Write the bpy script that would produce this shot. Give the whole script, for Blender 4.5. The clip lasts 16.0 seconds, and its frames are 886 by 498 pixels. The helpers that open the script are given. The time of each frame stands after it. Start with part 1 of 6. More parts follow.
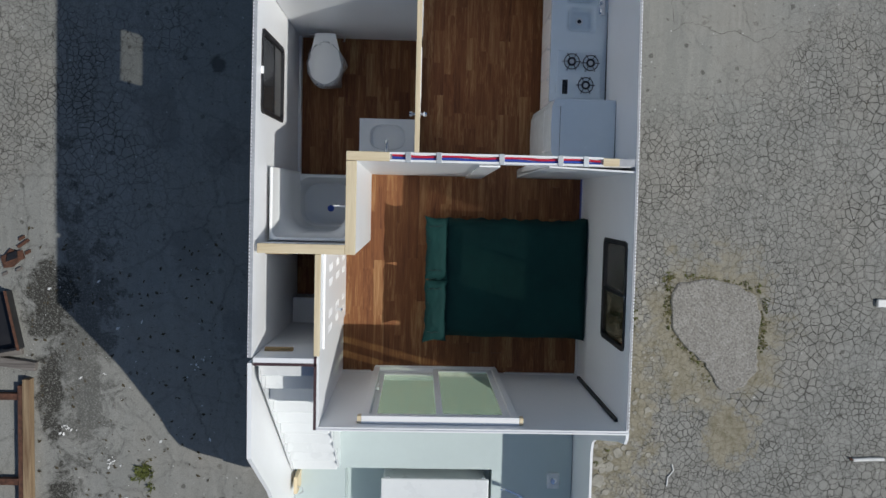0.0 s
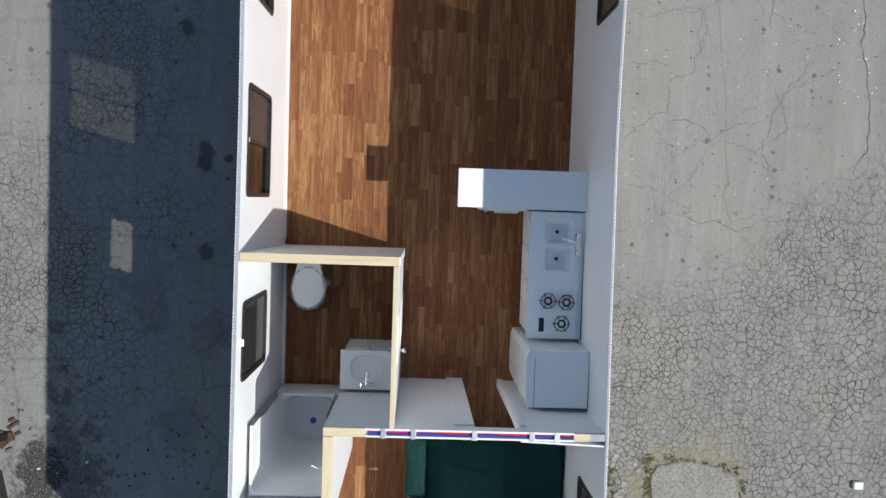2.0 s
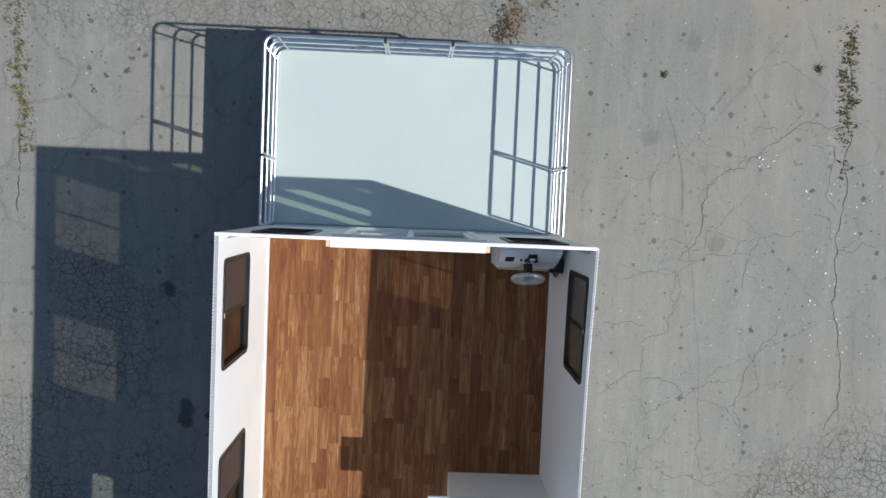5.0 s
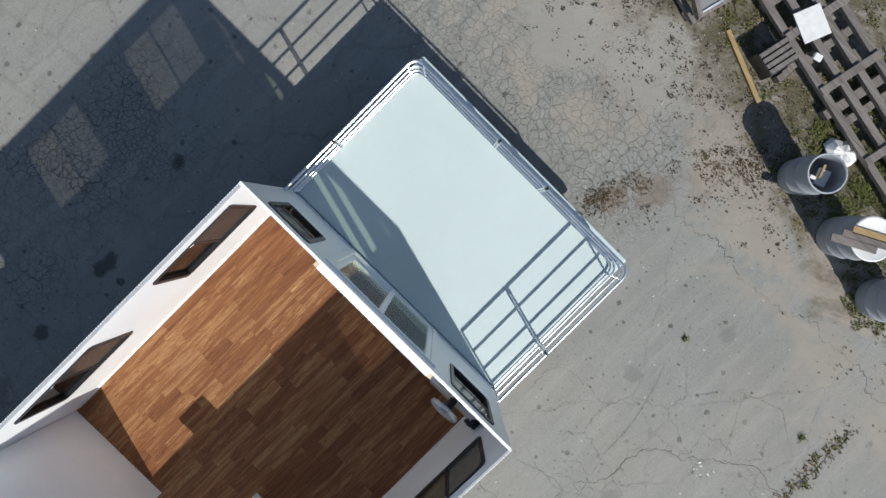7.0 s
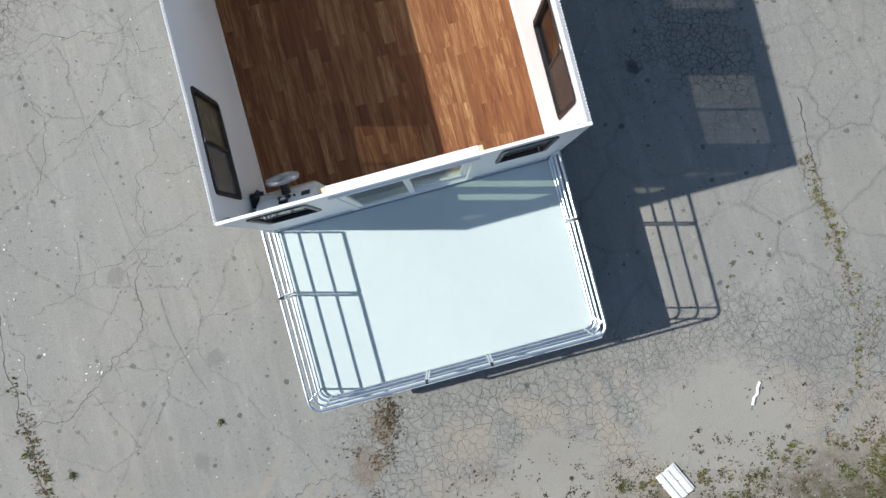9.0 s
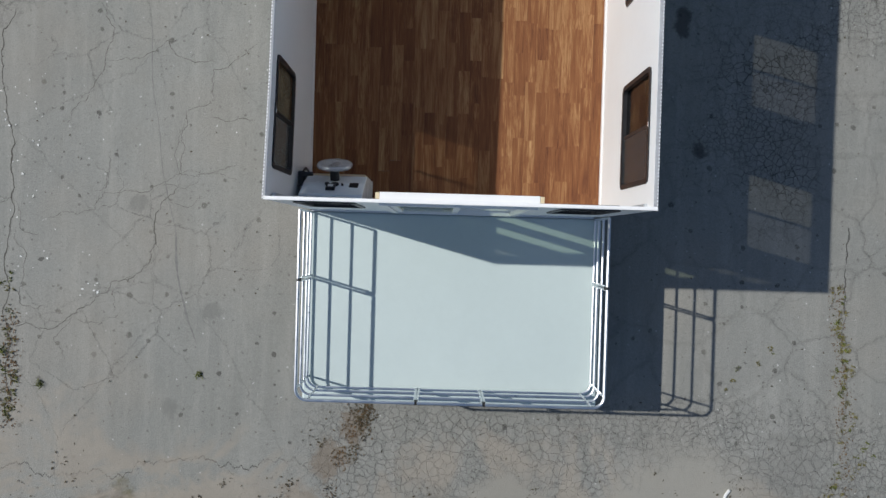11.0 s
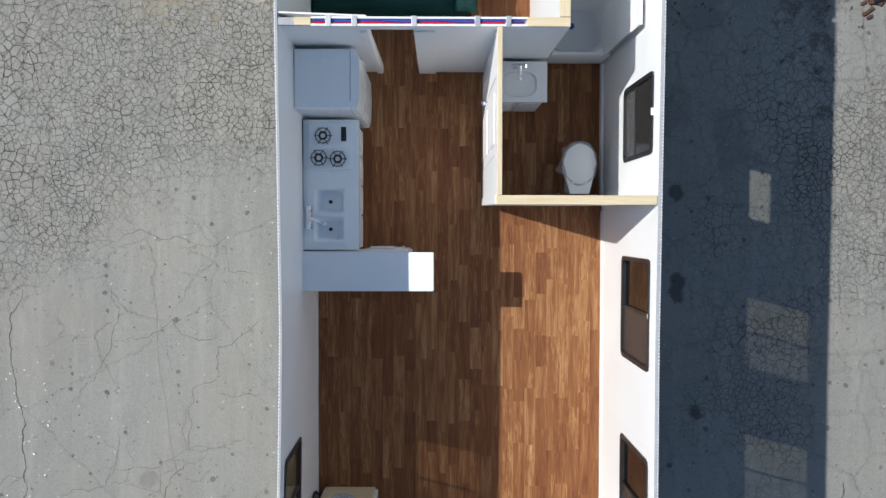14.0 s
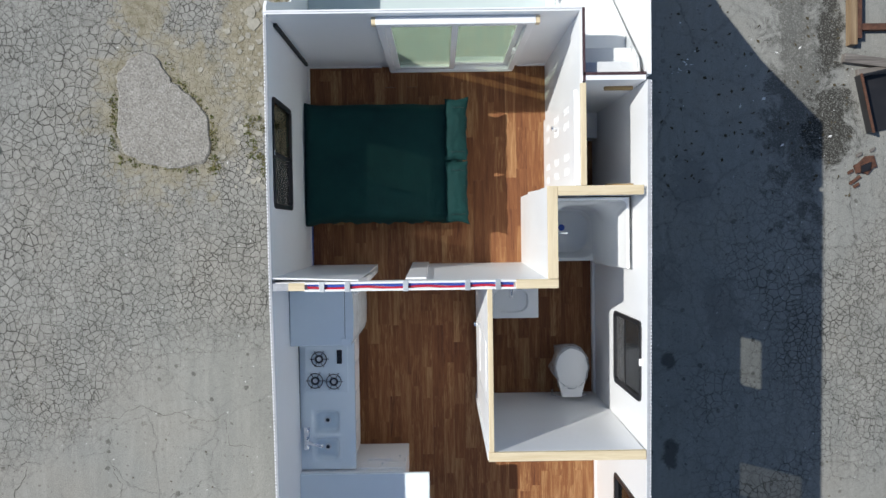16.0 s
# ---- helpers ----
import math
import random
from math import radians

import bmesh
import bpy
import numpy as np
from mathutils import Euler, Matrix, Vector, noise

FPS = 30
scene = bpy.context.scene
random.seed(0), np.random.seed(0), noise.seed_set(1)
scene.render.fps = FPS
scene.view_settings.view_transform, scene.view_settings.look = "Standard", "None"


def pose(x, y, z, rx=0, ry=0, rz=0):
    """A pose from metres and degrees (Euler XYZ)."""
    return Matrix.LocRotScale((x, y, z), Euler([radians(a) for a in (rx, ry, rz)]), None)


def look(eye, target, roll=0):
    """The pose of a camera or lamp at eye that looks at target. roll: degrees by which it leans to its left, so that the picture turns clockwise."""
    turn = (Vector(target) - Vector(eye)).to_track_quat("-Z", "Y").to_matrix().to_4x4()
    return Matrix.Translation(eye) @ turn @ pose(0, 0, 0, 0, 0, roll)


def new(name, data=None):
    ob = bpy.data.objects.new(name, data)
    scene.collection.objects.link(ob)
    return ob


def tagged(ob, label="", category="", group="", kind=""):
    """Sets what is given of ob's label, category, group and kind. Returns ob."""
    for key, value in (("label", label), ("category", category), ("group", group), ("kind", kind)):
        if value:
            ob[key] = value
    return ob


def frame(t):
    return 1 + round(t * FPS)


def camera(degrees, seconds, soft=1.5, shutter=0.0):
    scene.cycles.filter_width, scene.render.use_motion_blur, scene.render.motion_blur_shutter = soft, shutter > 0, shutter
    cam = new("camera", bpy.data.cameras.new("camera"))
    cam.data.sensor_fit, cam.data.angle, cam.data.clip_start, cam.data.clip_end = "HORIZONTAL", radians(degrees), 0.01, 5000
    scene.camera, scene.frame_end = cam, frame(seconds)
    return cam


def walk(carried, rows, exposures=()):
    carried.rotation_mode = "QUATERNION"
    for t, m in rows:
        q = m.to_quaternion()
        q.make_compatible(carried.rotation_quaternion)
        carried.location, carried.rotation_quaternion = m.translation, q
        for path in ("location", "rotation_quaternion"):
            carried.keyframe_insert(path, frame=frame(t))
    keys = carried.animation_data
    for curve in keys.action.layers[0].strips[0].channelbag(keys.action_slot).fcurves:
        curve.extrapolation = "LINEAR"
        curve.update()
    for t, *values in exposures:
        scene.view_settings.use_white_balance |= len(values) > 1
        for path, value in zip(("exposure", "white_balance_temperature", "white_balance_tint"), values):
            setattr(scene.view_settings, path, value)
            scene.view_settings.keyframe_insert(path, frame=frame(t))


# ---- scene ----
cam = camera(58.5, 16.0)
PATH = [
    (0, -0.262, -5.115, 8.574, -3.814, -1.786, 1.377),
    (0.5, -0.221, -4.549, 8.582, -3.754, -1.731, 1.530),
    (1, -0.184, -3.972, 8.583, -3.767, -1.708, 1.669),
    (1.5, -0.145, -3.416, 8.592, -3.658, -1.686, 1.763),
    (2, -0.103, -2.855, 8.604, -3.587, -1.639, 1.880),
    (2.5, -0.086, -2.302, 8.600, -3.491, -1.688, 2.017),
    (3, -0.042, -1.746, 8.586, -3.389, -1.635, 2.083),
    (3.5, 0.003, -1.194, 8.584, -3.300, -1.596, 2.217),
    (4, 0.035, -0.642, 8.592, -3.240, -1.633, 2.298),
    (4.5, 0.073, -0.112, 8.583, -3.315, -1.567, 2.368),
    (5, 0.074, 0.311, 8.583, -3.370, -1.588, 2.388),
    (5.2, 0.075, 0.460, 8.585, -3.449, -1.524, 2.446),
    (6.1, -0.082, 0.820, 8.571, -2.920, -1.107, 4.500),
    (6.5, -0.163, 0.940, 8.578, -2.766, -0.618, 17.000),
    (7.3, -0.292, 0.978, 8.589, -2.518, 0.165, 63.154),
    (7.5, -0.310, 0.942, 8.569, -2.347, 0.319, 74.931),
    (8, -0.340, 0.829, 8.552, -1.966, 0.589, 104.183),
    (8.5, -0.262, 0.730, 8.500, -0.960, 0.520, 134.000),
    (9, -0.181, 0.629, 8.472, -0.236, 0.044, 164.952),
    (9.2, -0.160, 0.590, 8.458, -0.200, -0.030, 177.600),
    (9.35, -0.135, 0.555, 8.450, -0.250, -0.040, 181.600),
    (10.4, 0.050, 0.430, 8.405, -0.600, -0.170, 181.800),
    (10.9, 0.125, 0.310, 8.400, -0.750, -0.250, 181.680),
    (11.3, 0.178, 0.096, 8.398, -0.857, -0.313, 181.504),
    (11.5, 0.192, -0.089, 8.408, -0.960, -0.314, 181.425),
    (12, 0.221, -0.630, 8.433, -1.066, -0.310, 181.180),
    (12.5, 0.228, -1.278, 8.458, -1.231, -0.292, 180.930),
    (13, 0.227, -1.936, 8.487, -1.410, -0.305, 180.633),
    (13.5, 0.227, -2.567, 8.511, -1.552, -0.347, 180.390),
    (14, 0.219, -3.129, 8.534, -1.410, -0.395, 180.086),
    (14.5, 0.207, -3.689, 8.559, -1.437, -0.405, 179.790),
    (15, 0.192, -4.268, 8.587, -1.681, -0.391, 179.670),
    (15.5, 0.155, -4.771, 8.609, -1.551, -0.308, 179.385),
    (16, 0.137, -5.256, 8.633, -1.376, -0.352, 179.188),
]
EXPOSURES = [(0.0, -0.45), (0.5, -0.34), (1.0, -0.2), (1.5, -0.06), (2.5, 0.16), (3.5, 0.14), (5.0, 0.02), (7.5, 0.07), (8.0, 0.26), (8.5, 0.35), (9.0, 0.3), (11.5, -0.31), (12.0, -0.29), (12.5, -0.11), (13.5, 0.13), (14.5, 0.17), (15.0, 0.15), (16.0, 0.09)]
walk(cam, [(row[0], pose(*row[1:])) for row in PATH], EXPOSURES)

# ---- light ----
SUN_DIR = Vector((-0.915, 0.242, -1.0)).normalized()
world = bpy.data.worlds.new("sky")
scene.world = world
world.use_nodes = True
wn = world.node_tree
sky = wn.nodes.new("ShaderNodeTexSky")
sky.sky_type, sky.sun_disc = "NISHITA", False
sky.sun_elevation, sky.sun_rotation = math.asin(-SUN_DIR.z), math.atan2(-SUN_DIR.x, -SUN_DIR.y)
sky.air_density, sky.dust_density, sky.ozone_density = 1.0, 0.6, 1.7
wn.links.new(sky.outputs[0], wn.nodes["Background"].inputs[0])
wn.nodes["Background"].inputs[1].default_value = 0.092
sun_data = bpy.data.lights.new("sun", "SUN")
sun_data.energy, sun_data.angle, sun_data.color = 4.1, radians(0.55), (1.0, 0.985, 0.94)
sun = new("sun", sun_data)
sun.matrix_world = look((20, -6, 22), Vector((20, -6, 22)) + SUN_DIR)
scene.view_settings.exposure = 0.0

G = -1.172          # ground
WT = 2.13           # wall tops
DK = -0.04          # deck


# ---- materials ----
class Mat:
    """A node material with shortcuts."""

    def __init__(self, name, color=(0.5, 0.5, 0.5), rough=0.5, metal=0.0, spec=0.5):
        self.m = bpy.data.materials.new(name)
        self.m.use_nodes = True
        self.t = self.m.node_tree
        self.b = self.t.nodes["Principled BSDF"]
        self.b.inputs["Base Color"].default_value = (*color, 1)
        self.b.inputs["Roughness"].default_value = rough
        self.b.inputs["Metallic"].default_value = metal
        self.b.inputs["Specular IOR Level"].default_value = spec
        self.geo = None

    def n(self, kind, operation="", use_clamp=False, data_type="", blend_type="", voronoi_dimensions="", feature=""):
        nd = self.t.nodes.new(kind)
        if operation:
            nd.operation = operation
        if use_clamp:
            nd.use_clamp = True
        if data_type:
            nd.data_type = data_type
        if blend_type:
            nd.blend_type = blend_type
        if voronoi_dimensions:
            nd.voronoi_dimensions = voronoi_dimensions
        if feature:
            nd.feature = feature
        return nd

    def l(self, a, b):
        self.t.links.new(a, b)

    def pos(self):
        if self.geo is None:
            self.geo = self.n("ShaderNodeNewGeometry")
        return self.geo.outputs["Position"]

    def objpos(self):
        return self.n("ShaderNodeTexCoord").outputs["Object"]

    def noise(self, vec, scale, detail=4.0, rough=0.6, dist=0.0):
        nd = self.n("ShaderNodeTexNoise")
        nd.inputs["Scale"].default_value = scale
        nd.inputs["Detail"].default_value = detail
        nd.inputs["Roughness"].default_value = rough
        nd.inputs["Distortion"].default_value = dist
        self.l(vec, nd.inputs["Vector"])
        return nd

    def scaled(self, vec, s):
        nd = self.n("ShaderNodeVectorMath", operation="MULTIPLY")
        self.l(vec, nd.inputs[0])
        nd.inputs[1].default_value = s
        return nd.outputs[0]

    def ramp(self, fac, stops, interp="LINEAR"):
        nd = self.n("ShaderNodeValToRGB")
        nd.color_ramp.interpolation = interp
        el = nd.color_ramp.elements
        while len(el) < len(stops):
            el.new(0.5)
        for e, (p, c) in zip(el, stops):
            e.position = p
            e.color = (*c, 1) if not isinstance(c, (int, float)) else (c, c, c, 1)
        self.l(fac, nd.inputs[0])
        return nd.outputs[0]

    def math(self, op, a, b=0.0, clamp=False):
        nd = self.n("ShaderNodeMath", operation=op, use_clamp=clamp)
        for i, v in enumerate((a, b)):
            if isinstance(v, (int, float)):
                nd.inputs[i].default_value = v
            else:
                self.l(v, nd.inputs[i])
        return nd.outputs[0]

    def mix(self, fac, a, b, blend="MIX"):
        nd = self.n("ShaderNodeMix", data_type="RGBA", blend_type=blend)
        for sock, v in ((nd.inputs["Factor"], fac), (nd.inputs[6], a), (nd.inputs[7], b)):
            if isinstance(v, (int, float)):
                sock.default_value = v
            elif isinstance(v, tuple):
                sock.default_value = (*v, 1)
            else:
                self.l(v, sock)
        return nd.outputs[2]

    def lin(self, x, a, b):
        """0 below a, 1 above b."""
        return self.math("MULTIPLY", self.math("SUBTRACT", x, a), 1.0 / (b - a), True)

    def color(self, sock):
        self.l(sock, self.b.inputs["Base Color"])

    def rough(self, sock):
        self.l(sock, self.b.inputs["Roughness"])

    def bump(self, sock, strength=0.3, dist=0.01):
        nd = self.n("ShaderNodeBump")
        nd.inputs["Strength"].default_value = strength
        nd.inputs["Distance"].default_value = dist
        self.l(sock, nd.inputs["Height"])
        self.l(nd.outputs[0], self.b.inputs["Normal"])


def plain(name, color, rough=0.5, metal=0.0, var=0.12, scale=6.0, bump=0.1, spec=0.5):
    """A painted, moulded or cast surface with slight blotches and fine relief."""
    m = Mat(name, color, rough, metal, spec)
    p = m.pos()
    a = m.noise(p, scale, 5, 0.65)
    f = m.noise(p, scale * 14, 3, 0.6)
    s = m.math("ADD", m.math("MULTIPLY", a.outputs[0], 0.7), m.math("MULTIPLY", f.outputs[0], 0.3))
    lo = tuple(c * (1 - var) for c in color)
    hi = tuple(min(1, c * (1 + var)) for c in color)
    m.color(m.ramp(s, [(0.3, lo), (0.7, hi)]))
    m.rough(m.ramp(a.outputs[0], [(0.3, max(0.02, rough - 0.06)), (0.7, min(1, rough + 0.08))]))
    if bump:
        m.bump(f.outputs[0], bump, 0.004)
    return m.m


def wood(name, dark, light, rough=0.6, along="y", scale=1.0):
    m = Mat(name, light, rough)
    s = {"y": (28 * scale, 1.6 * scale, 28 * scale), "x": (1.6 * scale, 28 * scale, 28 * scale),
         "z": (28 * scale, 28 * scale, 1.6 * scale)}[along]
    v = m.scaled(m.pos(), s)
    g = m.noise(v, 1.0, 6, 0.62, 0.9)
    fine = m.noise(v, 5.0, 3, 0.7, 0.2)
    f = m.math("ADD", m.math("MULTIPLY", g.outputs[0], 0.75), m.math("MULTIPLY", fine.outputs[0], 0.25))
    mid = tuple((a + b) / 2 for a, b in zip(dark, light))
    m.color(m.ramp(f, [(0.28, dark), (0.5, mid), (0.72, light)]))
    m.rough(m.ramp(g.outputs[0], [(0.3, rough + 0.08), (0.7, rough - 0.05)]))
    m.bump(f, 0.12, 0.003)
    return m.m


def glass(name, tint, gloss=0.12, rough=0.02, milk=0.0):
    """Thin tinted window glass."""
    m = Mat(name)
    out = m.t.nodes["Material Output"]
    m.t.nodes.remove(m.b)
    tr = m.n("ShaderNodeBsdfTransparent")
    tr.inputs[0].default_value = (*tint, 1)
    gl = m.n("ShaderNodeBsdfGlossy")
    gl.inputs["Roughness"].default_value = rough
    lw = m.n("ShaderNodeLayerWeight")
    lw.inputs[0].default_value = 0.5
    graze = m.math("MULTIPLY", m.math("POWER", lw.outputs["Facing"], 4.0), 0.5)
    mx = m.n("ShaderNodeMixShader")
    m.l(m.math("ADD", graze, gloss, True), mx.inputs[0])
    m.l(tr.outputs[0], mx.inputs[1])
    m.l(gl.outputs[0], mx.inputs[2])
    last = mx.outputs[0]
    if milk:
        df = m.n("ShaderNodeBsdfDiffuse")
        df.inputs[0].default_value = (0.85, 0.86, 0.87, 1)
        m2 = m.n("ShaderNodeMixShader")
        cr = m.noise(m.pos(), 38, 4, 0.7, 1.5)
        m.l(m.ramp(cr.outputs[0], [(0.40, milk * 0.4), (0.62, min(1.0, milk * 2.0))]), m2.inputs[0])
        m.l(last, m2.inputs[1])
        m.l(df.outputs[0], m2.inputs[2])
        last = m2.outputs[0]
    m.l(last, out.inputs[0])
    return m.m


M_WHITE = plain("white_wall_panel", (0.875, 0.882, 0.885), 0.36, var=0.03, scale=1.5, bump=0.05)
M_GEL = plain("white_gelcoat", (0.74, 0.76, 0.76), 0.28, var=0.04, scale=1.2, bump=0.04)
M_DECK = plain("pale_deck_coating", (0.53, 0.61, 0.60), 0.5, var=0.035, scale=0.9, bump=0.25)
M_TRIMW = plain("white_vinyl", (0.875, 0.875, 0.875), 0.35, var=0.02, bump=0)
M_APPL = plain("white_enamel", (0.86, 0.93, 0.96), 0.2, var=0.02, bump=0.03)
M_CERAMIC = plain("white_ceramic", (0.91, 0.92, 0.91), 0.12, var=0.015, bump=0)
M_PINE = wood("raw_pine", (0.58, 0.45, 0.26), (0.82, 0.71, 0.50), 0.7, "x")
M_PINEY = wood("raw_pine_lengthwise", (0.58, 0.45, 0.26), (0.82, 0.71, 0.50), 0.7, "y")
M_BLACK = plain("black_frame", (0.018, 0.018, 0.02), 0.4, var=0.2, bump=0)
M_RUBBER = plain("black_rubber", (0.02, 0.02, 0.02), 0.7, var=0.2)
M_ALU = plain("brushed_aluminium", (0.72, 0.74, 0.77), 0.32, 1.0, var=0.05, bump=0.03)
M_CHROME = plain("chrome", (0.85, 0.86, 0.88), 0.08, 1.0, var=0.02, bump=0)
M_GALV = plain("galvanised_steel", (0.55, 0.58, 0.60), 0.5, 0.75, var=0.15, scale=9, bump=0.1)
M_DARKRED = plain("dark_edge_sealant", (0.06, 0.03, 0.035), 0.6, var=0.3)
M_CORE = plain("grey_foam_core", (0.40, 0.41, 0.43), 0.8, var=0.2, scale=20)
M_GLASS = glass("tinted_window_glass", (0.40, 0.39, 0.35), 0.045)
M_DULLGLASS = glass("dusty_tinted_glass", (0.36, 0.36, 0.36), 0.018, 0.15, 0.03)
M_CLEAR = glass("clear_door_glass", (0.78, 0.84, 0.73), 0.12)
M_SCREEN = glass("insect_screen", (0.70, 0.70, 0.68), 0.02, 0.5, 0.03)
M_BATHGLASS = glass("grey_bathroom_glass", (0.2, 0.2, 0.2), 0.05, 0.1, 0.025)
M_WRAP = glass("clear_plastic_wrap", (0.88, 0.90, 0.92), 0.16, 0.2, 0.28)
M_RED = plain("red_pipe", (0.55, 0.02, 0.05), 0.35, var=0.1)
M_BLUE = plain("blue_pipe", (0.04, 0.10, 0.48), 0.35, var=0.1)
M_GREYWOOD = wood("weathered_wood", (0.07, 0.06, 0.055), (0.26, 0.235, 0.21), 0.85, "x", 0.6)
M_TAN = wood("tan_board", (0.22, 0.14, 0.06), (0.48, 0.34, 0.16), 0.8, "x", 0.6)
M_RUST = plain("rusty_steel", (0.10, 0.045, 0.028), 0.85, 0.1, var=0.75, scale=18, bump=0.4)
M_PLASTG = plain("grey_plastic_drum", (0.30, 0.32, 0.35), 0.5, var=0.12, scale=4)
M_LID = plain("white_drum_lid", (0.72, 0.72, 0.70), 0.5, var=0.15, scale=9)
M_PINK = plain("faded_red_plastic", (0.42, 0.13, 0.165), 0.55, var=0.15)


def fabric():
    m = Mat("green_cotton", (0.007, 0.085, 0.070), 0.8)
    p = m.pos()
    big = m.noise(p, 3.0, 4, 0.6)
    wr = m.noise(m.scaled(p, (7, 3, 7)), 1.0, 3, 0.5, 0.6)
    weave = m.noise(p, 260, 2, 0.5)
    m.color(m.ramp(big.outputs[0], [(0.3, (0.0042, 0.029, 0.028)), (0.7, (0.0065, 0.044, 0.041))]))
    m.b.inputs["Specular IOR Level"].default_value = 0.2
    h = m.math("ADD", m.math("MULTIPLY", wr.outputs[0], 1.0), m.math("MULTIPLY", weave.outputs[0], 0.06))
    m.bump(h, 0.35, 0.03)
    return m.m


M_GREEN = fabric()


def laminate():
    """Reddish oak laminate: every strip has its own tone, straight grain and here and there a flame figure."""
    m = Mat("floor_laminate", (0.2, 0.08, 0.03), 0.5, 0.0, 0.36)
    p = m.objpos()
    info = m.n("ShaderNodeObjectInfo")
    rnd = info.outputs["Random"]
    comb = m.n("ShaderNodeCombineXYZ")
    for i, k in enumerate((37.0, 91.0, 53.0)):
        m.l(m.math("MULTIPLY", rnd, k), comb.inputs[i])

    def shifted(scale):
        nd = m.n("ShaderNodeVectorMath", operation="ADD")
        m.l(m.scaled(p, scale), nd.inputs[0])
        m.l(comb.outputs[0], nd.inputs[1])
        return nd.outputs[0]

    broad = m.noise(shifted((16, 1.2, 16)), 1.0, 4, 0.6, 0.6)
    fine = m.noise(shifted((150, 4.0, 150)), 1.0, 4, 0.7, 0.3)
    flame = m.noise(shifted((30, 3.2, 30)), 1.0, 3, 0.5, 3.0)
    figured = m.math("GREATER_THAN", m.math("FRACT", m.math("MULTIPLY", rnd, 17.0)), 0.6)
    f = m.math("ADD", m.math("MULTIPLY", broad.outputs[0], 0.52), m.math("MULTIPLY", fine.outputs[0], 0.48))
    f = m.math("ADD", f, m.math("MULTIPLY", m.math("SUBTRACT", rnd, 0.5), 0.14))
    f = m.math("ADD", f, m.math("MULTIPLY", m.math("SUBTRACT", flame.outputs[0], 0.5), m.math("MULTIPLY", figured, 0.35)))
    m.color(m.ramp(f, [(0.27, (0.079, 0.0195, 0.007)), (0.5, (0.209, 0.080, 0.027)), (0.76, (0.462, 0.271, 0.121))]))
    m.rough(m.ramp(fine.outputs[0], [(0.3, 0.70), (0.7, 0.58)]))
    m.bump(f, 0.05, 0.002)
    return m.m


M_PLANK = laminate()


CRACKS = (("y", -4.8, 0.5, 0.012, 9.0), ("x", 3.2, 1.8, 0.010, 31.0))
LONG_CRACK = [(5.26, 2.41), (5.3, 1.62), (5.38, 1.38), (5.34, 0.9), (5.32, 0.32), (5.31, -0.09), (5.33, -0.94), (5.45, -1.51), (5.45, -2.09), (5.29, -2.39)]
SLANT_CRACK = [(3.26, -0.32), (3.58, 0.24), (3.61, 0.6), (3.75, 0.79), (4.07, 0.9), (4.28, 1.14), (4.56, 1.32), (4.88, 1.5), (5.33, 1.48)]
CROSS_CRACKS = ([(2.56, -0.32), (3.56, -0.27), (4.33, -0.2)],
                [(2.57, -0.53), (2.94, -0.43), (3.27, -0.41), (3.24, -1.1)])
SIDE_CRACKS = ([(4.14, -0.69), (4.2, -0.17), (4.31, 0.05), (4.53, 0.1), (4.9, 0.15)],
               [(5.31, -0.07), (5.52, -0.08), (5.62, 0.04), (5.89, 0)], [(5.2, 1.22), (5.15, 0.89), (5.11, 0.6), (5.25, 0.31)])
SOUTH_CRACKS = ([(3.32, -0.32), (3.28, -0.88), (3.23, -1.17), (2.9, -1.32), (2.92, -1.68), (2.59, -1.85), (2.35, -2.02)],
                [(2.87, -1.75), (3.23, -1.8), (3.47, -2.02), (3.67, -1.87), (4.2, -1.74)],
                [(4.69, -0.97), (4.42, -1.3), (4.2, -1.85), (4.11, -2.14), (4.23, -2.46)], [(2.37, -1.09), (2.76, -1.06), (2.94, -1.11)],
                [(2.38, -2.56), (2.77, -2.62), (2.86, -2.94)], [(2.73, -3.05), (3.45, -3.03), (4.17, -2.97), (4.82, -3.02)])
SCRAPE = [(3.03, 1.66), (3.16, 1.34), (3.29, 0.81), (3.33, 0.23), (3.49, -0.42)]


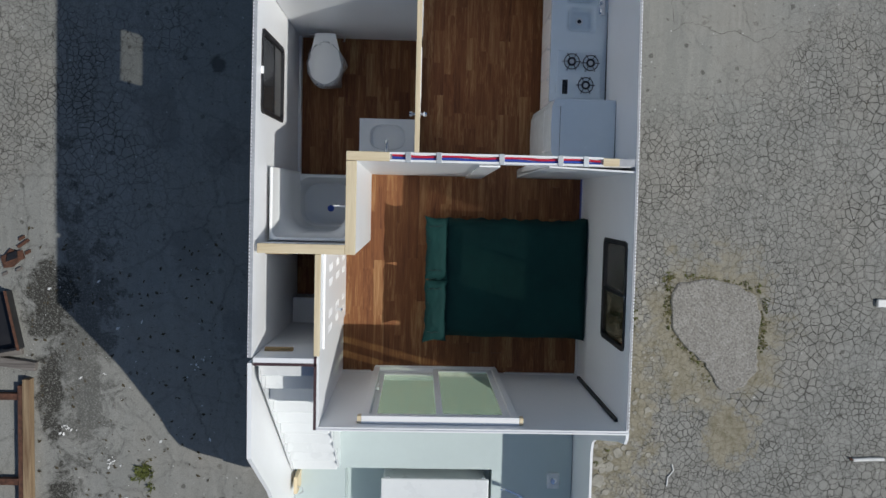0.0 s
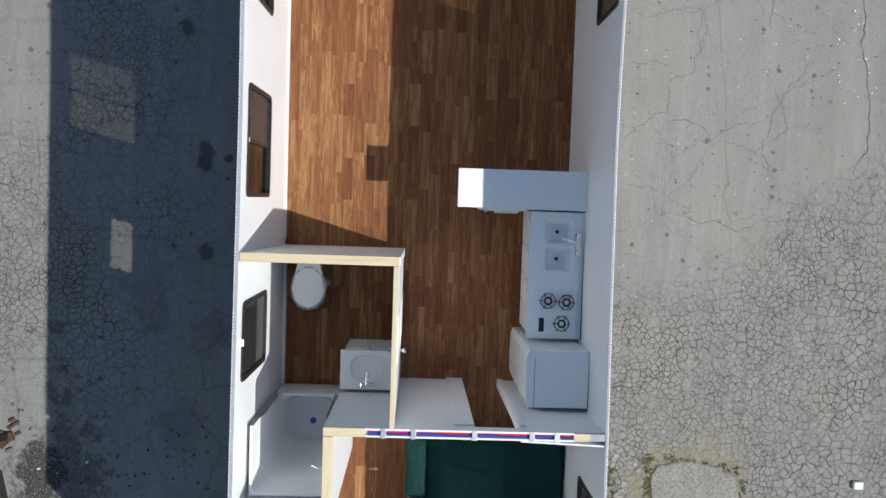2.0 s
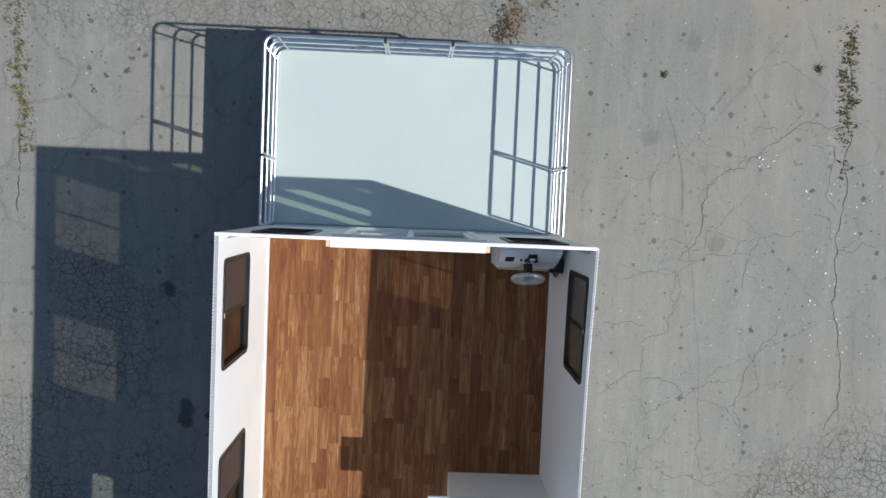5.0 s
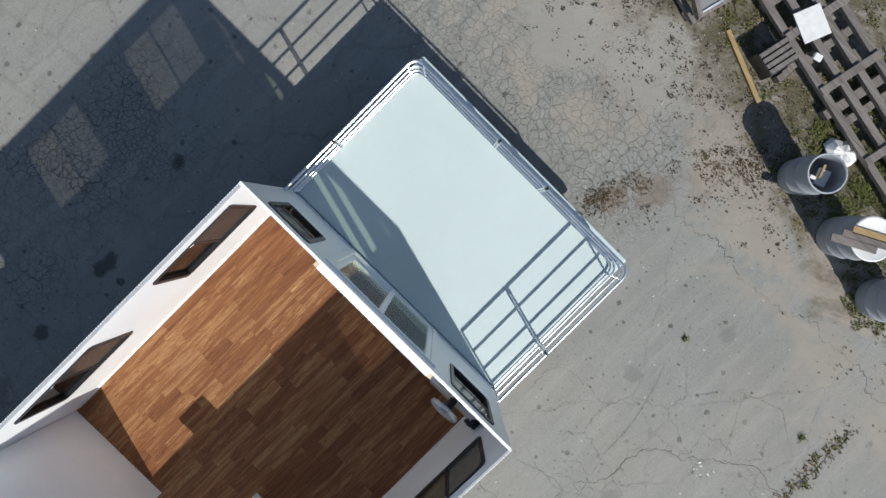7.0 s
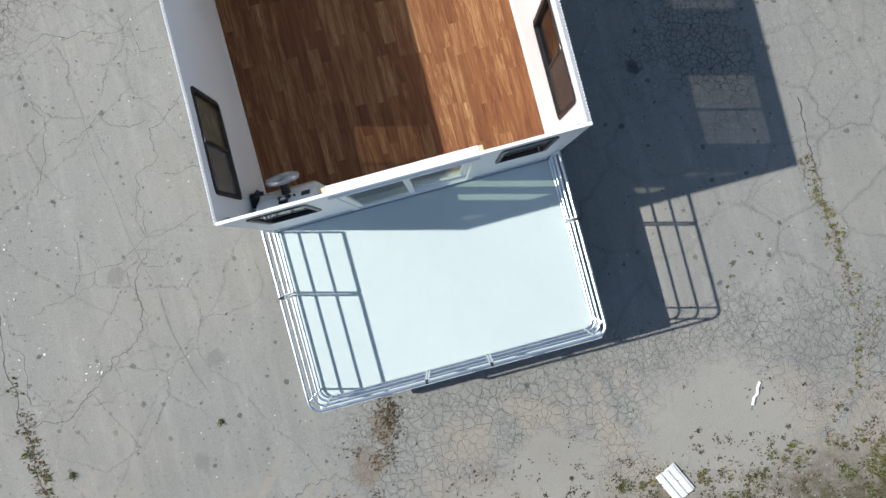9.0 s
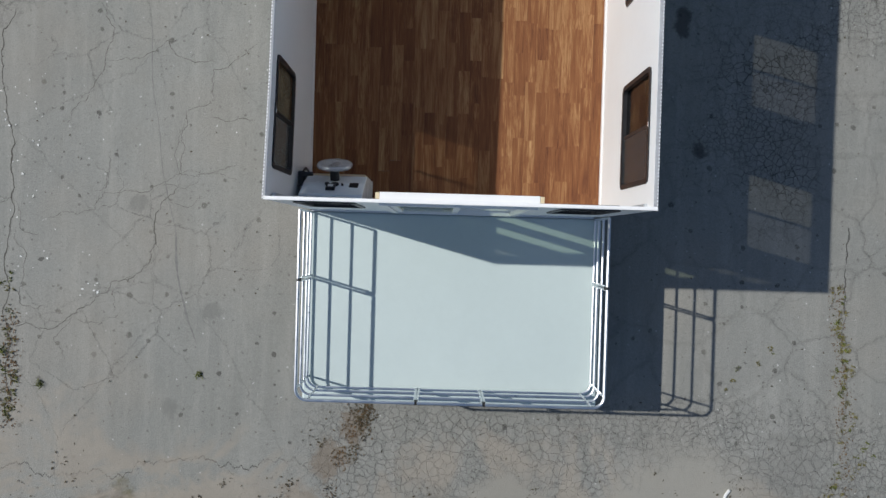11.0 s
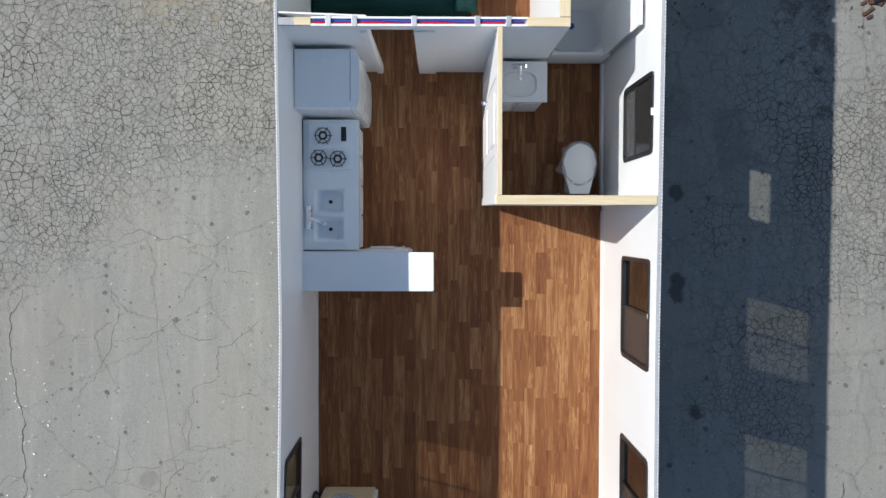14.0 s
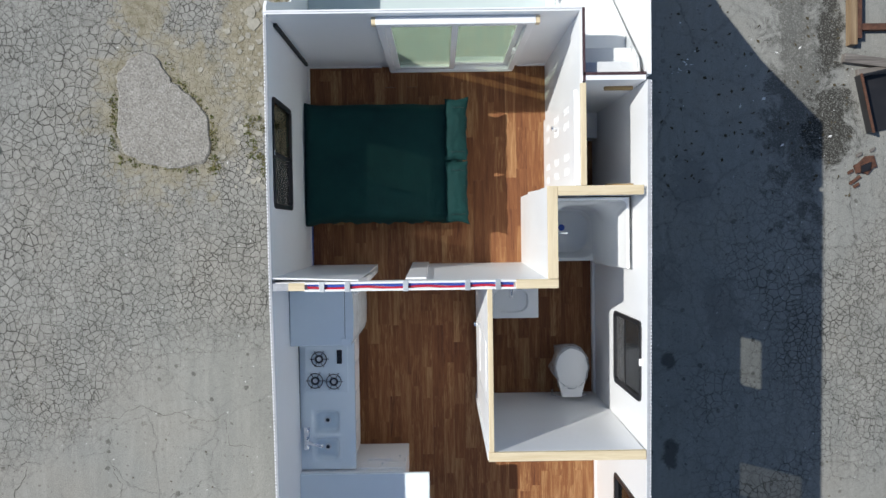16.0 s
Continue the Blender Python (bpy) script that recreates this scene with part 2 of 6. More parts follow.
def ground_mat():
    """Old pale pavement: alligator cracks to the south, long cracks and pits to the north, bare dirt at the yard's edge."""
    m = Mat("old_pavement", (0.3, 0.3, 0.28), 0.9)
    p = m.pos()
    sep = m.n("ShaderNodeSeparateXYZ")
    m.l(p, sep.inputs[0])
    X, Y = sep.outputs[0], sep.outputs[1]
    warp = m.noise(p, 1.1, 8, 0.72)
    wv = m.n("ShaderNodeVectorMath", operation="MULTIPLY_ADD")
    m.l(warp.outputs["Color"], wv.inputs[0])
    wv.inputs[1].default_value = (0.42, 0.42, 0)
    m.l(p, wv.inputs[2])
    w = wv.outputs[0]

    def cracks(scale, lo, hi, src=None):
        v = m.n("ShaderNodeTexVoronoi", voronoi_dimensions="2D", feature="DISTANCE_TO_EDGE")
        v.inputs["Scale"].default_value = scale
        m.l(src or w, v.inputs["Vector"])
        return m.ramp(v.outputs["Distance"], [(lo, 1.0), (hi, 0.0)])

    soft = m.n("ShaderNodeVectorMath", operation="MULTIPLY_ADD")
    m.l(m.noise(p, 3.5, 5, 0.7).outputs["Color"], soft.inputs[0])
    soft.inputs[1].default_value = (0.11, 0.11, 0)
    m.l(p, soft.inputs[2])
    near = soft.outputs[0]
    jag = m.n("ShaderNodeVectorMath", operation="MULTIPLY_ADD")
    m.l(m.noise(p, 5.0, 6, 0.75).outputs["Color"], jag.inputs[0])
    jag.inputs[1].default_value = (0.16, 0.16, 0)
    m.l(w, jag.inputs[2])
    rough_w = jag.outputs[0]

    big = m.noise(p, 0.35, 3, 0.55)
    mid = m.noise(p, 1.3, 5, 0.65)
    fine = m.noise(p, 34, 5, 0.75)
    grit = m.noise(p, 150, 2, 0.7)
    # how badly the pavement is broken: most to the south, and north-west past the deck
    rag = m.math("MULTIPLY", m.math("SUBTRACT", big.outputs[0], 0.5), 7.0)
    dens = m.ramp(m.math("ADD", m.math("MULTIPLY", m.math("ADD", Y, m.math("SUBTRACT", 3.4, m.math("ADD", m.math("MULTIPLY", rag, 0.7), m.math("MULTIPLY", m.lin(X, 4.2, 5.2), 0.8)))), -0.4), 0.3), [(0.0, 0.0), (0.7, 1.0)])
    nwm = m.math("MULTIPLY", m.lin(m.math("ADD", Y, m.math("MULTIPLY", rag, 0.15)), 1.95, 2.45), m.math("SUBTRACT", 1.0, m.lin(X, 1.1, 1.9)))
    westm = m.ramp(m.math("ADD", m.math("MULTIPLY", X, -0.5), m.math("ADD", m.math("MULTIPLY", rag, 0.4), -1.2)), [(0.0, 0.0), (0.8, 0.85)])
    dens = m.math("MULTIPLY", dens, m.math("ADD", 0.1, m.math("MULTIPLY", m.lin(X, -1.4, -0.4), 0.9)))
    westm = m.math("MULTIPLY", westm, m.ramp(m.math("ADD", m.math("MULTIPLY", Y, 0.2), 1.3), [(0.0, 0.08), (0.5, 0.75)]))
    westm = m.math("MULTIPLY", westm, m.math("SUBTRACT", 1.0, m.lin(Y, -0.6, 0.5)))
    sound = m.math("MULTIPLY", m.lin(Y, -2.8, -1.9), m.lin(m.math("MULTIPLY", X, -1.0), 4.15, 4.6))
    westm = m.math("MULTIPLY", westm, m.math("SUBTRACT", 1.0, m.math("MULTIPLY", sound, 0.85)))
    cells = m.math("MAXIMUM", m.math("MAXIMUM", dens, m.math("MULTIPLY", nwm, 0.8)), westm)
    mud_edge = m.math("ADD", m.math("ADD", Y, m.math("MULTIPLY", X, 0.10)), m.math("MULTIPLY", rag, 0.35))
    cells = m.math("MULTIPLY", cells, m.math("SUBTRACT", 1.0, m.lin(mud_edge, 3.3, 3.75)))
    broke = m.ramp(m.noise(p, 0.9, 4, 0.6, 0.4).outputs[0], [(0.36, 0.35), (0.52, 1.0)])
    west_only = m.ramp(m.math("MULTIPLY", X, -1.0), [(0.9, 0.0), (1.6, 1.0)])
    cells = m.math("MULTIPLY", cells, m.math("SUBTRACT", 1.0, m.math("MULTIPLY", west_only, m.math("SUBTRACT", 1.0, broke))))
    gap_w = m.noise(p, 2.3, 4, 0.65)

    def gaps(scale, half, src):
        v = m.n("ShaderNodeTexVoronoi", voronoi_dimensions="2D", feature="DISTANCE_TO_EDGE")
        v.inputs["Scale"].default_value = scale
        m.l(src, v.inputs["Vector"])
        wide = m.ramp(gap_w.outputs[0], [(0.3, half * 0.45), (0.7, half * 1.5)])
        return m.math("MULTIPLY", m.math("SUBTRACT", wide, v.outputs["Distance"]), 1.0 / (half * 0.5), True)

    # small pieces where the pavement is worst, larger ones around
    worst = m.ramp(m.noise(p, 0.5, 3, 0.55).outputs[0], [(0.44, 0.0), (0.52, 1.0)])
    pieces = m.math("ADD", m.math("MULTIPLY", gaps(13.0, 0.060, near), worst), m.math("MULTIPLY", gaps(9.0, 0.047, near), m.math("SUBTRACT", 1.0, worst)))
    fine_c = m.math("MULTIPLY", pieces, m.ramp(cells, [(0.12, 0.0), (0.6, 1.0)]))
    halo = m.math("MULTIPLY", cracks(9.0, 0.02, 0.2, near), m.math("MULTIPLY", cells, 0.12))
    halo = m.math("MAXIMUM", halo, m.math("MULTIPLY", cracks(1.3, 0.0, 0.05, rough_w), m.math("MULTIPLY", west_only, 0.2)))
    mid_c = m.math("MULTIPLY", cracks(5.2, 0.004, 0.026, rough_w), m.math("MINIMUM", m.math("MULTIPLY", cells, 2.0), 1.0))
    loose = m.math("MULTIPLY", m.lin(m.math("MULTIPLY", Y, -1.0), 2.3, 2.9), m.lin(X, 1.2, 1.6))
    loose = m.math("MULTIPLY", loose, m.ramp(m.noise(p, 0.7, 3, 0.6).outputs[0], [(0.42, 0.1), (0.58, 0.7)]))
    mid_c = m.math("MAXIMUM", mid_c, m.math("MULTIPLY", cracks(2.9, 0.001, 0.009, rough_w), loose))
    patch = m.ramp(m.noise(p, 0.55, 2, 0.5).outputs[0], [(0.5, 0.0), (0.58, 1.0)])
    long_c = m.math("MULTIPLY", cracks(0.42, 0.0005, 0.0022, rough_w), 0.25)
    hair_c = m.math("MULTIPLY", cracks(1.3, 0.0008, 0.0052, rough_w), m.math("MULTIPLY", patch, 0.55))
    crack = m.math("MAXIMUM", m.math("MAXIMUM", fine_c, mid_c), m.math("MAXIMUM", long_c, hair_c))

    def wander(along, across, at, amp, width, seed):
        cb = m.n("ShaderNodeCombineXYZ")
        m.l(along, cb.inputs[0])
        cb.inputs[1].default_value = seed
        nz = m.noise(cb.outputs[0], 0.8, 9, 0.62)
        off = m.math("MULTIPLY", m.math("SUBTRACT", nz.outputs[0], 0.5), amp)
        d = m.math("ABSOLUTE", m.math("SUBTRACT", m.math("SUBTRACT", across, at), off))
        wd = m.math("MULTIPLY", m.ramp(m.noise(cb.outputs[0], 5.0, 3, 0.6).outputs[0], [(0.35, 0.25), (0.65, 1.0)]), width)
        return m.math("LESS_THAN", d, wd)

    for along, at, amp, width, seed in CRACKS:
        reach = m.ramp(Y, [(-3.0, 0.0), (-2.4, 0.85)]) if along == "y" else 0.85
        crack = m.math("MAXIMUM", crack, m.math("MULTIPLY", wander(Y if along == "y" else X, X if along == "y" else Y, at, amp, width, seed), reach))
    crack = m.math("MULTIPLY", crack, m.ramp(mid.outputs[0], [(0.25, 0.5), (0.6, 1.0)]))
    # colour
    base = m.ramp(big.outputs[0], [(0.25, (0.245, 0.248, 0.225)), (0.5, (0.288, 0.290, 0.268)), (0.8, (0.325, 0.326, 0.303))])
    base = m.mix(m.ramp(mid.outputs[0], [(0.3, 0.0), (0.75, 0.55)]), base, (0.222, 0.224, 0.208))
    base = m.mix(m.ramp(fine.outputs[0], [(0.35, 0.45), (0.62, 0.0)]), base, (0.182, 0.182, 0.168))
    stain = m.noise(m.scaled(p, (1.0, 0.55, 1.0)), 0.9, 6, 0.7, 0.8)
    base = m.mix(m.ramp(stain.outputs[0], [(0.50, 0.0), (0.72, 0.45)]), base, (0.20, 0.205, 0.195))
    base = m.mix(m.ramp(stain.outputs[0], [(0.22, 0.45), (0.40, 0.0)]), base, (0.37, 0.365, 0.335))
    pits = m.n("ShaderNodeTexVoronoi", voronoi_dimensions="2D", feature="F1")
    pits.inputs["Scale"].default_value = 4.6
    m.l(near, pits.inputs["Vector"])
    sc = m.n("ShaderNodeSeparateColor")
    m.l(pits.outputs["Color"], sc.inputs[0])
    size = m.math("MULTIPLY", m.math("POWER", m.math("MAXIMUM", m.math("SUBTRACT", sc.outputs[0], 0.40), 0.0), 2.0), 0.62)
    rim = m.noise(p, 55, 4, 0.7)
    pit = m.math("LESS_THAN", m.math("ADD", pits.outputs["Distance"], m.math("MULTIPLY", rim.outputs[0], 0.16)), m.math("ADD", size, 0.02))
    base = m.mix(m.math("MULTIPLY", pit, 0.85), base, (0.06, 0.057, 0.05))
    dots = m.n("ShaderNodeTexVoronoi", voronoi_dimensions="2D", feature="F1")
    dots.inputs["Scale"].default_value = 9.0
    m.l(near, dots.inputs["Vector"])
    sd = m.n("ShaderNodeSeparateColor")
    m.l(dots.outputs["Color"], sd.inputs[0])
    dot = m.math("LESS_THAN", m.math("ADD", dots.outputs["Distance"], m.math("MULTIPLY", rim.outputs[0], 0.12)), m.math("MULTIPLY", m.math("SUBTRACT", sd.outputs[0], 0.5), 0.38))
    base = m.mix(m.math("MULTIPLY", dot, 0.7), base, (0.075, 0.072, 0.064))
    specks = m.n("ShaderNodeTexVoronoi", voronoi_dimensions="2D", feature="F1")
    specks.inputs["Scale"].default_value = 5.3
    m.l(p, specks.inputs["Vector"])
    sc2 = m.n("ShaderNodeSeparateColor")
    m.l(specks.outputs["Color"], sc2.inputs[0])
    sp = m.math("LESS_THAN", specks.outputs["Distance"], m.math("MULTIPLY", m.math("SUBTRACT", sc2.outputs[1], 0.72), 0.22))
    base = m.mix(m.math("MULTIPLY", sp, 0.8), base, (0.62, 0.62, 0.60))
    warm = m.ramp(m.noise(p, 0.45, 3, 0.6).outputs[0], [(0.45, 0.0), (0.65, 0.55)])
    base = m.mix(warm, base, (0.30, 0.275, 0.235))
    tone = m.n("ShaderNodeTexVoronoi", voronoi_dimensions="2D", feature="F1")
    tone.inputs["Scale"].default_value = 12.0
    m.l(near, tone.inputs["Vector"])
    st = m.n("ShaderNodeSeparateColor")
    m.l(tone.outputs["Color"], st.inputs[0])
    base = m.mix(m.math("MULTIPLY", m.math("MULTIPLY", st.outputs[0], st.outputs[0]), m.math("MULTIPLY", cells, 0.45)), base, (0.185, 0.185, 0.17))
    base = m.mix(m.math("MULTIPLY", m.math("MULTIPLY", st.outputs[1], st.outputs[1]), m.math("MULTIPLY", cells, 0.30)), base, (0.36, 0.352, 0.32))
    grime = m.math("MULTIPLY", m.ramp(m.noise(p, 2.6, 6, 0.72, 0.7).outputs[0], [(0.52, 0.0), (0.66, 0.5)]), m.math("ADD", 0.25, m.math("MULTIPLY", cells, 0.75)))
    base = m.mix(grime, base, (0.17, 0.168, 0.15))
    streak = m.noise(m.scaled(p, (5.5, 0.5, 1.0)), 1.0, 6, 0.72, 0.4)
    base = m.mix(m.ramp(streak.outputs[0], [(0.5, 0.0), (0.72, 0.5)]), base, (0.37, 0.36, 0.325))
    base = m.mix(m.ramp(streak.outputs[0], [(0.3, 0.4), (0.46, 0.0)]), base, (0.205, 0.203, 0.18))
    sandy = m.noise(p, 75, 3, 0.7)
    base = m.mix(m.ramp(sandy.outputs[0], [(0.34, 0.5), (0.48, 0.0)]), base, (0.15, 0.148, 0.13))
    base = m.mix(m.ramp(sandy.outputs[0], [(0.54, 0.0), (0.68, 0.4)]), base, (0.42, 0.41, 0.37))
    base = m.mix(m.ramp(grit.outputs[0], [(0.36, 0.5), (0.5, 0.0)]), base, (0.16, 0.16, 0.147))
    base = m.mix(halo, base, (0.10, 0.098, 0.088))
    dusty = m.math("SUBTRACT", 1.0, m.math("MULTIPLY", m.math("MULTIPLY", m.lin(Y, 0.6, 1.6), m.lin(m.math("MULTIPLY", X, -1.0), -2.4, -1.6)), 0.62))
    base = m.mix(m.math("MULTIPLY", crack, dusty), base, (0.026, 0.024, 0.02))
    ragged = m.noise(p, 3.2, 7, 0.75, 0.5)

    def spot(cx, cy, sx, sy, rag_amount=1.0):
        d = m.n("ShaderNodeVectorMath", operation="SUBTRACT")
        m.l(p, d.inputs[0])
        d.inputs[1].default_value = (cx, cy, G)
        q = m.n("ShaderNodeVectorMath", operation="LENGTH")
        m.l(m.scaled(d.outputs[0], (1 / sx, 1 / sy, 0)), q.inputs[0])
        return m.ramp(m.math("ADD", q.outputs["Value"], m.math("MULTIPLY", m.math("SUBTRACT", ragged.outputs[0], 0.5), 3.4 * rag_amount)), [(0.6, 1.0), (1.15, 0.0)])

    soil = m.ramp(m.noise(p, 9, 6, 0.75).outputs[0], [(0.3, (0.15, 0.13, 0.075)), (0.5, (0.25, 0.225, 0.16)), (0.7, (0.32, 0.295, 0.225))])
    broken = m.math("MAXIMUM", spot(3.45, -6.75, 1.1, 1.15, 0.6), spot(2.2, -7.7, 0.75, 1.5))
    broken = m.math("MAXIMUM", broken, m.math("MAXIMUM", spot(1.75, -7.4, 0.35, 1.7), spot(3.75, -8.0, 0.4, 0.45)))
    base = m.mix(m.math("MULTIPLY", broken, 0.9), base, soil)
    rust = m.math("MAXIMUM", m.math("MAXIMUM", spot(1.1, 2.6, 0.22, 0.25), spot(1.4, 3.0, 0.25, 0.28)), m.math("MAXIMUM", spot(1.75, 3.55, 0.3, 0.3), spot(2.15, 4.15, 0.35, 0.35)))
    base = m.mix(m.math("MULTIPLY", rust, 0.55), base, (0.17, 0.125, 0.085))
    damp = m.math("MAXIMUM", m.math("MAXIMUM", spot(-3.0, -5.9, 0.35, 0.4), spot(-2.6, -4.6, 0.3, 0.3)), m.math("MAXIMUM", spot(-3.4, -4.2, 0.3, 0.5), spot(-2.3, -6.8, 0.3, 0.35)))
    base = m.mix(m.math("MULTIPLY", damp, 0.4), base, (0.13, 0.128, 0.12))
    oil = m.math("MAXIMUM", m.math("MAXIMUM", spot(-2.70, -3.59, 0.10, 0.13), spot(-2.73, -2.44, 0.11, 0.16)), m.math("MAXIMUM", spot(-2.97, -0.88, 0.12, 0.17), spot(-2.45, -2.44, 0.05, 0.05)))
    base = m.mix(m.math("MULTIPLY", oil, 0.75), base, (0.045, 0.042, 0.038))
    moss = m.math("MAXIMUM", m.math("MAXIMUM", spot(-4.72, -7.6, 0.2, 0.8), spot(-4.72, -6.5, 0.4, 0.6)), spot(-4.6, -9.0, 0.2, 0.5))
    moss = m.math("MAXIMUM", moss, m.math("MULTIPLY", spot(-4.35, -7.0, 0.5, 1.8, 1.4), 0.6))
    specky = m.noise(p, 60, 3, 0.7)
    moss = m.math("MULTIPLY", moss, m.ramp(m.math("ADD", m.math("MULTIPLY", specky.outputs[0], 0.6), m.math("MULTIPLY", fine.outputs[0], 0.4)), [(0.50, 1.0), (0.60, 0.25)]))
    base = m.mix(moss, base, (0.035, 0.033, 0.027))
    blots = m.math("MAXIMUM", m.math("MAXIMUM", spot(2.86, 1.24, 0.16, 0.12), spot(3.36, 2.39, 0.14, 0.14)), spot(3.78, -0.04, 0.12, 0.13))
    base = m.mix(m.math("MULTIPLY", blots, 0.4), base, (0.13, 0.13, 0.12))
    haze = m.math("MULTIPLY", spot(-4.1, 3.0, 0.55, 0.45), 0.35)
    base = m.mix(haze, base, (0.17, 0.165, 0.15))
    # dirt beyond the pavement's end
    edge = m.math("SUBTRACT", Y, m.math("ADD", m.math("MULTIPLY", X, -0.06), 3.75))
    edge = m.math("ADD", edge, m.math("MULTIPLY", m.math("SUBTRACT", mid.outputs[0], 0.5), 2.6))
    dirt_f = m.ramp(edge, [(0.0, 0.0), (0.45, 1.0)])
    dirt = m.ramp(m.noise(p, 4.5, 6, 0.75).outputs[0], [(0.3, (0.13, 0.105, 0.078)), (0.5, (0.235, 0.205, 0.172)), (0.7, (0.31, 0.28, 0.248))])
    dirt = m.mix(m.ramp(m.noise(p, 1.4, 4, 0.7).outputs[0], [(0.50, 0.0), (0.62, 0.8)]), dirt, (0.115, 0.10, 0.04))
    sand = m.math("MULTIPLY", m.ramp(m.noise(p, 0.75, 4, 0.6, 1.2).outputs[0], [(0.46, 0.0), (0.56, 1.0)]), m.ramp(m.math("ADD", edge, 1.1), [(0.0, 0.0), (0.5, 0.75)]))
    base = m.mix(dirt_f, base, dirt)
    base = m.mix(sand, base, m.ramp(mid.outputs[0], [(0.3, (0.265, 0.235, 0.195)), (0.7, (0.335, 0.30, 0.25))]))
    gritty = m.math("MULTIPLY", m.math("MULTIPLY", m.lin(Y, 4.3, 4.9), 0.7), m.ramp(grit.outputs[0], [(0.4, 0.0), (0.6, 0.7)]))
    base = m.mix(gritty, base, (0.25, 0.243, 0.225))
    litter = m.ramp(m.noise(p, 2.1, 6, 0.75, 0.6).outputs[0], [(0.40, 0.0), (0.53, 0.9)])
    base = m.mix(m.math("MULTIPLY", litter, m.lin(Y, 4.2, 4.8)), base, m.ramp(specky.outputs[0], [(0.35, (0.045, 0.04, 0.022)), (0.65, (0.13, 0.115, 0.06))]))
    # smooth pans of dried silt
    pan = m.math("MAXIMUM", m.math("MAXIMUM", spot(-2.9, 3.65, 1.15, 1.1, 0.28), spot(0.25, 3.95, 0.75, 0.45, 0.35)), spot(0.3, 4.4, 0.5, 0.3, 0.5))
    pan = m.math("MAXIMUM", pan, spot(-0.8, 3.65, 0.8, 0.65, 0.3))
    base = m.mix(m.math("MULTIPLY", pan, 0.88), base, m.ramp(big.outputs[0], [(0.3, (0.275, 0.262, 0.228)), (0.7, (0.335, 0.322, 0.285))]))
    m.color(base)
    h = m.math("ADD", m.math("MULTIPLY", fine.outputs[0], 0.5), m.math("MULTIPLY", grit.outputs[0], 0.25))
    h = m.math("SUBTRACT", h, m.math("MULTIPLY", m.math("MULTIPLY", crack, m.math("SUBTRACT", 1.0, pan)), 1.2))
    h = m.math("ADD", h, m.math("MULTIPLY", m.math("MULTIPLY", dirt_f, m.noise(p, 12, 5, 0.8).outputs[0]), 2.5))
    m.bump(h, 0.6, 0.012)
    return m.m


M_GROUND = ground_mat()


def slab_mat():
    """Rough concrete with exposed grit."""
    m = Mat("rough_concrete", (0.27, 0.26, 0.235), 0.95)
    p = m.pos()
    big, mid = m.noise(p, 2.2, 4, 0.65), m.noise(p, 11, 4, 0.7)
    grain = m.n("ShaderNodeTexVoronoi", voronoi_dimensions="2D", feature="F1")
    grain.inputs["Scale"].default_value = 75
    m.l(p, grain.inputs["Vector"])
    sc = m.n("ShaderNodeSeparateColor")
    m.l(grain.outputs["Color"], sc.inputs[0])
    base = m.ramp(big.outputs[0], [(0.3, (0.25, 0.236, 0.208)), (0.55, (0.30, 0.284, 0.254)), (0.75, (0.345, 0.328, 0.296))])
    base = m.mix(m.ramp(mid.outputs[0], [(0.4, 0.0), (0.7, 0.5)]), base, (0.19, 0.182, 0.165))
    base = m.mix(m.ramp(sc.outputs[0], [(0.6, 0.0), (0.95, 0.8)]), base, (0.40, 0.385, 0.36))
    base = m.mix(m.ramp(sc.outputs[1], [(0.6, 0.0), (0.95, 0.75)]), base, (0.13, 0.125, 0.11))
    m.color(base)
    m.bump(m.math("ADD", m.math("MULTIPLY", mid.outputs[0], 0.6), sc.outputs[0]), 0.8, 0.012)
    return m.m


M_SLAB = slab_mat()


# ---- mesh helpers ----
def box(bm, x0, x1, y0, y1, z0, z1, bevel=0.0):
    vs = [bm.verts.new((x, y, z)) for z in (z0, z1) for y in (y0, y1) for x in (x0, x1)]
    fs = [bm.faces.new([vs[i] for i in q]) for q in
          ((0, 2, 3, 1), (4, 5, 7, 6), (0, 1, 5, 4), (1, 3, 7, 5), (3, 2, 6, 7), (2, 0, 4, 6))]
    if bevel:
        es = {e for f in fs for e in f.edges}
        bmesh.ops.bevel(bm, geom=list(es), offset=bevel, segments=2, profile=0.5, affect="EDGES")
    return bm


def boxes(*specs):
    bm = bmesh.new()
    for s in specs:
        box(bm, *s)
    return bm


def prism(pts, axis, a, b, bm=None):
    """The outline pts (u, v) pushed from a to b along axis."""
    bm = bm or bmesh.new()
    put = {"x": lambda u, v, w: (w, u, v), "y": lambda u, v, w: (u, w, v), "z": lambda u, v, w: (u, v, w)}[axis]
    lo = [bm.verts.new(put(u, v, a)) for u, v in pts]
    hi = [bm.verts.new(put(u, v, b)) for u, v in pts]
    n = len(pts)
    bm.faces.new(lo[::-1])
    bm.faces.new(hi)
    for i in range(n):
        bm.faces.new((lo[i], lo[(i + 1) % n], hi[(i + 1) % n], hi[i]))
    bmesh.ops.recalc_face_normals(bm, faces=bm.faces)
    return bm


def round_rect(u0, u1, v0, v1, r, n=5):
    pts = []
    for cu, cv, a0 in ((u1 - r, v1 - r, 0), (u0 + r, v1 - r, 90), (u0 + r, v0 + r, 180), (u1 - r, v0 + r, 270)):
        for i in range(n + 1):
            a = radians(a0 + 90 * i / n)
            pts.append((cu + r * math.cos(a), cv + r * math.sin(a)))
    return pts


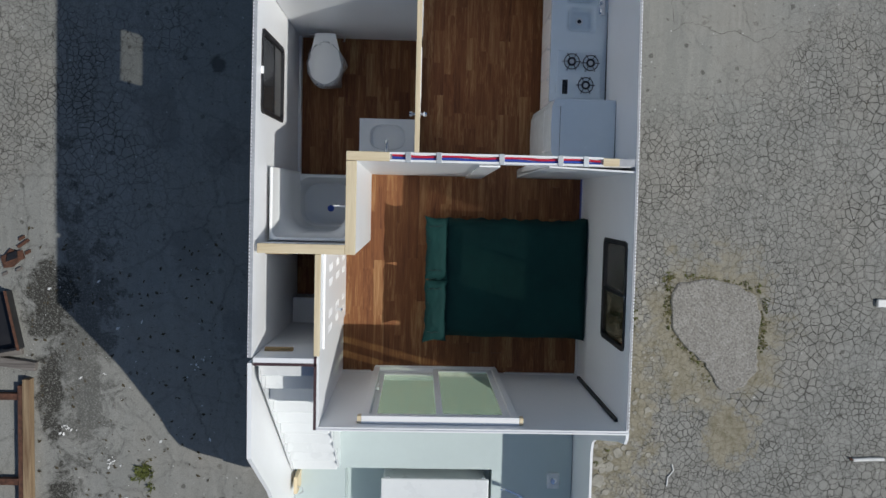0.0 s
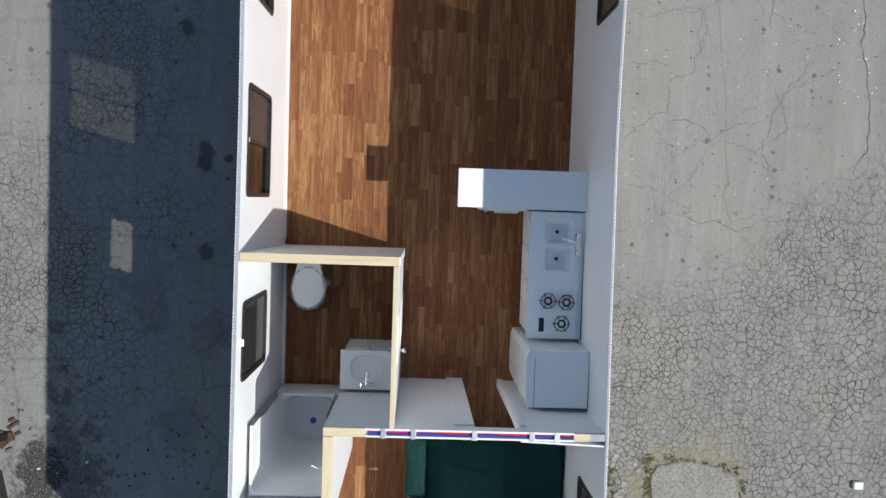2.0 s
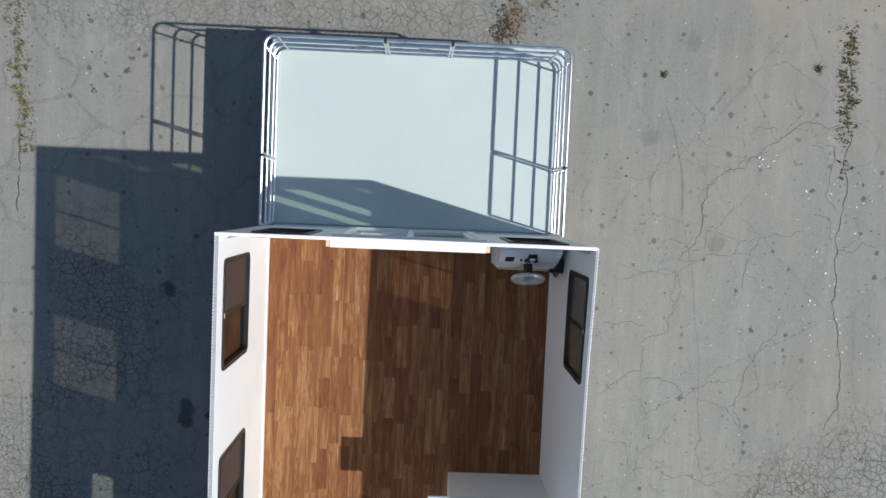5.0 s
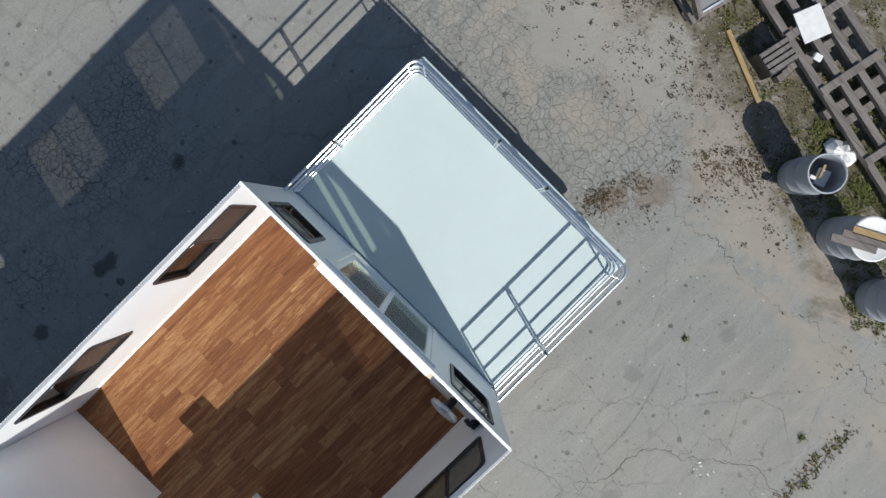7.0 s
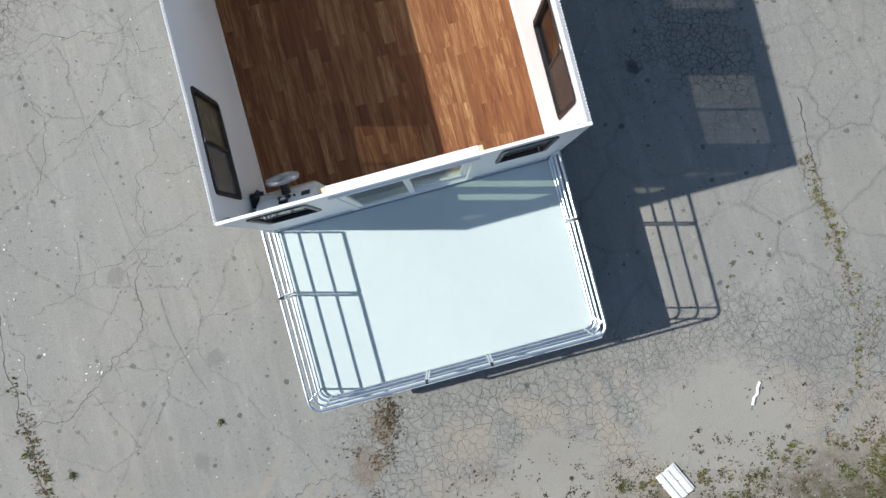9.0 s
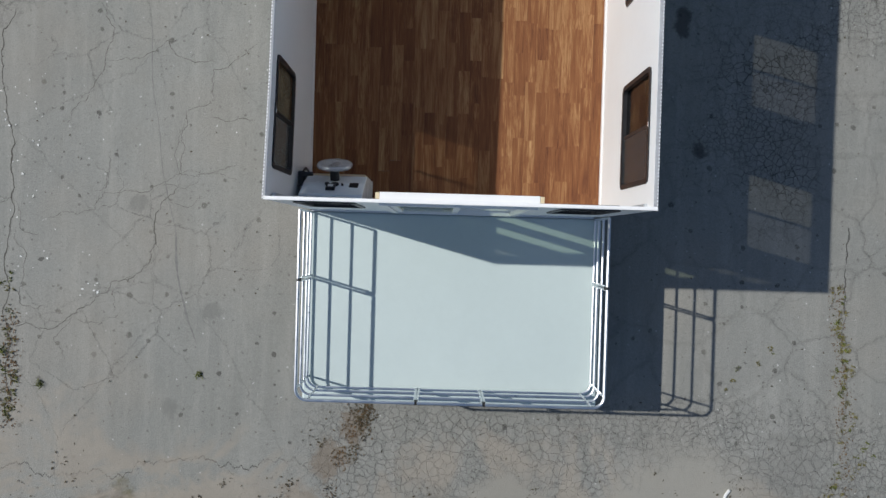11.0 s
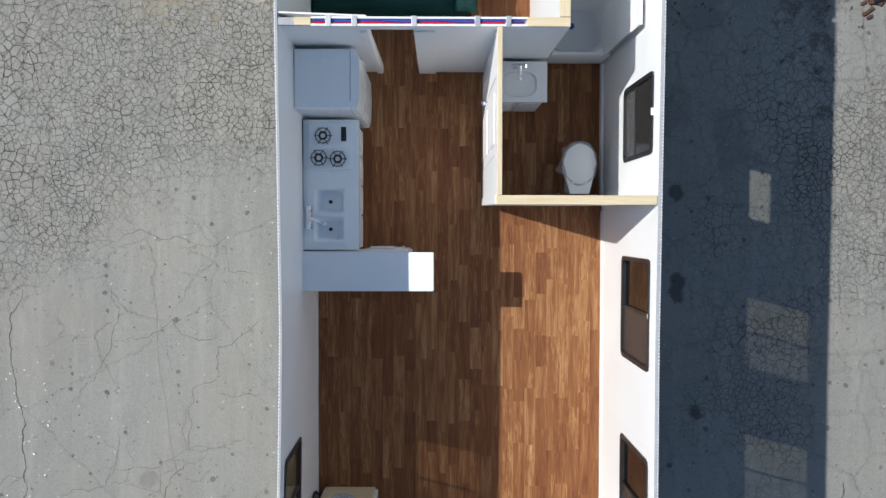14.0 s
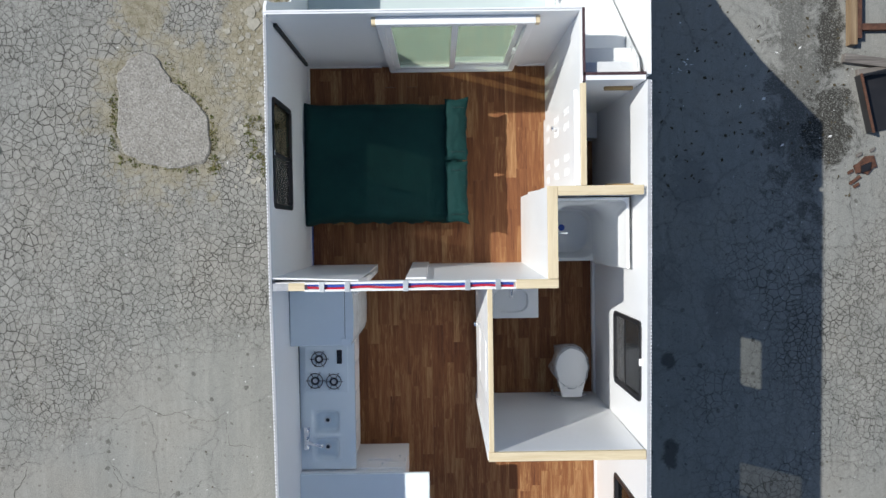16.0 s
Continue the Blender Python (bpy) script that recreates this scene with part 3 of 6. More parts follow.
def ring(outer, inner, axis, a, b):
    """A frame between two outlines of as many points, pushed from a to b along axis."""
    bm = bmesh.new()
    put = {"x": lambda u, v, w: (w, u, v), "y": lambda u, v, w: (u, w, v), "z": lambda u, v, w: (u, v, w)}[axis]
    rows = [[bm.verts.new(put(u, v, w)) for u, v in pts] for pts, w in ((outer, a), (outer, b), (inner, b), (inner, a))]
    n = len(outer)
    for k in range(4):
        for i in range(n):
            p, q = rows[k], rows[(k + 1) % 4]
            bm.faces.new((p[i], p[(i + 1) % n], q[(i + 1) % n], q[i]))
    bmesh.ops.recalc_face_normals(bm, faces=bm.faces)
    return bm


def tube(pts, r, n=8, bm=None, closed=False):
    """A round bar along pts."""
    bm = bm or bmesh.new()
    pts = [Vector(p) for p in pts]
    rings = []
    k = len(pts)
    for i, p in enumerate(pts):
        a = pts[(i - 1) % k] if (i or closed) else p
        b = pts[(i + 1) % k] if (i < k - 1 or closed) else p
        d = (b - a).normalized()
        up = Vector((0, 0, 1)) if abs(d.z) < 0.9 else Vector((1, 0, 0))
        s = d.cross(up).normalized()
        u = s.cross(d)
        rings.append([bm.verts.new(p + (s * math.cos(2 * math.pi * j / n) + u * math.sin(2 * math.pi * j / n)) * r) for j in range(n)])
    for i in range(k if closed else k - 1):
        p, q = rings[i], rings[(i + 1) % k]
        for j in range(n):
            bm.faces.new((p[j], p[(j + 1) % n], q[(j + 1) % n], q[j]))
    if not closed:
        bm.faces.new(rings[0][::-1])
        bm.faces.new(rings[-1])
    bmesh.ops.recalc_face_normals(bm, faces=bm.faces)
    return bm


def lathe(profile, n=24, bm=None, cx=0, cy=0, sx=1.0, sy=1.0):
    """A turned body from (radius, z) rows, top and bottom closed."""
    bm = bm or bmesh.new()
    rows = [[bm.verts.new((cx + r * sx * math.cos(2 * math.pi * j / n), cy + r * sy * math.sin(2 * math.pi * j / n), z)) for j in range(n)]
            for r, z in profile]
    for a, b in zip(rows, rows[1:]):
        for j in range(n):
            bm.faces.new((a[j], a[(j + 1) % n], b[(j + 1) % n], b[j]))
    bm.faces.new(rows[0][::-1])
    bm.faces.new(rows[-1])
    bmesh.ops.recalc_face_normals(bm, faces=bm.faces)
    return bm


def finish(name, bm, mat, smooth=False):
    me = bpy.data.meshes.new(name)
    bm.to_mesh(me)
    bm.free()
    me.materials.append(mat)
    if smooth:
        me.polygons.foreach_set("use_smooth", [True] * len(me.polygons))
        me.set_sharp_from_angle(angle=radians(40))
    return me


def part(name, bm, mat, parent=None, label="", smooth=False):
    ob = new(name, finish(name, bm, mat, smooth))
    if parent is not None:
        ob.parent = parent
    if label:
        ob["label"] = label
    return ob


def thing(name, at, label, category, group="", turn=0):
    ob = new(name)
    ob.empty_display_size = 0.1
    ob.matrix_basis = pose(*at, 0, 0, turn)
    return tagged(ob, label, category, group)


def structure(name, bm, mat, label, smooth=False, category="wall"):
    return tagged(part(name, bm, mat, None, "", smooth), label, category, "", "structure")


def wall(name, axis, a, b, u0, u1, z0, z1, holes, mat, label, lean=0.0):
    """A wall across axis from a to b, with holes (u0, u1, z0, z1) cut right through."""
    us = sorted({u0, u1, *[h[0] for h in holes], *[h[1] for h in holes]})
    zs = sorted({z0, z1, *[h[2] for h in holes], *[h[3] for h in holes]})
    full = {}
    for i in range(len(us) - 1):
        for j in range(len(zs) - 1):
            cu, cz = (us[i] + us[i + 1]) / 2, (zs[j] + zs[j + 1]) / 2
            full[i, j] = not any(h[0] < cu < h[1] and h[2] < cz < h[3] for h in holes)
    bm = bmesh.new()
    seen = {}

    def v(u, w, z):
        key = (round(u, 5), round(w, 5), round(z, 5))
        if key not in seen:
            seen[key] = bm.verts.new((w, u, z) if axis == "x" else (u, w, z))
        return seen[key]

    for (i, j), f in full.items():
        if not f:
            continue
        ul, ur, zl, zr = us[i], us[i + 1], zs[j], zs[j + 1]
        for w in (a, b):
            bm.faces.new((v(ul, w, zl), v(ur, w, zl), v(ur, w, zr), v(ul, w, zr)))
        for di, dj, e in ((-1, 0, ((ul, zl), (ul, zr))), (1, 0, ((ur, zl), (ur, zr))), (0, -1, ((ul, zl), (ur, zl))), (0, 1, ((ul, zr), (ur, zr)))):
            if not full.get((i + di, j + dj), False):
                (p, q), (r, s) = e
                bm.faces.new((v(p, a, q), v(r, a, s), v(r, b, s), v(p, b, q)))
    for q in bm.verts:
        q.co.y += lean * (q.co.z - WT)
    bmesh.ops.recalc_face_normals(bm, faces=bm.faces)
    return structure(name, bm, mat, label)


# ---- ground ----
structure("ground", boxes((-250, 250, -250, 250, G - 0.5, G)), M_GROUND, "old grey cracked pavement running into bare dirt", category="ground")

# ---- house shell ----
XW, XE, YN, YS = -1.585, 1.54, 0.0, -7.06
IW, IE, IN, IS = -1.55, 1.516, -0.026, -7.034
WZ0, WZ1 = 0.98, 1.94
HB = -0.25          # bottom of the house walls
WZE0, WZE1 = 1.14, 1.96
WZN0, WZN1 = 1.0, 1.94
WIN_W = [(-1.175, -0.24), (-2.87, -1.94)]
WIN_B = (-4.445, -3.775)
WIN_E = [(-1.18, -0.275), (-6.39, -5.47)]
WIN_N = [(-1.335, -0.86), (0.845, 1.34)]
DN = (-0.66, 0.64)
DS = (-0.70, 0.635)

wall("wall_west", "x", XW, IW, -6.465, IN, HB, WT, [(a, b, WZ0, WZ1) for a, b in WIN_W] + [(*WIN_B, 0.99, 1.95)], M_WHITE,
     "white panel outer wall with dark sliding windows")
wall("wall_east", "x", IE, XE, IS, IN, HB, WT, [(a, b, WZE0, WZE1) for a, b in WIN_E], M_WHITE, "white panel outer wall in shade")
wall("wall_north", "y", IN, YN, XW, XE, HB, WT, [(a, b, WZN0, WZN1) for a, b in WIN_N] + [(*DN, 0.0, 1.95)], M_WHITE,
     "white panel end wall with sliding door to the deck")
wall("wall_south", "y", YS, IS, -1.065, XE, HB, WT, [(*DS, 0.0, 1.95)], M_WHITE, "white panel end wall with sliding glass door")
wall("wall_stair_well", "y", -6.505, -6.465, XW, -1.065, HB, WT, [], M_WHITE, "white panel wall behind the stairs with dark edge")
wall("wall_closet_end", "x", -1.065, -1.045, IS, -6.445, 0.0, WT - 0.004, [], M_WHITE, "thin white panel with dark edge")
structure("floor", boxes((XW, XE, YS, YN, HB - 0.1, -0.012)), M_GREYWOOD, "brown wood-look plank floor", category="floor")

# inner walls: pine top plates over white boards
wall("wall_bath_north", "y", -3.408, -3.335, IW, -0.25, 0.0, WT - 0.03, [], M_WHITE, "white board partition with raw pine top plate", 0.025)
wall("wall_bath_east", "x", -0.30, -0.262, -4.765, -3.408, 0.0, WT - 0.03, [(-4.4, -3.75, 0.0, 1.95)], M_WHITE, "white board partition with closed bathroom door")
wall("wall_middle", "y", -4.838, -4.765, -0.848, IE - 0.004, 0.0, WT - 0.03, [(0.42, 0.80, 0.0, 2.0)], M_WHITE, "white board partition carrying red and blue pipes", 0.025)
wall("wall_tub_east", "x", -0.848, -0.768, -5.602, -4.838, 0.0, WT - 0.03, [], M_WHITE, "white board partition with raw pine top plate")
wall("wall_tub_south", "y", -5.602, -5.525, IW, -0.848, 0.0, WT - 0.03, [], M_WHITE, "white board partition with raw pine top plate", 0.025)
wall("wall_closet_east", "x", -1.09, -1.045, -6.445, -5.602, 0.0, WT - 0.03, [], M_WHITE, "white closet front with louvred door")
for nm, b, mt in (("trim_bath_north", (-1.56, -0.255, -3.408, -3.332, WT - 0.03, WT + 0.008), M_PINE),
                  ("trim_bath_east", (-0.303, -0.262, -4.762, -3.41, WT - 0.03, WT + 0.008), M_PINEY),
                  ("trim_tub_east", (-0.850, -0.766, -5.604, -4.842, WT - 0.03, WT + 0.008), M_PINEY),
                  ("trim_tub_south", (-1.56, -0.852, -5.604, -5.525, WT - 0.03, WT + 0.008), M_PINE),
                  ("trim_closet", (-1.092, -1.045, -6.445, -5.606, WT - 0.03, WT + 0.008), M_PINEY),
                  ("trim_middle_west", (-0.850, -0.50, -4.838, -4.763, WT - 0.03, WT + 0.008), M_PINE),
                  ("trim_middle_east", (1.24, 1.375, -4.834, -4.77, WT - 0.03, WT + 0.006), M_PINE)):
    structure(nm, boxes((*b, 0.004)), mt, "raw pine top plate with knots", category="trim")
structure("trim_middle_north", boxes((-0.50, 1.24, -4.780, -4.763, WT - 0.03, WT + 0.008)), M_TRIMW, "white edge of the pipe channel", category="trim")
structure("trim_middle_south", boxes((-0.50, 1.24, -4.838, -4.822, WT - 0.03, WT + 0.008)), M_TRIMW, "white edge of the pipe channel", category="trim")

# dark and white edges
structure("trim_well_edge", boxes((XW, -1.065, -6.53, -6.507, WT - 0.35, WT + 0.004)), M_DARKRED, "dark sealed panel edge", category="trim")
structure("trim_closet_edge", boxes((-1.088, -1.067, YS, -6.455, WT - 0.35, WT + 0.004)), M_DARKRED, "dark sealed panel edge", category="trim")
structure("trim_south_edge", boxes((-1.06, XE, YS - 0.003, YS + 0.010, WT, WT + 0.012)), M_TRIMW, "white edge strip", category="trim")
structure("trim_north_edge", boxes((XW, XE, -0.010, 0.003, WT, WT + 0.012)), M_TRIMW, "white edge strip", category="trim")


def leaned(bm, lean=0.025):
    for q in bm.verts:
        q.co.y += lean * (q.co.z - WT)
    return bm


def serrated(name, x0, x1, y0, y1):
    bm = bmesh.new()
    n = int((y1 - y0) / 0.028)
    for i in range(n):
        y = y0 + (i + 0.25) * (y1 - y0) / n
        box(bm, x0, x1, y, y + 0.014, WT - 0.02, WT + 0.004)
    return structure(name, bm, M_TRIMW, "open flutes of the wall panel edge", category="trim")


serrated("trim_west_flutes", XW - 0.002, XW + 0.006, -6.465, 0.0)
serrated("trim_east_flutes", XE - 0.006, XE + 0.002, YS, 0.0)

structure("trim_west_core", boxes((XW + 0.002, IW - 0.002, -6.465, -0.028, WT + 0.0005, WT + 0.0025)), M_CORE, "grey foam core along the wall top", category="trim")
structure("trim_east_core", boxes((IE + 0.002, XE - 0.002, YS + 0.034, -0.028, WT + 0.0005, WT + 0.0025)), M_CORE, "grey foam core along the wall top", category="trim")
# skirting
for nm, b in (("baseboard_west", (IW, IW + 0.012, -3.33, IN - 0.002, 0, 0.07)), ("baseboard_east", (IE - 0.012, IE, -2.65, IN - 0.002, 0, 0.07)),
              ("baseboard_south", (-1.04, -0.74, IS, IS + 0.012, 0, 0.05)), ("baseboard_south_east", (0.72, IE, IS, IS + 0.012, 0, 0.05)),
              ("baseboard_bedroom", (IE - 0.014, IE, IS + 0.014, -4.86, 0, 0.07)), ("baseboard_bath", (IW, IW + 0.03, -4.90, -3.41, 0, 0.09)),
              ("baseboard_north", (-1.53, -0.72, IN - 0.012, IN, 0, 0.05))):
    structure(nm, boxes((*b, 0.003)), M_TRIMW, "white skirting strip", category="baseboard")
structure("trim_blue_tape", boxes((IE - 0.020, IE - 0.0145, -5.36, -4.885, 0.004, 0.06)), M_BLUE, "blue masking tape along the skirting", category="trim")
for nm, b, mt in (("trim_corner_south_east", (IE - 0.03, IE - 0.002, IS + 0.002, IS + 0.03, 0.22, 1.86), M_RUBBER),
                  ("trim_corner_north_east", (IE - 0.035, IE - 0.002, IN - 0.035, IN - 0.002, 0.4, 1.95), M_GALV),
                  ("trim_corner_north_west", (IW + 0.002, IW + 0.03, IN - 0.03, IN - 0.002, 0.15, 1.95), M_GALV)):
    structure(nm, boxes(b), mt, "grey sealant strip left bare in the corner", category="trim")


# ---- windows ----
def window(name, axis, a, b, u0, u1, z0, z1, label, split="u", open_to=None):
    """A black-framed slider set in a wall from a to b across axis."""
    root = tagged(part(name, ring(round_rect(u0 - 0.012, u1 + 0.012, z0 - 0.012, z1 + 0.012, 0.07), round_rect(u0 + 0.028, u1 - 0.028, z0 + 0.028, z1 - 0.028, 0.05), axis, a - 0.012, b + 0.012), M_BLACK),
                  label, "window", "", "structure")
    um, zm, w = (u0 + u1) / 2, z0 + (0.5 if open_to is None else 0.38) * (z1 - z0), (a + b) / 2

    def slab(name2, bu0, bu1, bz0, bz1, w0, w1, mt):
        bm = boxes((w0, w1, bu0, bu1, bz0, bz1)) if axis == "x" else boxes((bu0, bu1, w0, w1, bz0, bz1))
        return part(name2, bm, mt, root)

    if split == "u":
        slab("mullion", um - 0.014, um + 0.014, z0 + 0.02, z1 - 0.02, w - 0.014, w + 0.014, M_BLACK)
        slab("pane", u0 + 0.02, um - 0.012, z0 + 0.02, z1 - 0.02, w - 0.011, w - 0.007, M_GLASS)
        if open_to is None:
            slab("pane", um + 0.012, u1 - 0.02, z0 + 0.02, z1 - 0.02, w + 0.006, w + 0.01, M_DULLGLASS)
        slab("latch", um - 0.02, um + 0.02, z1 - 0.02, z1 + 0.004, b - 0.004 if axis == "x" and a < 0 else a - 0.018, b + 0.018 if axis == "x" and a < 0 else a + 0.004, M_CHROME)
    else:
        slab("mullion", u0 + 0.02, u1 - 0.02, zm - 0.014, zm + 0.014, w - 0.014, w + 0.014, M_BLACK)
        if open_to is None:
            slab("pane", u0 + 0.02, u1 - 0.02, z0 + 0.02, zm - 0.012, w - 0.011, w - 0.007, M_GLASS)
        else:
            slab("pane", u0 + 0.02, u1 - 0.02, zm + 0.004, z1 - 0.02, w - 0.011, w - 0.007, M_BATHGLASS)
            slab("insect_screen", u0 + 0.02, u1 - 0.02, z0 + 0.02, zm - 0.015, w + 0.002, w + 0.004, M_SCREEN)
            slab("latch", um - 0.03, um + 0.03, z1 - 0.004, z1 + 0.014, b - 0.004, b + 0.02, M_TRIMW)
        slab("pane", u0 + 0.02, u1 - 0.02, zm + 0.012, z1 - 0.02, w + 0.006, w + 0.01, M_GLASS if open_to is None else M_BATHGLASS)
    return root


for i, (a, b) in enumerate(WIN_W):
    window("window_%d" % (i + 1), "x", XW, IW, a, b, WZ0, WZ1, "black-framed tinted sliding window with rounded corners")
window("window_3", "x", XW, IW, *WIN_B, 0.99, 1.95, "small black-framed bathroom window slid half open", "z", 1)
for i, (a, b) in enumerate(WIN_E):
    window("window_%d" % (i + 4), "x", IE, XE, a, b, WZE0, WZE1, "black-framed tinted sliding window with rounded corners")
for i, (a, b) in enumerate(WIN_N):
    window("window_%d" % (i + 6), "y", IN, YN, a, b, WZN0, WZN1, "black-framed tinted window beside the deck door", "z")


def sliding_door(name, x0, x1, yi, yo, label):
    """A white two-leaf glass slider whose frame stands yi - yo deep; yi is the room side."""
    lo, hi = min(yi, yo), max(yi, yo)
    inside = 1 if yi > yo else -1
    z1 = 1.95
    root = tagged(part(name, boxes((x0, x0 + 0.06, lo, hi, 0.0, z1, 0.004), (x1 - 0.06, x1, lo, hi, 0.0, z1, 0.004),
                                   (x0 + 0.06, x1 - 0.06, lo, hi, z1 - 0.05, z1, 0.004), (x0 + 0.06, x1 - 0.06, lo, hi, 0.0, 0.035, 0.004)), M_TRIMW),
                  label, "sliding door", "", "structure")
    xm = (x0 + x1) / 2
    ya, yb = lo + 0.03, hi - 0.03
    for k, (a, b, y) in enumerate(((x0 + 0.062, xm + 0.03, ya), (xm - 0.03, x1 - 0.062, yb))):
        leaf = part("door_leaf", boxes((a, a + 0.055, y - 0.015, y + 0.015, 0.04, z1 - 0.0505), (b - 0.055, b, y - 0.015, y + 0.015, 0.04, z1 - 0.0505),
                                       (a + 0.055, b - 0.055, y - 0.015, y + 0.015, 0.04, 0.12), (a + 0.055, b - 0.055, y - 0.015, y + 0.015, z1 - 0.125, z1 - 0.0505)), M_TRIMW, root)
        part("pane", boxes((a + 0.05, b - 0.05, y - 0.003, y + 0.003, 0.11, z1 - 0.115)), M_CLEAR, leaf, "clear glass pane")
    part("interlock", boxes((xm - 0.02, xm + 0.02, ya + 0.0155, yb - 0.0155, 0.036, z1 - 0.0505)), M_TRIMW, root)
    hx = x0 + 0.09
    part("handle", boxes((hx - 0.012, hx + 0.012, min(yi, yi - inside * 0.02) + (0.0 if inside < 0 else 0.02), max(yi, yi - inside * 0.02) + (0.03 if inside > 0 else 0.0), 0.9, 1.08, 0.004)), M_TRIMW, root)
    part("sill", boxes((x0 + 0.01, x1 - 0.01, min(yi, yi + inside * 0.012), max(yi, yi + inside * 0.012), 0.0, 0.02, 0.003)), M_TRIMW, root)
    return root


sliding_door("door_1", DN[0], DN[1], -0.08, 0.02, "white two-leaf sliding glass door to the deck")
sliding_door("door_2", DS[0], DS[1], -6.98, -7.08, "white two-leaf sliding glass door to the aft deck")


def lintel(name, x0, x1, y0, y1):
    root = tagged(part(name, boxes((x0 + 0.035, x1 - 0.035, y0, y1, 1.955, 2.03, 0.004)), M_TRIMW), "white lintel over the sliding door with pine ends", "lintel", "", "structure")
    for a, b in ((x0, x0 + 0.033), (x1 - 0.033, x1)):
        part("pine_block", boxes((a, b, y0 + 0.004, y1 - 0.004, 1.955, 2.026, 0.002)), M_PINE, root, "raw pine end block")


lintel("lintel_north", -0.70, 0.665, -0.09, IN - 0.003)
lintel("lintel_south", -0.735, 0.668, IS + 0.003, -6.962)

# ---- hull below, stairs and aft deck ----
hull = tagged(part("hull", boxes((-1.45, 1.42, -8.7, 1.9, G, HB - 0.11), (-1.52, 1.49, -8.72, 1.98, -0.36, -0.352)), M_GREYWOOD), "dark hull under the houseboat standing on the pavement", "hull", "", "structure")

structure("deck_front", boxes((-1.585, 1.56, 0.02, 2.035, -0.2, DK, 0.02)), M_DECK, "pale blue-green coated front deck", category="deck")
structure("trim_deck_sill", boxes((-1.50, 1.50, 0.0, 0.018, -0.2, 0.0)), M_ALU, "aluminium sill strip along the wall base", category="trim")
structure("deck_aft", boxes((-1.548, 1.508, -8.12, -7.064, -0.3, 0.0), (-1.548, -1.0, -8.75, -8.12, -0.3, 0.0), (0.62, 1.508, -8.75, -8.12, -0.3, 0.0), (-1.0, 0.62, -8.75, -8.12, -0.34, -0.31)), M_DECK,
          "pale aft deck with a sunken well", category="deck")

prof = [(-6.51, HB), (-6.51, WT), (-7.31, WT), (-7.9, 1.32), (-8.42, 0.78), (-8.55, 0.70), (-8.68, 0.55), (-8.72, 0.3), (-8.72, HB)]
structure("wall_aft_west", prism(prof, "x", XW, IW), M_WHITE, "white side wall sloping down beside the stairs")
prof = [(YS - 0.004, HB), (YS - 0.004, WT), (-7.10, WT), (-7.16, WT - 0.05), (-7.20, WT - 0.25), (-7.46, 1.0), (-7.52, 0.9), (-7.62, 0.86), (-8.72, 0.86), (-8.72, HB)]
structure("wall_aft_east", prism(prof, "x", IE, XE), M_WHITE, "white side wall stepped down beside the aft deck")


def staircase():
    root = thing("staircase", (-1.31, -7.35, 0.0), "white moulded stairs beside the house wall", "stairs")
    n, run, rise = 10, 0.159, 0.2
    for i in range(n):
        y1 = -0.71 + i * run
        end = y1 + run if i < n - 1 else 0.835
        part("tread", boxes((-0.236, 0.236, y1 - 0.014, end - 0.016, 0.0 if i == 0 else i * rise - 0.02, (i + 1) * rise, 0.006)), M_GEL, root)
    teeth = [(-0.735, 0.0)]
    for i in range(5):
        y1 = -0.73 + i * run
        teeth += [(y1, i * rise + 0.10), (y1 + 0.02, (i + 1) * rise - 0.03)]
    teeth += [(0.33, 6 * rise + 0.25), (0.33, 0.0)]
    part("stringer", prism(teeth, "x", 0.2365, 0.252), M_GEL, root)
    skirt = [(-0.74, 0.0), (-0.74, 0.22), (0.70, 2.06), (0.84, 2.09), (0.84, 0.0)]
    part("skirt_board", prism(skirt, "x", -0.2385, -0.2365), M_GEL, root, "thin white skirt board along the wall")


staircase()


# the thin side walls bow: the east one inward amidships, the west one outward aft
def bent(t, rows):
    for (a, da), (b, db) in zip(rows, rows[1:]):
        if a >= t >= b:
            return da + (db - da) * (a - t) / (a - b)
    return rows[0][1] if t > rows[0][0] else rows[-1][1]


EAST_BOW = [(0.0, 0.012), (-1.0, -0.021), (-2.3, -0.040), (-3.8, -0.022), (-4.8, -0.006), (-5.8, 0.0), (-7.06, 0.0)]
WEST_BOW = [(0.0, 0.0), (-2.2, -0.002), (-3.6, -0.018), (-5.0, -0.034), (-6.5, -0.045)]


def bow(ob, rows):
    bm = bmesh.new()
    bm.from_mesh(ob.data)
    for k in range(1, 24):
        bmesh.ops.bisect_plane(bm, geom=bm.verts[:] + bm.edges[:] + bm.faces[:], plane_co=(0, -0.31 * k, 0), plane_no=(0, 1, 0))
    for v in bm.verts:
        v.co.x += bent(v.co.y, rows) * max(0.0, v.co.z) / WT
    bm.to_mesh(ob.data)
    bm.free()
    for child in ob.children:
        bow(child, rows)


for name in ("wall_east", "wall_aft_east", "trim_east_flutes", "trim_east_core", "window_4", "window_5"):
    bow(bpy.data.objects[name], EAST_BOW)
for name in ("wall_west", "wall_aft_west", "trim_west_flutes", "trim_west_core", "window_1", "window_2", "window_3"):
    bow(bpy.data.objects[name], WEST_BOW)


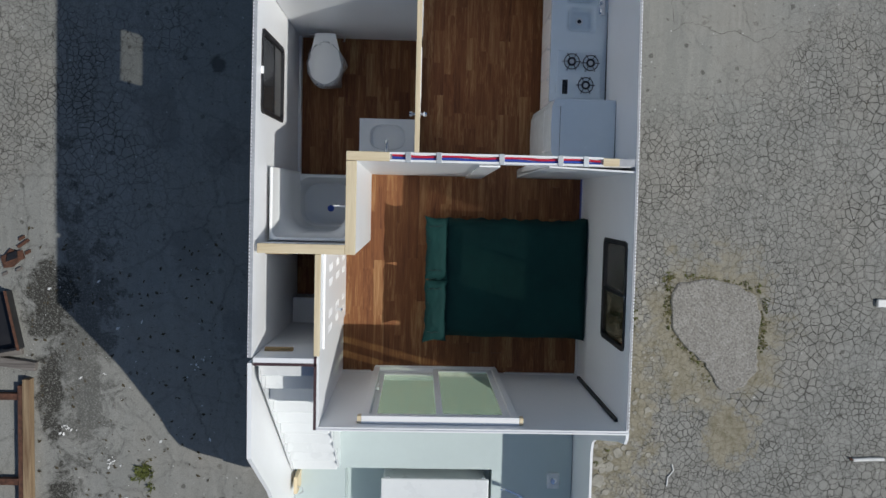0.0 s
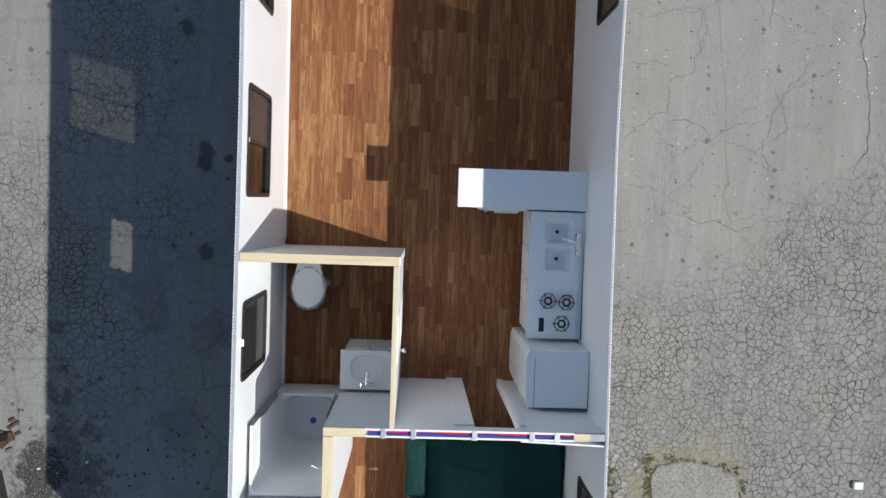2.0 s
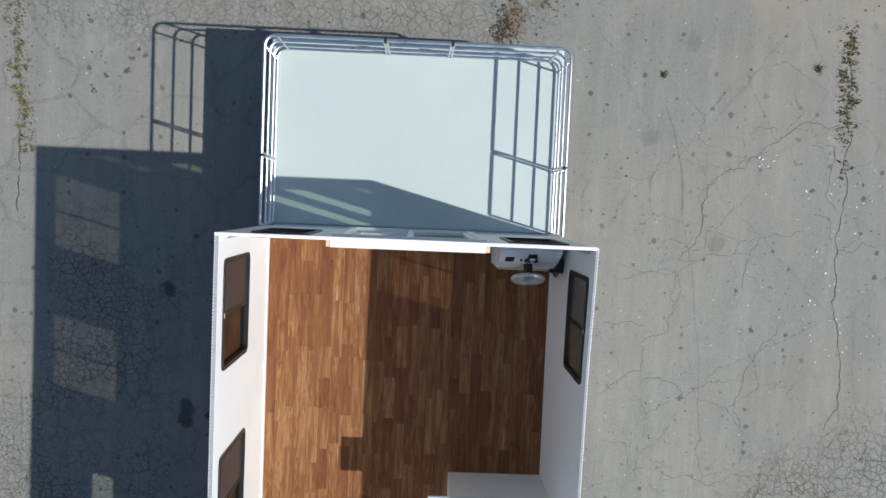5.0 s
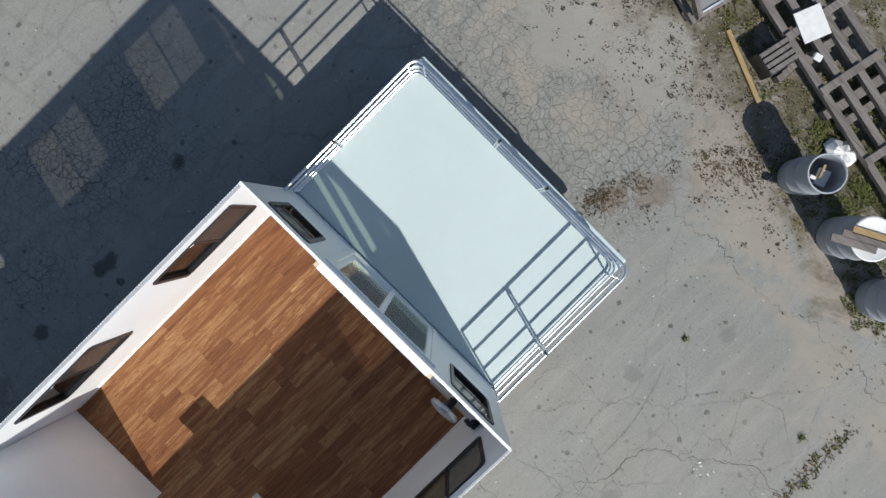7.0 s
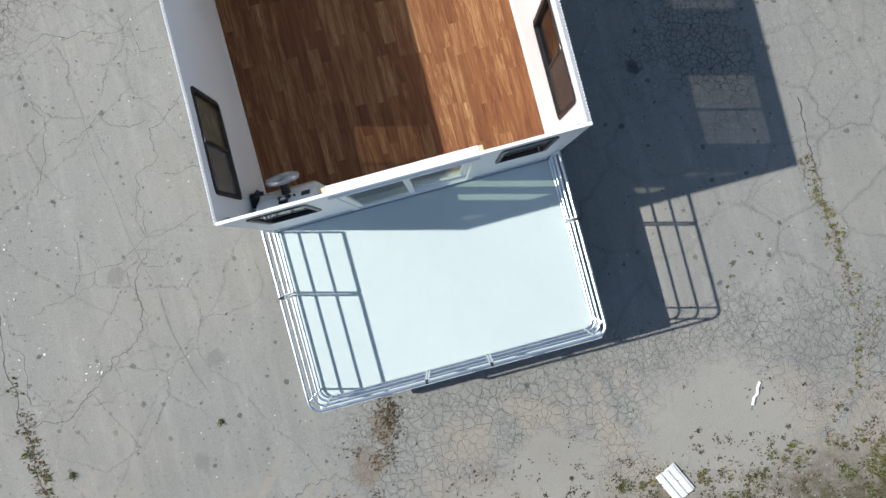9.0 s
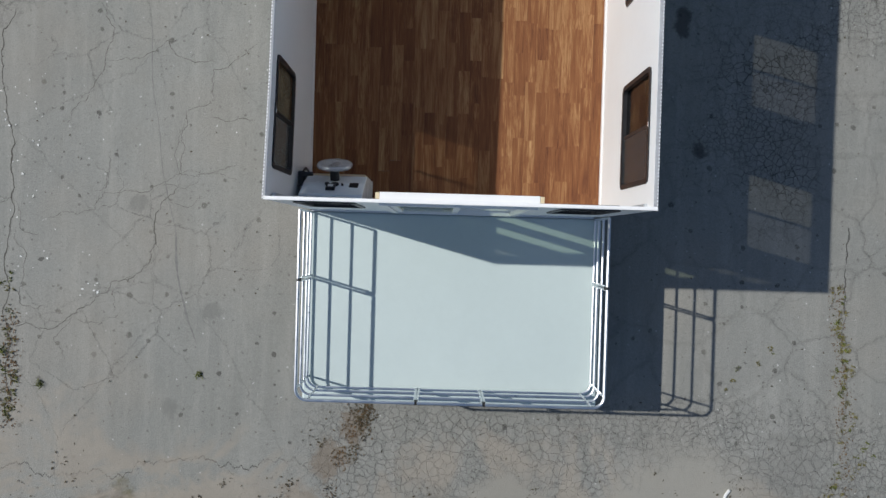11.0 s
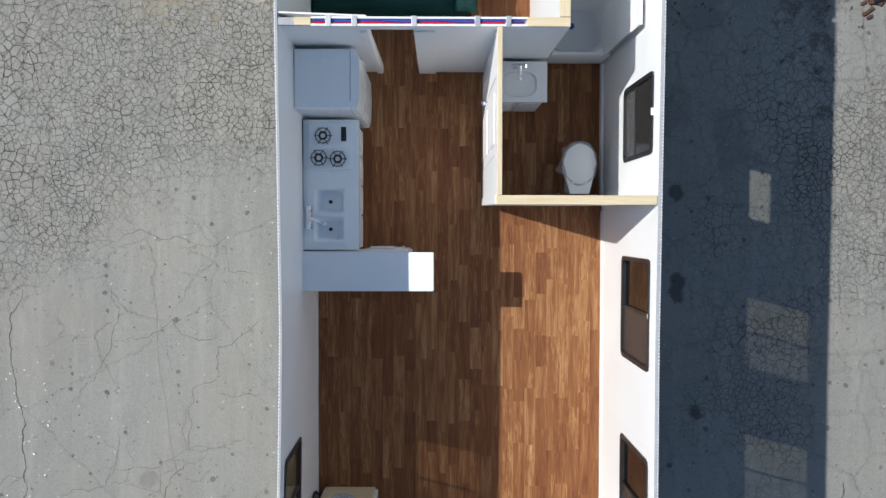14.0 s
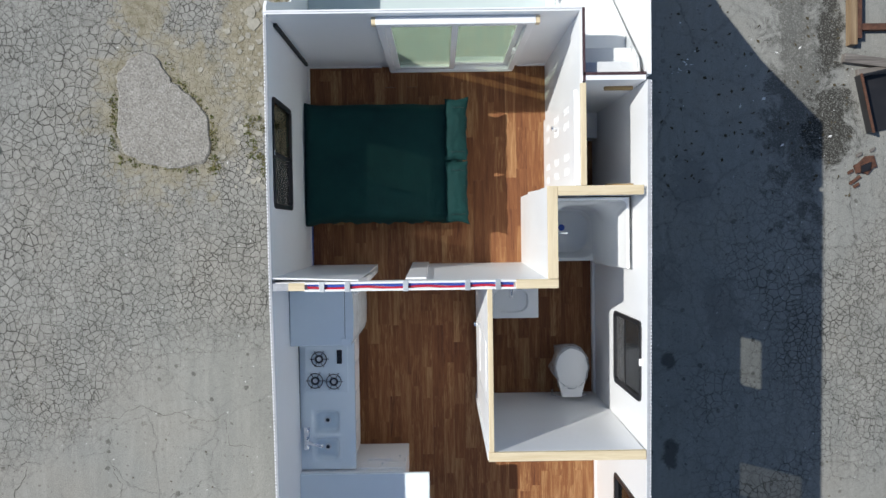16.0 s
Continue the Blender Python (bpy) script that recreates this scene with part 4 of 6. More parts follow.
# ---- deck railing ----
def railing():
    top, mid, low, r = 0.70, 0.43, 0.19, 0.0165
    xw, xe, yn = -1.512, 1.50, 1.885
    zs = (top, mid, low)

    def corner(sx):
        pts = [(sx, 0.73)]
        c = 0.11
        s = 1 if sx > 0 else -1
        cx, cy = sx - s * c, yn - c
        for k in range(7):
            a = radians(90 * k / 6)
            pts.append((cx + s * c * math.cos(a), cy + c * math.sin(a)))
        return pts

    def panel(name, path, label):
        root = thing(name, (path[0][0], path[0][1], DK), label, "railing", "deck railing panels")
        ox, oy = path[0][0], path[0][1]
        for z in zs:
            part("rail", tube([(x - ox, y - oy, z - DK) for x, y in path], r if z == top else r * 0.8, 8), M_ALU, root, smooth=True)
        part("bottom_rail", tube([(x - ox, y - oy, 0.045) for x, y in path], r * 0.8, 8), M_ALU, root, smooth=True)
        posts = [path[0], path[-1]]
        if len(path) > 3:
            posts += [path[1], path[-2]]
        for x, y in posts:
            part("post", tube([(x - ox, y - oy, 0.0), (x - ox, y - oy, top - DK)], r * 0.72, 8), M_ALU, root, smooth=True)
        return root

    lab = "round-tube aluminium deck railing panel"
    panel("deck_railing", [(xw, 0.03), (xw, 0.70)], lab)
    panel("deck_railing", [(xe, 0.03), (xe, 0.70)], lab)
    panel("deck_railing", corner(xw) + [(-0.355, yn)], "aluminium deck railing panel with a rounded corner")
    panel("deck_railing", corner(xe) + [(0.34, yn)], "aluminium deck railing panel with a rounded corner")
    g = panel("deck_gate", [(-0.325, yn), (0.31, yn)], "closed aluminium gate in the deck railing")
    g["category"] = "gate"
    for x, y in ((xw, 0.715), (xe, 0.715), (-0.34, yn), (0.325, yn)):
        t = thing("rail_clamp", (x, y, 0.60), "small black clamp joining two railing panels", "clamp", "rail clamps")
        part("band", boxes((-0.017, 0.017, -0.017, 0.017, 0.02, 0.10, 0.004)), M_RUBBER, t)


railing()


# ---- living room: helm ----
def helm():
    root = thing("helm_console", (1.16, IN - 0.002, 0.0), "white moulded helm console with black gauges below the window", "console")
    body = prism([(0.0, 0.0), (0.0, 1.12), (-0.08, 1.10), (-0.20, 0.86), (-0.285, 0.62), (-0.285, 0.0)], "x", -0.30, 0.29)
    bmesh.ops.bevel(body, geom=list(body.edges), offset=0.012, segments=2, profile=0.5, affect="EDGES")
    part("console_body", body, M_APPL, root)

    part("front_board", boxes((-0.27, 0.27, -0.305, -0.286, 0.0, 0.60, 0.002)), M_PINE, root, "raw pine board along the foot")

    def on_face(x, s, w, h, mt, name, d=0.012):
        # s runs down the slanted face
        y, z = -0.09 - 0.115 * s, 1.085 - 0.235 * s
        bm = boxes((-w / 2, w / 2, -h / 2, h / 2, 0, d, 0.003))
        o = part(name, bm, mt, root)
        o.matrix_basis = pose(x, y, z, 63.5, 0, 0)
        return o

    on_face(-0.20, 0.72, 0.085, 0.09, M_BLACK, "switch_panel")
    on_face(0.01, 0.42, 0.085, 0.10, M_BLACK, "gauge", 0.03)
    on_face(0.01, 0.43, 0.05, 0.05, M_TRIMW, "gauge_face", 0.034)
    for x, s, r in ((-0.02, 0.76, 0.036), (0.055, 0.78, 0.022), (-0.09, 0.72, 0.012)):
        o = part("dial", lathe([(r, 0), (r, 0.015), (r * 0.8, 0.02)], 16), M_BLACK, root)
        o.matrix_basis = pose(x, -0.09 - 0.115 * s, 1.085 - 0.235 * s, 63.5, 0, 0)
    col = part("steering_column", tube([(0.0, -0.22, 0.76), (0.0, -0.36, 0.84)], 0.045, 12), M_BLACK, root, smooth=True)
    wl = new("steering_wheel", finish("steering_wheel", tube([(0.15 * math.cos(2 * math.pi * k / 28), 0.15 * math.sin(2 * math.pi * k / 28), 0) for k in range(28)], 0.014, 8, closed=True), M_ALU, True))
    wl.parent = root
    wl["label"] = "steering wheel still wrapped in clear plastic"
    wl.matrix_basis = pose(0.0, -0.375, 0.80, 70, 0, 0)
    for a in (90, 210, 330):
        part("spoke", tube([(0, 0, -0.01), (0.148 * math.cos(radians(a)), 0.148 * math.sin(radians(a)), 0)], 0.008, 6), M_ALU, wl, smooth=True)
    part("hub", lathe([(0.035, -0.02), (0.035, 0.012), (0.02, 0.02)], 16), M_BLACK, wl)
    wrap = lathe([(0.165, -0.02), (0.172, 0.0), (0.16, 0.022), (0.08, 0.035), (0.02, 0.03)], 40)
    for v in wrap.verts:
        v.co += Vector((noise.noise(v.co * 30), noise.noise(v.co * 30 + Vector((7, 0, 0))), noise.noise(v.co * 24 + Vector((0, 9, 0))))) * 0.008
    part("plastic_wrap", wrap, M_WRAP, wl, "crinkled clear plastic wrap", True)
    thr = thing("throttle_control", (1.485, -0.27, 0.72), "black throttle lever box on the side wall", "throttle")
    part("control_box", boxes((-0.03, 0.028, -0.07, 0.07, -0.10, 0.08, 0.012)), M_BLACK, thr)
    part("lever", tube([(-0.03, 0.0, 0.02), (-0.06, -0.02, 0.12), (-0.09, -0.03, 0.22)], 0.013, 8), M_BLACK, thr, smooth=True)
    part("grip", tube([(-0.14, -0.03, 0.22), (-0.05, -0.03, 0.22)], 0.02, 10), M_BLACK, thr, smooth=True)
    part("cable", tube([(0.0, -0.07, -0.05), (0.0, -0.12, -0.2), (0.01, -0.10, -0.45), (0.0, 0.03, -0.71)], 0.012, 8), M_BLACK, thr, smooth=True)


helm()


# ---- kitchen ----
def panel_door(root, name, x0, x1, z0, z1, y, depth, axis, knob=None):
    """A cabinet front with a raised panel; axis is the way it faces (-x or -y)."""
    def b(a0, a1, d0, d1, c0, c1, bev):
        if axis == "-x":
            return (y - d1, y - d0, a0, a1, c0, c1, bev)
        if axis == "+y":
            return (a0, a1, y + d0, y + d1, c0, c1, bev)
        return (a0, a1, y - d1, y - d0, c0, c1, bev)
    d = part(name, boxes(b(x0, x1, 0.001, depth, z0, z1, 0.004)), M_TRIMW, root)
    if x1 - x0 > 0.16 and z1 - z0 > 0.16:
        part("raised_panel", boxes(b(x0 + 0.05, x1 - 0.05, depth, depth + 0.008, z0 + 0.06, z1 - 0.06, 0.005)), M_TRIMW, d)
    if knob:
        ku, kz = knob
        o = part("knob", lathe([(0.006, 0), (0.006, 0.012), (0.013, 0.018), (0.010, 0.026)], 10), M_ALU, d)
        o.matrix_basis = {"-x": pose(y - depth, ku, kz, 0, -90, 0), "-y": pose(ku, y - depth, kz, 90, 0, 0), "+y": pose(ku, y + depth, kz, -90, 0, 0)}[axis]
    return d


CZ = 0.95
BAR = 1.0
CAB = [(-3.28, -2.94), (-3.58, -3.28), (-3.88, -3.58), (-4.165, -3.88)]
for i, (a, b) in enumerate(CAB):
    t = thing("base_cabinet", (1.265, (a + b) / 2, 0.0), "white kitchen base cabinet with panelled door and drawer", "cabinet", "kitchen base cabinets")
    h = (b - a) / 2
    top = CZ - 0.04 if i > 1 else 0.70
    part("carcass", boxes((-0.235, 0.25, -h + 0.001, h - 0.001, 0.08, top), (-0.235, -0.20, -h + 0.001, h - 0.001, top, CZ - 0.04), (-0.19, 0.25, -h + 0.003, h - 0.003, 0.0, 0.079)), M_TRIMW, t)
    panel_door(t, "drawer_front", -h + 0.006, h - 0.006, CZ - 0.20, CZ - 0.05, -0.235, 0.018, "-x", (0.0, CZ - 0.12))
    panel_door(t, "door", -h + 0.006, h - 0.006, 0.10, CZ - 0.215, -0.235, 0.018, "-x", (h - 0.05, CZ - 0.30))


def countertop():
    root = thing("countertop", (1.245, -3.53, CZ - 0.04), "pale white worktop with moulded double sink", "countertop")
    # holes of the two bowls
    bowls = [(-0.135, 0.155, 0.275, 0.525), (-0.135, 0.155, 0.005, 0.265)]
    xs, ys = [-0.275, -0.135, 0.155, 0.268], [-0.645, 0.005, 0.265, 0.275, 0.525, 0.595]
    bm = bmesh.new()
    vs = {(i, j, k): bm.verts.new((x, y, z)) for i, x in enumerate(xs) for j, y in enumerate(ys) for k, z in enumerate((0.0, 0.04))}
    solid = {(i, j) for i in range(3) for j in range(5)} - {(1, 1), (1, 3)}
    for i, j in solid:
        bm.faces.new([vs[i, j, 1], vs[i + 1, j, 1], vs[i + 1, j + 1, 1], vs[i, j + 1, 1]])
        bm.faces.new([vs[i, j, 0], vs[i, j + 1, 0], vs[i + 1, j + 1, 0], vs[i + 1, j, 0]])
        for (di, dj), (a, b) in (((0, -1), ((i, j), (i + 1, j))), ((1, 0), ((i + 1, j), (i + 1, j + 1))), ((0, 1), ((i + 1, j + 1), (i, j + 1))), ((-1, 0), ((i, j + 1), (i, j)))):
            if (i + di, j + dj) not in solid:
                bm.faces.new([vs[a + (0,)], vs[b + (0,)], vs[b + (1,)], vs[a + (1,)]])
    part("slab", bm, M_APPL, root)
    for x0, x1, y0, y1 in bowls:
        s = bmesh.new()
        lv = [(0.0, 0.0392), (0.012, 0.034), (0.024, 0.015), (0.034, -0.045), (0.048, -0.061), (0.075, -0.066)]
        rows = []
        for off, z in lv:
            rows.append([s.verts.new((u, v, z)) for u, v in round_rect(x0 + off, x1 - off, y0 + off, y1 - off, 0.045 if off else 0.004, 5)])
        for p, q in zip(rows, rows[1:]):
            for j in range(len(p)):
                s.faces.new((p[j], p[(j + 1) % len(p)], q[(j + 1) % len(q)], q[j]))
        s.faces.new(rows[-1])
        bowl = part("sink_bowl", s, M_APPL, root, "white moulded sink bowl", True)
        part("drain", lathe([(0.036, -0.0655), (0.036, -0.060), (0.030, -0.058), (0.022, -0.060)], 24, cx=(x0 + x1) / 2, cy=(y0 + y1) / 2), M_CERAMIC, bowl, "white drain ring")
        part("strainer", lathe([(0.019, -0.0598), (0.019, -0.0565), (0.008, -0.0555)], 16, cx=(x0 + x1) / 2, cy=(y0 + y1) / 2), M_BLACK, bowl, "dark strainer")
    # dark line where the worktop meets the wall
    part("backsplash", boxes((0.258, 0.268, -0.645, 0.595, 0.041, 0.075, 0.003)), M_RUBBER, root, "dark strip along the wall")


countertop()


def faucet_kitchen():
    root = thing("kitchen_faucet", (1.445, -3.24, CZ), "chrome two-handle kitchen faucet behind the double sink", "faucet")
    part("base_plate", boxes((-0.03, 0.03, -0.115, 0.115, 0.0, 0.022, 0.009)), M_CHROME, root, "chrome base plate")
    part("spout", tube([(0, 0, 0.01), (-0.01, 0, 0.09), (-0.06, 0.02, 0.12), (-0.15, 0.05, 0.115), (-0.16, 0.053, 0.09)], 0.016, 12), M_CHROME, root, smooth=True)
    for y in (-0.08, 0.08):
        part("tap_handle", lathe([(0.021, 0.02), (0.024, 0.05), (0.016, 0.058)], 16, cy=y), M_CHROME, root, smooth=True)


faucet_kitchen()


def cooktop():
    root = thing("cooktop", (1.235, -3.92, CZ + 0.001), "white three-burner gas cooktop with black control panel", "cooktop")
    part("panel", boxes((-0.20, 0.215, -0.225, 0.225, 0.0, 0.014, 0.006)), M_APPL, root)
    part("control_panel", boxes((-0.145, -0.095, -0.185, -0.05, 0.014, 0.018, 0.001)), M_BLACK, root, "black control panel")
    for z in (-0.15, -0.117, -0.084):
        part("control_knob", lathe([(0.011, 0.018), (0.009, 0.034)], 12, cx=-0.12, cy=z), M_BLACK, root)
    for x, y in ((-0.065, 0.12), (0.115, 0.11), (0.075, -0.10)):
        b = part("burner", lathe([(0.03, 0.014), (0.034, 0.02), (0.03, 0.03), (0.016, 0.032)], 20, cx=x, cy=y), M_ALU, root, "round gas burner", True)
        part("burner_cap", lathe([(0.034, 0.020), (0.034, 0.026)], 20, cx=x, cy=y), M_BLACK, b)
        part("burner_centre", lathe([(0.021, 0.031), (0.018, 0.040)], 16, cx=x, cy=y), M_TRIMW, b)
        for r in (0.072, 0.033):
            part("grate_ring", tube([(x + r * math.cos(2 * math.pi * k / 24), y + r * math.sin(2 * math.pi * k / 24), 0.038) for k in range(24)], 0.0042 if r > 0.05 else 0.0085, 6, closed=True), M_BLACK, b)
        for k in range(6):
            a = radians(60 * k)
            part("grate_arm", tube([(x + 0.03 * math.cos(a), y + 0.03 * math.sin(a), 0.039), (x + 0.086 * math.cos(a), y + 0.086 * math.sin(a), 0.039), (x + 0.088 * math.cos(a), y + 0.088 * math.sin(a), 0.014)], 0.0036, 5), M_BLACK, b)


cooktop()


def peninsula():
    t = thing("peninsula_cabinet", (1.0, -2.79, 0.0), "white peninsula cabinet with panelled door", "cabinet")
    part("carcass", boxes((-0.51, 0.51, -0.13, 0.14, 0.0, BAR - 0.002)), M_WHITE, t)
    panel_door(t, "drawer_front", -0.49, -0.06, 0.78, 0.93, -0.13, 0.018, "-y", (-0.28, 0.855))
    panel_door(t, "door", -0.49, -0.06, 0.10, 0.765, -0.13, 0.018, "-y", (-0.44, 0.60))
    part("pull_bar", tube([(-0.36, -0.165, 0.70), (-0.12, -0.165, 0.70)], 0.009, 8), M_TRIMW, t, "white pull bar", True)
    part("hinge", boxes((-0.497, -0.488, -0.15, -0.132, 0.62, 0.67)), M_ALU, t)
    b = thing("bar_top", (0.882, -2.728, BAR), "long white laminate bar top over the peninsula", "bar top")
    part("slab", boxes((-0.625, 0.63, -0.185, 0.185, 0.0, 0.045, 0.006)), M_APPL, b)
    part("edge_band", boxes((-0.6275, -0.6255, -0.18, 0.18, 0.004, 0.041)), M_TRIMW, b, "thin white end band")


peninsula()


def fridge():
    root = thing("refrigerator", (1.245, -4.478, 0.0), "white top-freezer refrigerator with slightly bowed doors", "refrigerator")
    part("cabinet", boxes((-0.24, 0.26, -0.265, 0.27, 0.03, 1.42, 0.012)), M_APPL, root)
    for z0, z1 in ((0.06, 0.98), (0.99, 1.415)):
        out = [(-0.245, -0.265), (-0.295, -0.262), (-0.318, -0.20), (-0.325, 0.0), (-0.318, 0.20), (-0.295, 0.266), (-0.245, 0.27)]
        d = part("door", prism(out, "z", z0, z1), M_APPL, root, smooth=False)
        part("gasket", boxes((-0.2449, -0.2405, -0.26, 0.265, z0 + 0.01, z1 - 0.01)), M_RUBBER, d)
    part("handle", tube([(-0.315, -0.19, 1.02), (-0.335, -0.19, 1.05), (-0.335, -0.19, 1.22), (-0.315, -0.19, 1.25)], 0.009, 8), M_TRIMW, root)
    part("hinge_cover", boxes((-0.29, -0.21, 0.20, 0.262, 1.4205, 1.432, 0.004)), M_APPL, root)
    for x in (-0.2, 0.22):
        for y in (-0.22, 0.22):
            part("foot", lathe([(0.02, 0.0), (0.02, 0.031)], 10, cx=x, cy=y), M_RUBBER, root)
    # black sheet added for the shade in the gap between refrigerator and wall
    part("back_grille", boxes((0.262, 0.27, -0.25, 0.26, 0.1, 1.4)), M_RUBBER, root, "black sheet standing in for the shade in the wall gap")


fridge()


# ---- middle wall: pipes and door ----
def pipe_run(name, y, z, mat, label):
    pts = []
    for k in range(25):
        x = -0.48 + 1.70 * k / 24
        pts.append((x, y + 0.006 * math.sin(k * 0.9 + y * 300), z))
    t = tagged(part(name, tube([(x + 0.0, yy + 0.0, zz) for x, yy, zz in pts], 0.0095, 8), mat, None, "", True), label, "water pipe")
    return t


pipe_run("water_pipe", -4.791, WT - 0.018, M_RED, "red plastic hot water pipe along the wall top")
pipe_run("water_pipe", -4.811, WT - 0.018, M_BLUE, "blue plastic cold water pipe along the wall top")
for x in (-0.35, -0.10, 0.41, 0.89, 1.10):
    t = thing("pipe_strap", (x, -4.801, WT + 0.008), "grey tape strap over the pipe channel", "strap", "pipe straps")
    part("strap_band", boxes((-0.022, 0.022, -0.044, 0.044, 0.0, 0.006, 0.002)), M_GALV, t)

structure("trim_middle_end", boxes((1.377, 1.51, -4.832, -4.772, WT - 0.03, WT - 0.004)), M_CORE, "grey foam filling at the end of the pipe wall", category="trim")


def slab_door(name, at, turn, w, label, louvre=False):
    root = tagged(part(name, boxes((0, w, -0.0175, 0.0175, 0.01, 1.93, 0.004)), M_TRIMW), label, "door", "", "structure")
    root.matrix_basis = pose(*at, 0, 0, turn)
    for s in (-1, 1):
        for z0, z1 in ((0.15, 0.85), (1.0, 1.8)):
            a, b = sorted((s * 0.0176, s * 0.024))
            part("raised_panel", boxes((0.1, w - 0.1, a, b, z0, z1, 0.003)), M_TRIMW, root)
        o = part("knob", lathe([(0.012, 0), (0.012, 0.03), (0.026, 0.045), (0.022, 0.065)], 14), M_CHROME, root, "chrome door knob", True)
        o.matrix_basis = pose(w - 0.06, s * 0.018, 0.95, -90 * s, 0, 0)
    return root


slab_door("door_3", (-0.281, -3.757, 0.0), -90, 0.635, "closed white panelled bathroom door")
structure("wall_board_bedroom", prism([(0.80, -4.856), (0.80, -4.843), (1.51, -4.869), (1.51, -4.883)], "z", 0.0, WT - 0.012), M_WHITE, "white board standing slightly away from the partition")
structure("trim_door_jamb", leaned(boxes((0.24, 0.416, -4.856, -4.842, 0.0, 1.97, 0.003), (0.24, 0.416, -4.761, -4.747, 0.0, 1.97, 0.003), (0.804, 0.86, -4.761, -4.747, 0.0, 1.97, 0.003))), M_TRIMW, "white door casing", category="trim")


def closet_front():
    t = thing("louvred_closet_door", (-1.044, -6.02, 0.02), "white louvred closet door with chrome knob", "closet door")
    part("frame", boxes((0.0, 0.02, -0.40, 0.40, 0.0, 1.93, 0.003)), M_TRIMW, t)
    for col in (-0.28, -0.15, 0.13, 0.26):
        for z0 in (0.20, 0.80, 1.40):
            bm = bmesh.new()
            for k in range(4):
                z = z0 + 0.075 * k
                box(bm, 0.0195, 0.0225, col - 0.032, col + 0.032, z, z + 0.008)
            part("louvre_panel", bm, M_TRIMW, t)
    o = part("knob", lathe([(0.01, 0), (0.01, 0.025), (0.022, 0.04), (0.018, 0.055)], 14), M_CHROME, t, "chrome knob", True)
    o.matrix_basis = pose(0.02, -0.2, 0.95, 0, 90, 0)
    structure("trim_closet_rod", boxes((-1.545, -1.305, -6.463, -6.435, 1.80, 1.85), (-1.545, -1.305, -5.632, -5.604, 1.80, 1.85)), M_TAN, "brown wooden clothes-rail blocks", category="trim")
    structure("closet_shelf", boxes((IW + 0.002, -1.094, -6.463, -6.20, 0.0, 0.32)), M_WHITE, "low white box in the closet", category="shelf")


closet_front()


# ---- bedroom ----
def bed():
    root = thing("bed", (0.675, -5.965, 0.0), "double bed made up with dark green bedding", "bed")
    part("box_base", boxes((-0.80, 0.82, -0.58, 0.58, 0.0, 0.28, 0.01)), M_BLACK, root)
    nx, ny = 66, 52
    bm = bmesh.new()
    x0, x1, y0, y1, top = -0.80, 0.836, -0.605, 0.615, 0.46
    grid = []
    for j in range(ny + 1):
        row = []
        for i in range(nx + 1):
            u, v = i / nx, j / ny
            x, y = x0 + (x1 - x0) * u, y0 + (y1 - y0) * v
            d = min(u * (x1 - x0), (1 - u) * (x1 - x0), v * (y1 - y0), (1 - v) * (y1 - y0))
            flare = max(0.0, (u - 0.88) / 0.12)
            y *= 1 + 0.045 * flare ** 1.5
            z = top - 0.10 * max(0.0, 1 - d / 0.09) ** 2.2
            z += 0.007 * noise.noise(Vector((x * 4, y * 4, 1.3))) + 0.003 * noise.noise(Vector((x * 13, y * 9, 4)))
            row.append(bm.verts.new((x + 0.012 * noise.noise(Vector((x * 3, y * 3, 8))), y + 0.012 * noise.noise(Vector((x * 3, y * 3, 5))), z)))
        grid.append(row)
    for j in range(ny):
        for i in range(nx):
            bm.faces.new((grid[j][i], grid[j][i + 1], grid[j + 1][i + 1], grid[j + 1][i]))
    rim = [grid[0][i] for i in range(nx + 1)] + [grid[j][nx] for j in range(1, ny + 1)] + [grid[ny][i] for i in range(nx - 1, -1, -1)] + [grid[j][0] for j in range(ny - 1, 0, -1)]
    low = []
    for k, v in enumerate(rim):
        w = 0.010 * math.sin(k * 0.55) + 0.008 * math.sin(k * 1.37)
        c = Vector((v.co.x, v.co.y, 0)).normalized()
        low.append(bm.verts.new((v.co.x + c.x * (0.012 + w), v.co.y + c.y * (0.012 + w), 0.16 + 0.01 * math.sin(k * 0.3))))
    for k in range(len(rim)):
        bm.faces.new((rim[k], rim[(k + 1) % len(rim)], low[(k + 1) % len(rim)], low[k]))
    bmesh.ops.recalc_face_normals(bm, faces=bm.faces)
    part("bedspread", bm, M_GREEN, root, "dark green cotton bedspread", True)


bed()


